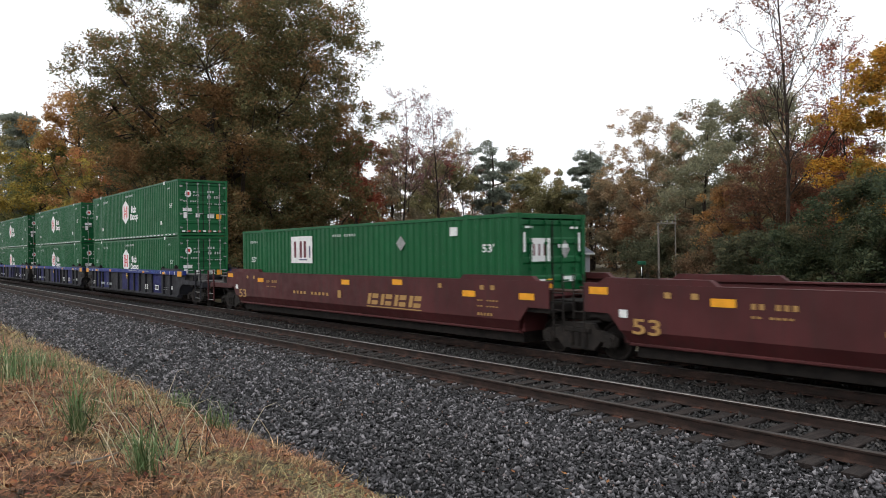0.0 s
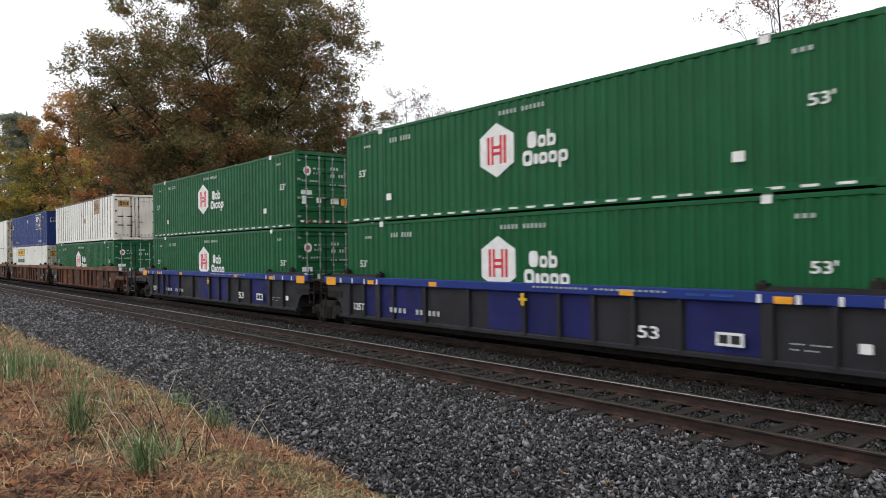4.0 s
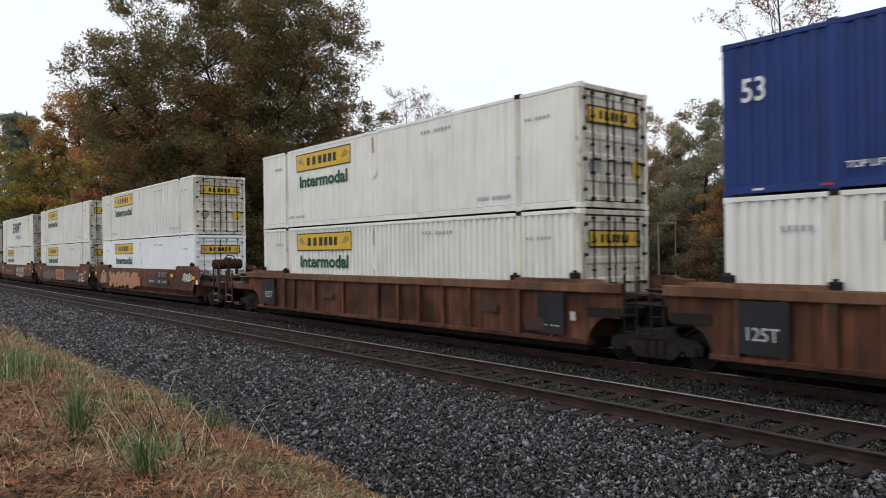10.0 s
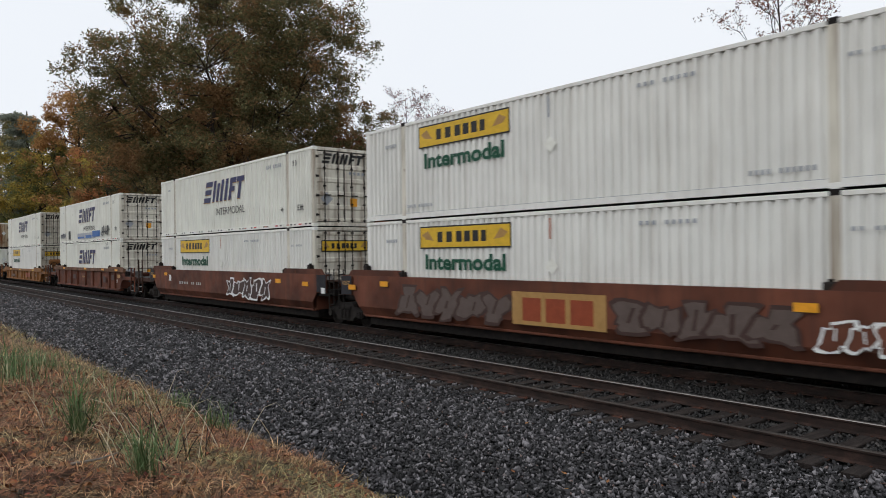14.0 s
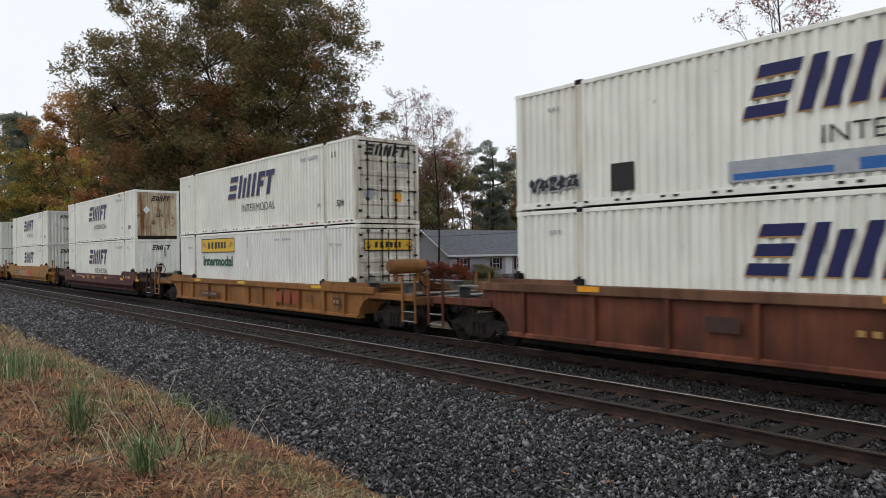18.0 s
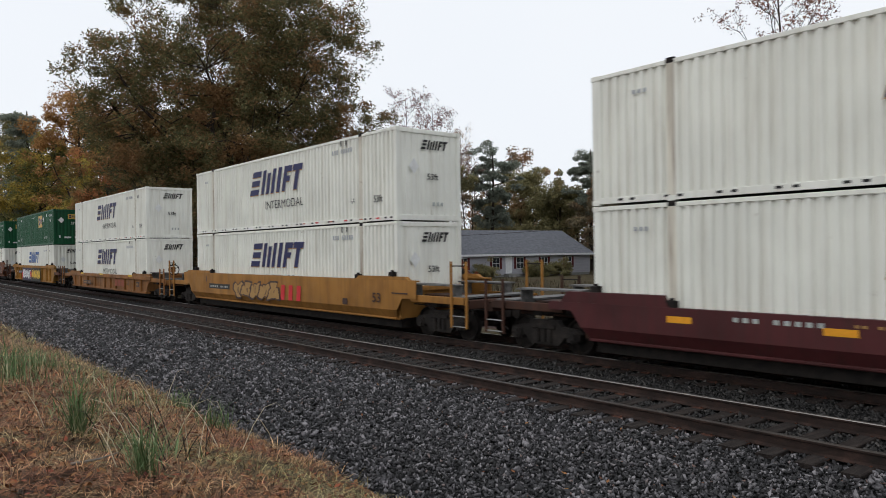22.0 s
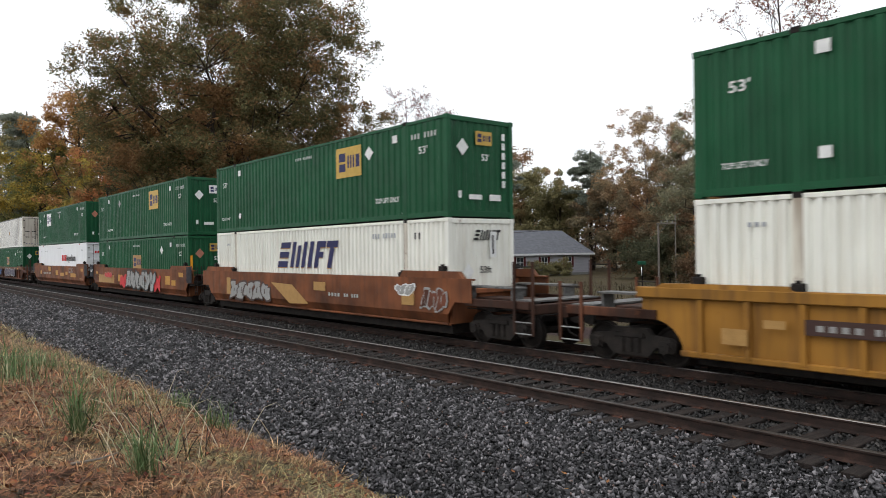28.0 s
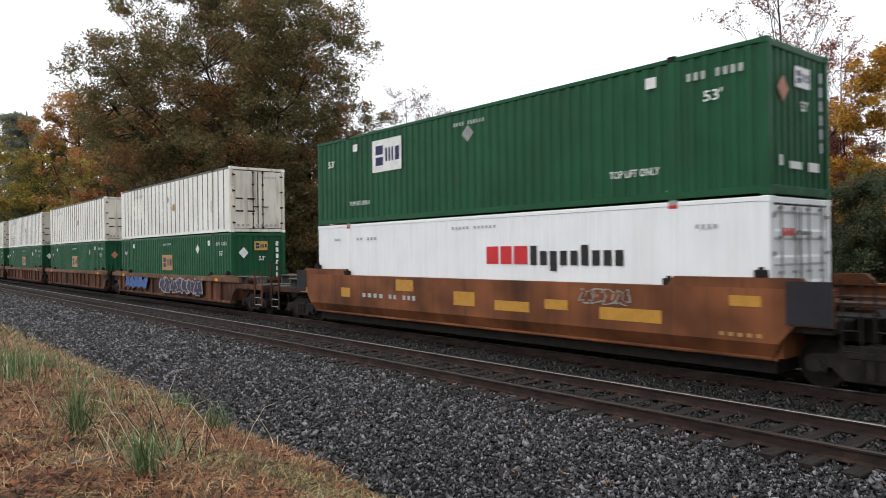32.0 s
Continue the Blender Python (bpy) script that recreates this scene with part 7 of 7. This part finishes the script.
def house():
    """A long low house with a gable roof; u runs along its front, v back."""
    L, W, E, R = 20.4, 12.0, 2.75, 5.55
    h = thing("house", pose(-61.0, 51.6, -0.6, 0, 0, 80.0), "low lavender-grey house with grey shingle roof and red shutters", "house")
    def wall(name, pts, y0, y1):
        return part(name, Shape().slab(pts, y0, y1), SIDING, h)
    wall("front_wall", [(0, .3), (L, .3), (L, E), (0, E)], -.001, .2)
    wall("back_wall", [(0, .3), (L, .3), (L, E), (0, E)], W - .2, W)
    g = [(0, .3), (W, .3), (W, E), (W / 2, R - .12), (0, E)]
    for u in (0, L):
        s = Shape()
        d = .18 if u == 0 else -.18
        n = len(g)
        v = [(u, a, b) for a, b in g] + [(u + d, a, b) for a, b in g]
        s.add(v, [tuple(range(n)), tuple(range(2 * n - 1, n - 1, -1))] + [(i, (i + 1) % n, n + (i + 1) % n, n + i) for i in range(n)])
        part("gable_wall", s, SIDING, h)
    part("foundation", Shape().box(.05, L - .05, .05, W - .05, -.2, .3), FOUND, h)
    for k in (0, 1):
        s = Shape()
        a, b = (-.45, W / 2) if k == 0 else (W + .45, W / 2)
        za = E - .2
        v = [(-.4, a, za), (L + .4, a, za), (L + .4, b, R), (-.4, b, R)]
        s.add(v + [(x, y, z + .12) for x, y, z in v], [(0, 1, 2, 3), (7, 6, 5, 4), (0, 4, 5, 1), (1, 5, 6, 2), (2, 6, 7, 3), (3, 7, 4, 0)])
        part("roof_slope", s, SHINGLE, h)
    part("fascia", Shape().box(-.42, L + .42, -.50, -.44, E - .28, E - .06), TRIM, h, "white fascia board")
    for k in (0, 1):
        s = Shape()
        a = -.47 if k == 0 else W + .47
        v = [(-.44, a, E - .3), (-.44, W / 2, R - .02), (-.44, W / 2, R + .14), (-.44, a, E - .1)]
        s.add(v + [(-.38, y, z) for x, y, z in v], [(0, 1, 2, 3), (7, 6, 5, 4), (0, 4, 5, 1), (2, 6, 7, 3)])
        part("rake_board", s, TRIM, h, "white rake board")
    for u in (1.8, 6.2, 9.6, 13.2, 16.9):
        w = part("window", Shape().box(u - .5, u + .5, -.06, .0, .95, 2.3), TRIM, h)
        for du in (-.45, .03):
            for z0, z1 in ((1.0, 1.6), (1.66, 2.25)):
                part("pane", Shape().box(u + du, u + du + .42, -.075, -.062, z0, z1), PANE, w)
        for du in (-.82, .54):
            part("shutter", Shape().box(u + du, u + du + .28, -.07, .0, .95, 2.3), SHUTTER, w)
    w = part("window", Shape().box(-.06, .0, 5.4, 6.2, 1.0, 2.2), TRIM, h)
    part("pane", Shape().box(-.075, -.062, 5.48, 6.12, 1.08, 2.12), PANE, w)
    d = part("door", Shape().box(7.55, 8.45, -.05, .0, .42, 2.45), TRIM, h, "white front door")
    part("door_step", Shape().box(7.3, 8.7, -1.0, -.05, -.2, .38), FOUND, h, "grey block step")


house()
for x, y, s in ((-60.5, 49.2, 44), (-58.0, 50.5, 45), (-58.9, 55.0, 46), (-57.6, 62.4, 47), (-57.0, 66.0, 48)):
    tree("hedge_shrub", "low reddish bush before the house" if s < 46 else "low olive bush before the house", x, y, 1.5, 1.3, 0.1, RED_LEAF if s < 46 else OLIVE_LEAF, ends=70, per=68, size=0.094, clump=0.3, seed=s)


def marker():
    m = thing("track_marker", pose(-13.02, 18.76, -0.55), "small white disc marker with green blade on a thin post", "track marker")
    part("post", Shape().rod((0, 0, 0), (0, 0, 2.68), .022, 8), IRON, m)
    part("disc", Shape().rod((-.02, -.035, 2.36), (.0, -.02, 2.36), .135, 20), INK_WHITE, m, "white disc", )
    part("bar", Shape().box(-.022, .022, -.062, -.045, 2.27, 2.45), INK_BLACK, m, "black upright bar")
    part("blade", Shape().box(-.16, .13, -.02, .02, 2.56, 2.67, .01), INK_GREEN, m, "green blade")


marker()


def pole():
    p = thing("utility_pole", pose(-34.6, 52.2, -0.58), "weathered wooden utility pole with crossarm and insulators", "utility pole")
    part("shaft", Shape().rod((0, 0, 0), (0, 0, 5.2), .10, 10, .08), WOODPOLE, p)
    part("shaft", Shape().rod((.9, 1.1, 0), (.9, 1.1, 5.9), .06, 10, .05), WOODPOLE, p, "second taller post")
    part("crossarm", Shape().box(-.15, 1.55, -.05, .05, 5.12, 5.24, .01), WOODPOLE, p, at=pose(0, 0, 0, 0, 0, 50))
    for d in (.25, .75, 1.2):
        part("insulator", Shape().rod((0, 0, 5.24), (0, 0, 5.45), .06, 8, .04), GALV, p, at=pose(0, 0, 0, 0, 0, 50) @ pose(d, 0, 0))
    part("brace", Shape().rod((0, 0, 4.3), (.45, .53, 5.12), .025, 6), WOODPOLE, p)
    for k, (dx, dy, dz) in enumerate(((-.2, .2, 5.44), (.5, .6, 5.44))):
        w = Shape()
        for a, b in ((-46, -9), (32, -5)):
            for i in range(8):
                q0, q1 = i / 8, (i + 1) / 8
                sag = lambda q: dz - 2.2 * math.sin(q * math.pi) * .35
                w.rod((dx + a * q0, dy + b * q0, sag(q0)), (dx + a * q1, dy + b * q1, sag(q1)), .012, 4)
        part("wire", w, IRON, p)


pole()


# ---- dead grass, weeds and fallen leaves on the bank ----
def straw_material():
    """Dead blades: each its own tone, in orange, tan and greenish patches across the bank."""
    m, nodes, links, bsdf = node_material("dead grass blades")
    geo = nodes.new("ShaderNodeNewGeometry")
    tone = ramp_node(nodes, links, geo.outputs["Random Per Island"], [(0, (0.10,) * 3), (0.4, (0.55,) * 3), (0.75, (1.25,) * 3), (0.92, (2.0,) * 3), (1, (2.8,) * 3)])
    area = noise_node(nodes, links, coords(nodes, links, shift=False), 1.5, 6, 0.75)
    wide = noise_node(nodes, links, coords(nodes, links, shift=False), 0.45, 3)
    hue = ramp_node(nodes, links, area, [(0.32, (0.050, 0.030, 0.022)), (0.42, (0.185, 0.078, 0.043)), (0.50, (0.30, 0.155, 0.078)), (0.58, (0.34, 0.23, 0.12)), (0.66, (0.14, 0.10, 0.058))])
    green = ramp_node(nodes, links, area, [(0.35, (0.085, 0.075, 0.036)), (0.52, (0.22, 0.20, 0.085)), (0.66, (0.34, 0.27, 0.14))])
    hue = mix_node(nodes, links, ramp_node(nodes, links, wide, [(0.46, (0, 0, 0)), (0.58, (0.85,) * 3)]), hue, green)
    links.new(mix_node(nodes, links, 1.0, hue, tone, "MULTIPLY"), bsdf.inputs["Base Color"])
    bsdf.inputs["Roughness"].default_value = 0.9
    return m


STRAW = straw_material()
FRESH = island_material("green grass blades", [(0, (0.06, 0.115, 0.035)), (0.5, (0.12, 0.185, 0.07)), (0.8, (0.22, 0.27, 0.13)), (1, (0.46, 0.42, 0.27))])
PALE_STRAW = island_material("bleached straw", [(0, (0.22, 0.16, 0.09)), (0.5, (0.42, 0.34, 0.22)), (1, (0.60, 0.52, 0.38))])
FALLEN = island_material("fallen leaves", [(0, (0.10, 0.03, 0.018)), (0.5, (0.20, 0.08, 0.03)), (0.85, (0.28, 0.14, 0.05)), (1, (0.30, 0.06, 0.03))])


def bank_height(x, y):
    return profile(y) + lumps(x, y, 1.3, 0.07) + lumps(x, y, 0.35, 0.035)


def blades(c, length, width, lean, r, curl=0.5):
    """Narrow bent blades of two pieces each, rooted at c."""
    n = len(c)
    a = r.uniform(0, math.tau, n)
    d = np.stack([np.cos(a), np.sin(a), np.zeros(n)], 1)
    side = np.stack([-np.sin(a), np.cos(a), np.zeros(n)], 1) * width[:, None] / 2
    t = lean[:, None]
    up = np.array([0, 0, 1.0])
    L = length[:, None]
    p1 = c + L * 0.55 * (d * np.sin(t) + up * np.cos(t))
    t2 = np.minimum(t + curl * r.uniform(0.2, 1.3, (n, 1)), 1.62)
    p2 = p1 + L * 0.45 * (d * np.sin(t2) + up * np.cos(t2))
    v = np.stack([c - side, c + side, p1 + side * 0.8, p1 - side * 0.8, p2 + side * 0.15, p2 - side * 0.15], 1).reshape(-1, 3)
    i = np.arange(n)[:, None] * 6
    return v, np.concatenate([i + (0, 1, 2, 3), i + (3, 2, 4, 5)])


def thatch(name, n, x0, x1, y0, y1, lo, hi, wide, label, seed, flat_share=0.86):
    r = np.random.default_rng(seed)
    x, y = r.uniform(x0, x1, n), r.uniform(y0, y1, n)
    keep = y < 4.12 + 0.26 * np.sin(x * 1.3) + 0.2 * np.sin(x * 3.1) + 0.12 * np.sin(x * 7.7) + r.normal(0, 0.16, n) + np.clip((-x - 16) * 0.04, 0, 0.6)
    x, y = x[keep], y[keep]
    n = len(x)
    c = np.stack([x, y, bank_height(x, y) + np.abs(lumps(x, y, 0.11, 0.05)) + r.uniform(0, 0.02, n)], 1)
    lean = np.where(r.uniform(0, 1, n) < flat_share, r.uniform(1.15, 1.62, n), r.uniform(0.4, 1.1, n))
    v, f = blades(c, r.uniform(lo, hi, n), r.uniform(wide * 0.6, wide * 1.4, n), lean, r)
    return tagged(new(name, arrays(name, v, f, STRAW)), label, "grass", kind="stuff")


thatch("dead_grass", 56000, -11.5, -3.0, 0.4, 4.7, 0.04, 0.22, 0.007, "matted dead orange-brown grass on the bank", 1)
thatch("dead_grass", 26000, -20, -11.5, 0.6, 4.9, 0.08, 0.30, 0.009, "matted dead orange-brown grass on the bank", 2)
thatch("dead_grass", 15000, -42, -20, 0.6, 5.2, 0.12, 0.40, 0.016, "matted dead orange-brown grass on the bank", 3)
thatch("dead_grass", 6000, -3.0, 6.0, -5.0, 4.6, 0.12, 0.36, 0.020, "matted dead grass around the viewpoint", 4)
thatch("dead_grass", 7000, -14.0, -3.0, -5.0, 0.4, 0.12, 0.36, 0.020, "matted dead grass around the viewpoint", 7)


def litter(n, x0, x1, y0, y1, size, seed):
    r = np.random.default_rng(seed)
    x, y = r.uniform(x0, x1, n), r.uniform(y0, y1, n)
    p = np.stack([x, y, np.where(y < 4.3, bank_height(x, y) + 0.04, bed_height(y) + 0.035)], 1)
    u = np.stack([np.cos(a := r.uniform(0, 6.28, n)), np.sin(a), r.normal(0, .35, n)], 1)
    w = np.stack([-np.sin(a), np.cos(a), r.normal(0, .35, n)], 1)
    s = (size * r.uniform(.6, 1.4, n))[:, None]
    v = np.stack([p - u * s, p + w * s * .6, p + u * s, p - w * s * .6], 1).reshape(-1, 3)
    return tagged(new("fallen_leaves", arrays("fallen_leaves", v, np.arange(4 * n).reshape(-1, 4), FALLEN)), "scattered fallen brown and red leaves", "leaves", kind="stuff")


litter(9000, -16, -3, 0.6, 4.1, 0.034, 5)
litter(260, -24, -2, 4.2, 9.2, 0.03, 6)


def tuft(x, y, n, height, spread, seed, label):
    """A clump of fresh green blades with some dry ones."""
    r = np.random.default_rng(seed)
    xs_, ys_ = x + r.normal(0, spread, n), y + r.normal(0, spread, n)
    c = np.stack([xs_, ys_, bank_height(xs_, ys_)], 1)
    v, f = blades(c, height * r.uniform(.5, 1.5, n), r.uniform(.006, .015, n), np.abs(r.normal(.25, .36, n)), r, 1.1)
    return tagged(new("grass_tuft", arrays("grass_tuft", v, f, FRESH)), label, "grass tuft", "green tufts on the bank")


tuft(-8.42, 1.89, 120, 0.66, 0.045, 11, "tall green grass tuft in dead grass")
tuft(-6.35, 1.93, 120, 0.46, 0.055, 12, "green grass tuft in dead grass")
tuft(-12.9, 1.95, 170, 0.60, 0.22, 13, "wide green grass tuft in dead grass")
tuft(-9.3, 3.75, 90, 0.36, 0.10, 14, "small green tuft beside the ballast")
tuft(-11.2, 4.0, 70, 0.34, 0.10, 15, "small green tuft beside the ballast")
tuft(-14.6, 2.6, 120, 0.40, 0.25, 16, "thin green tuft in dead grass")
tuft(-7.3, 2.3, 60, 0.30, 0.14, 17, "thin green tuft in dead grass")


def stalks(n, x, y, spread, seed, name="dry_stalks", label="long dry arching grass stalks", material=None):
    """Long dry stalks that arch over the bank."""
    r = np.random.default_rng(seed)
    paths = []
    for i in range(n):
        bx, by = x + r.normal(0, spread), y + r.normal(0, spread * .6)
        z = float(bank_height(np.array([bx]), np.array([by]))[0])
        a, L = r.uniform(0, math.tau), r.uniform(.35, .8)
        paths.append([(np.array([bx + math.cos(a) * L * q * .75, by + math.sin(a) * L * q * .75, z + L * (.75 * math.sin(q * 2.3))]), .0055 * (1.1 - q)) for q in (0, .25, .5, .75, 1.0)])
    v, f = tubes(paths, 4)
    return tagged(new(name, arrays(name, v, f, material or PALE_STRAW)), label, "grass", kind="stuff")


stalks(20, -7.6, 2.3, .7, 21)
stalks(26, -11.5, 2.4, 1.8, 22)
stalks(16, -7.4, 2.5, .45, 23, "dead_twigs", "dark dead twigs in the grass", BARK)
stick = new("fallen_stick", Shape().rod((0, 0, 0), (.22, .03, .02), .012, 7, .009).rod((.22, .03, .02), (.36, .10, .05), .009, 7, .004).mesh("fallen_stick"))
stick.data.materials[0] = WOODPOLE
stick.matrix_basis = pose(-6.75, 1.45, .73, 0, 0, 60)
tagged(stick, "pale dry stick lying in dead grass", "stick")


def undergrowth():
    """Weeds, brush and dead leaves on the far side, between road and wood."""
    r = np.random.default_rng(31)
    n = 15000
    x, y = r.uniform(-70, 2, n), 22.4 + r.uniform(0, 1, n) ** 1.3 * 30
    c = np.stack([x, y, np.full(n, -0.58)], 1)
    tall = 0.12 + 0.55 * (lumps(x, y, 3.0, 1.0) + 0.4).clip(0, 1)
    v, f = blades(c, tall * r.uniform(.5, 1.6, n), r.uniform(.02, .05, n), np.abs(r.normal(.3, .4, n)), r, 0.9)
    return tagged(new("undergrowth", arrays("undergrowth", v, f, BRUSH)), "brown and olive weeds beyond the gravel road", "weeds", kind="stuff")


BRUSH = island_material("weeds and brush", [(0, (0.030, 0.024, 0.012)), (0.5, (0.065, 0.048, 0.024)), (0.85, (0.105, 0.075, 0.038)), (1, (0.055, 0.065, 0.028))])
undergrowth()


for i in range(9):
    tuft(-9.6 - 0.9 * i + 0.3 * math.sin(i * 5.0), 2.2 + 0.9 * math.sin(i * 2.1), 46, 0.24 + 0.1 * (i % 3), 0.26, 60 + i, "sparse green blades in dead grass")


motions()
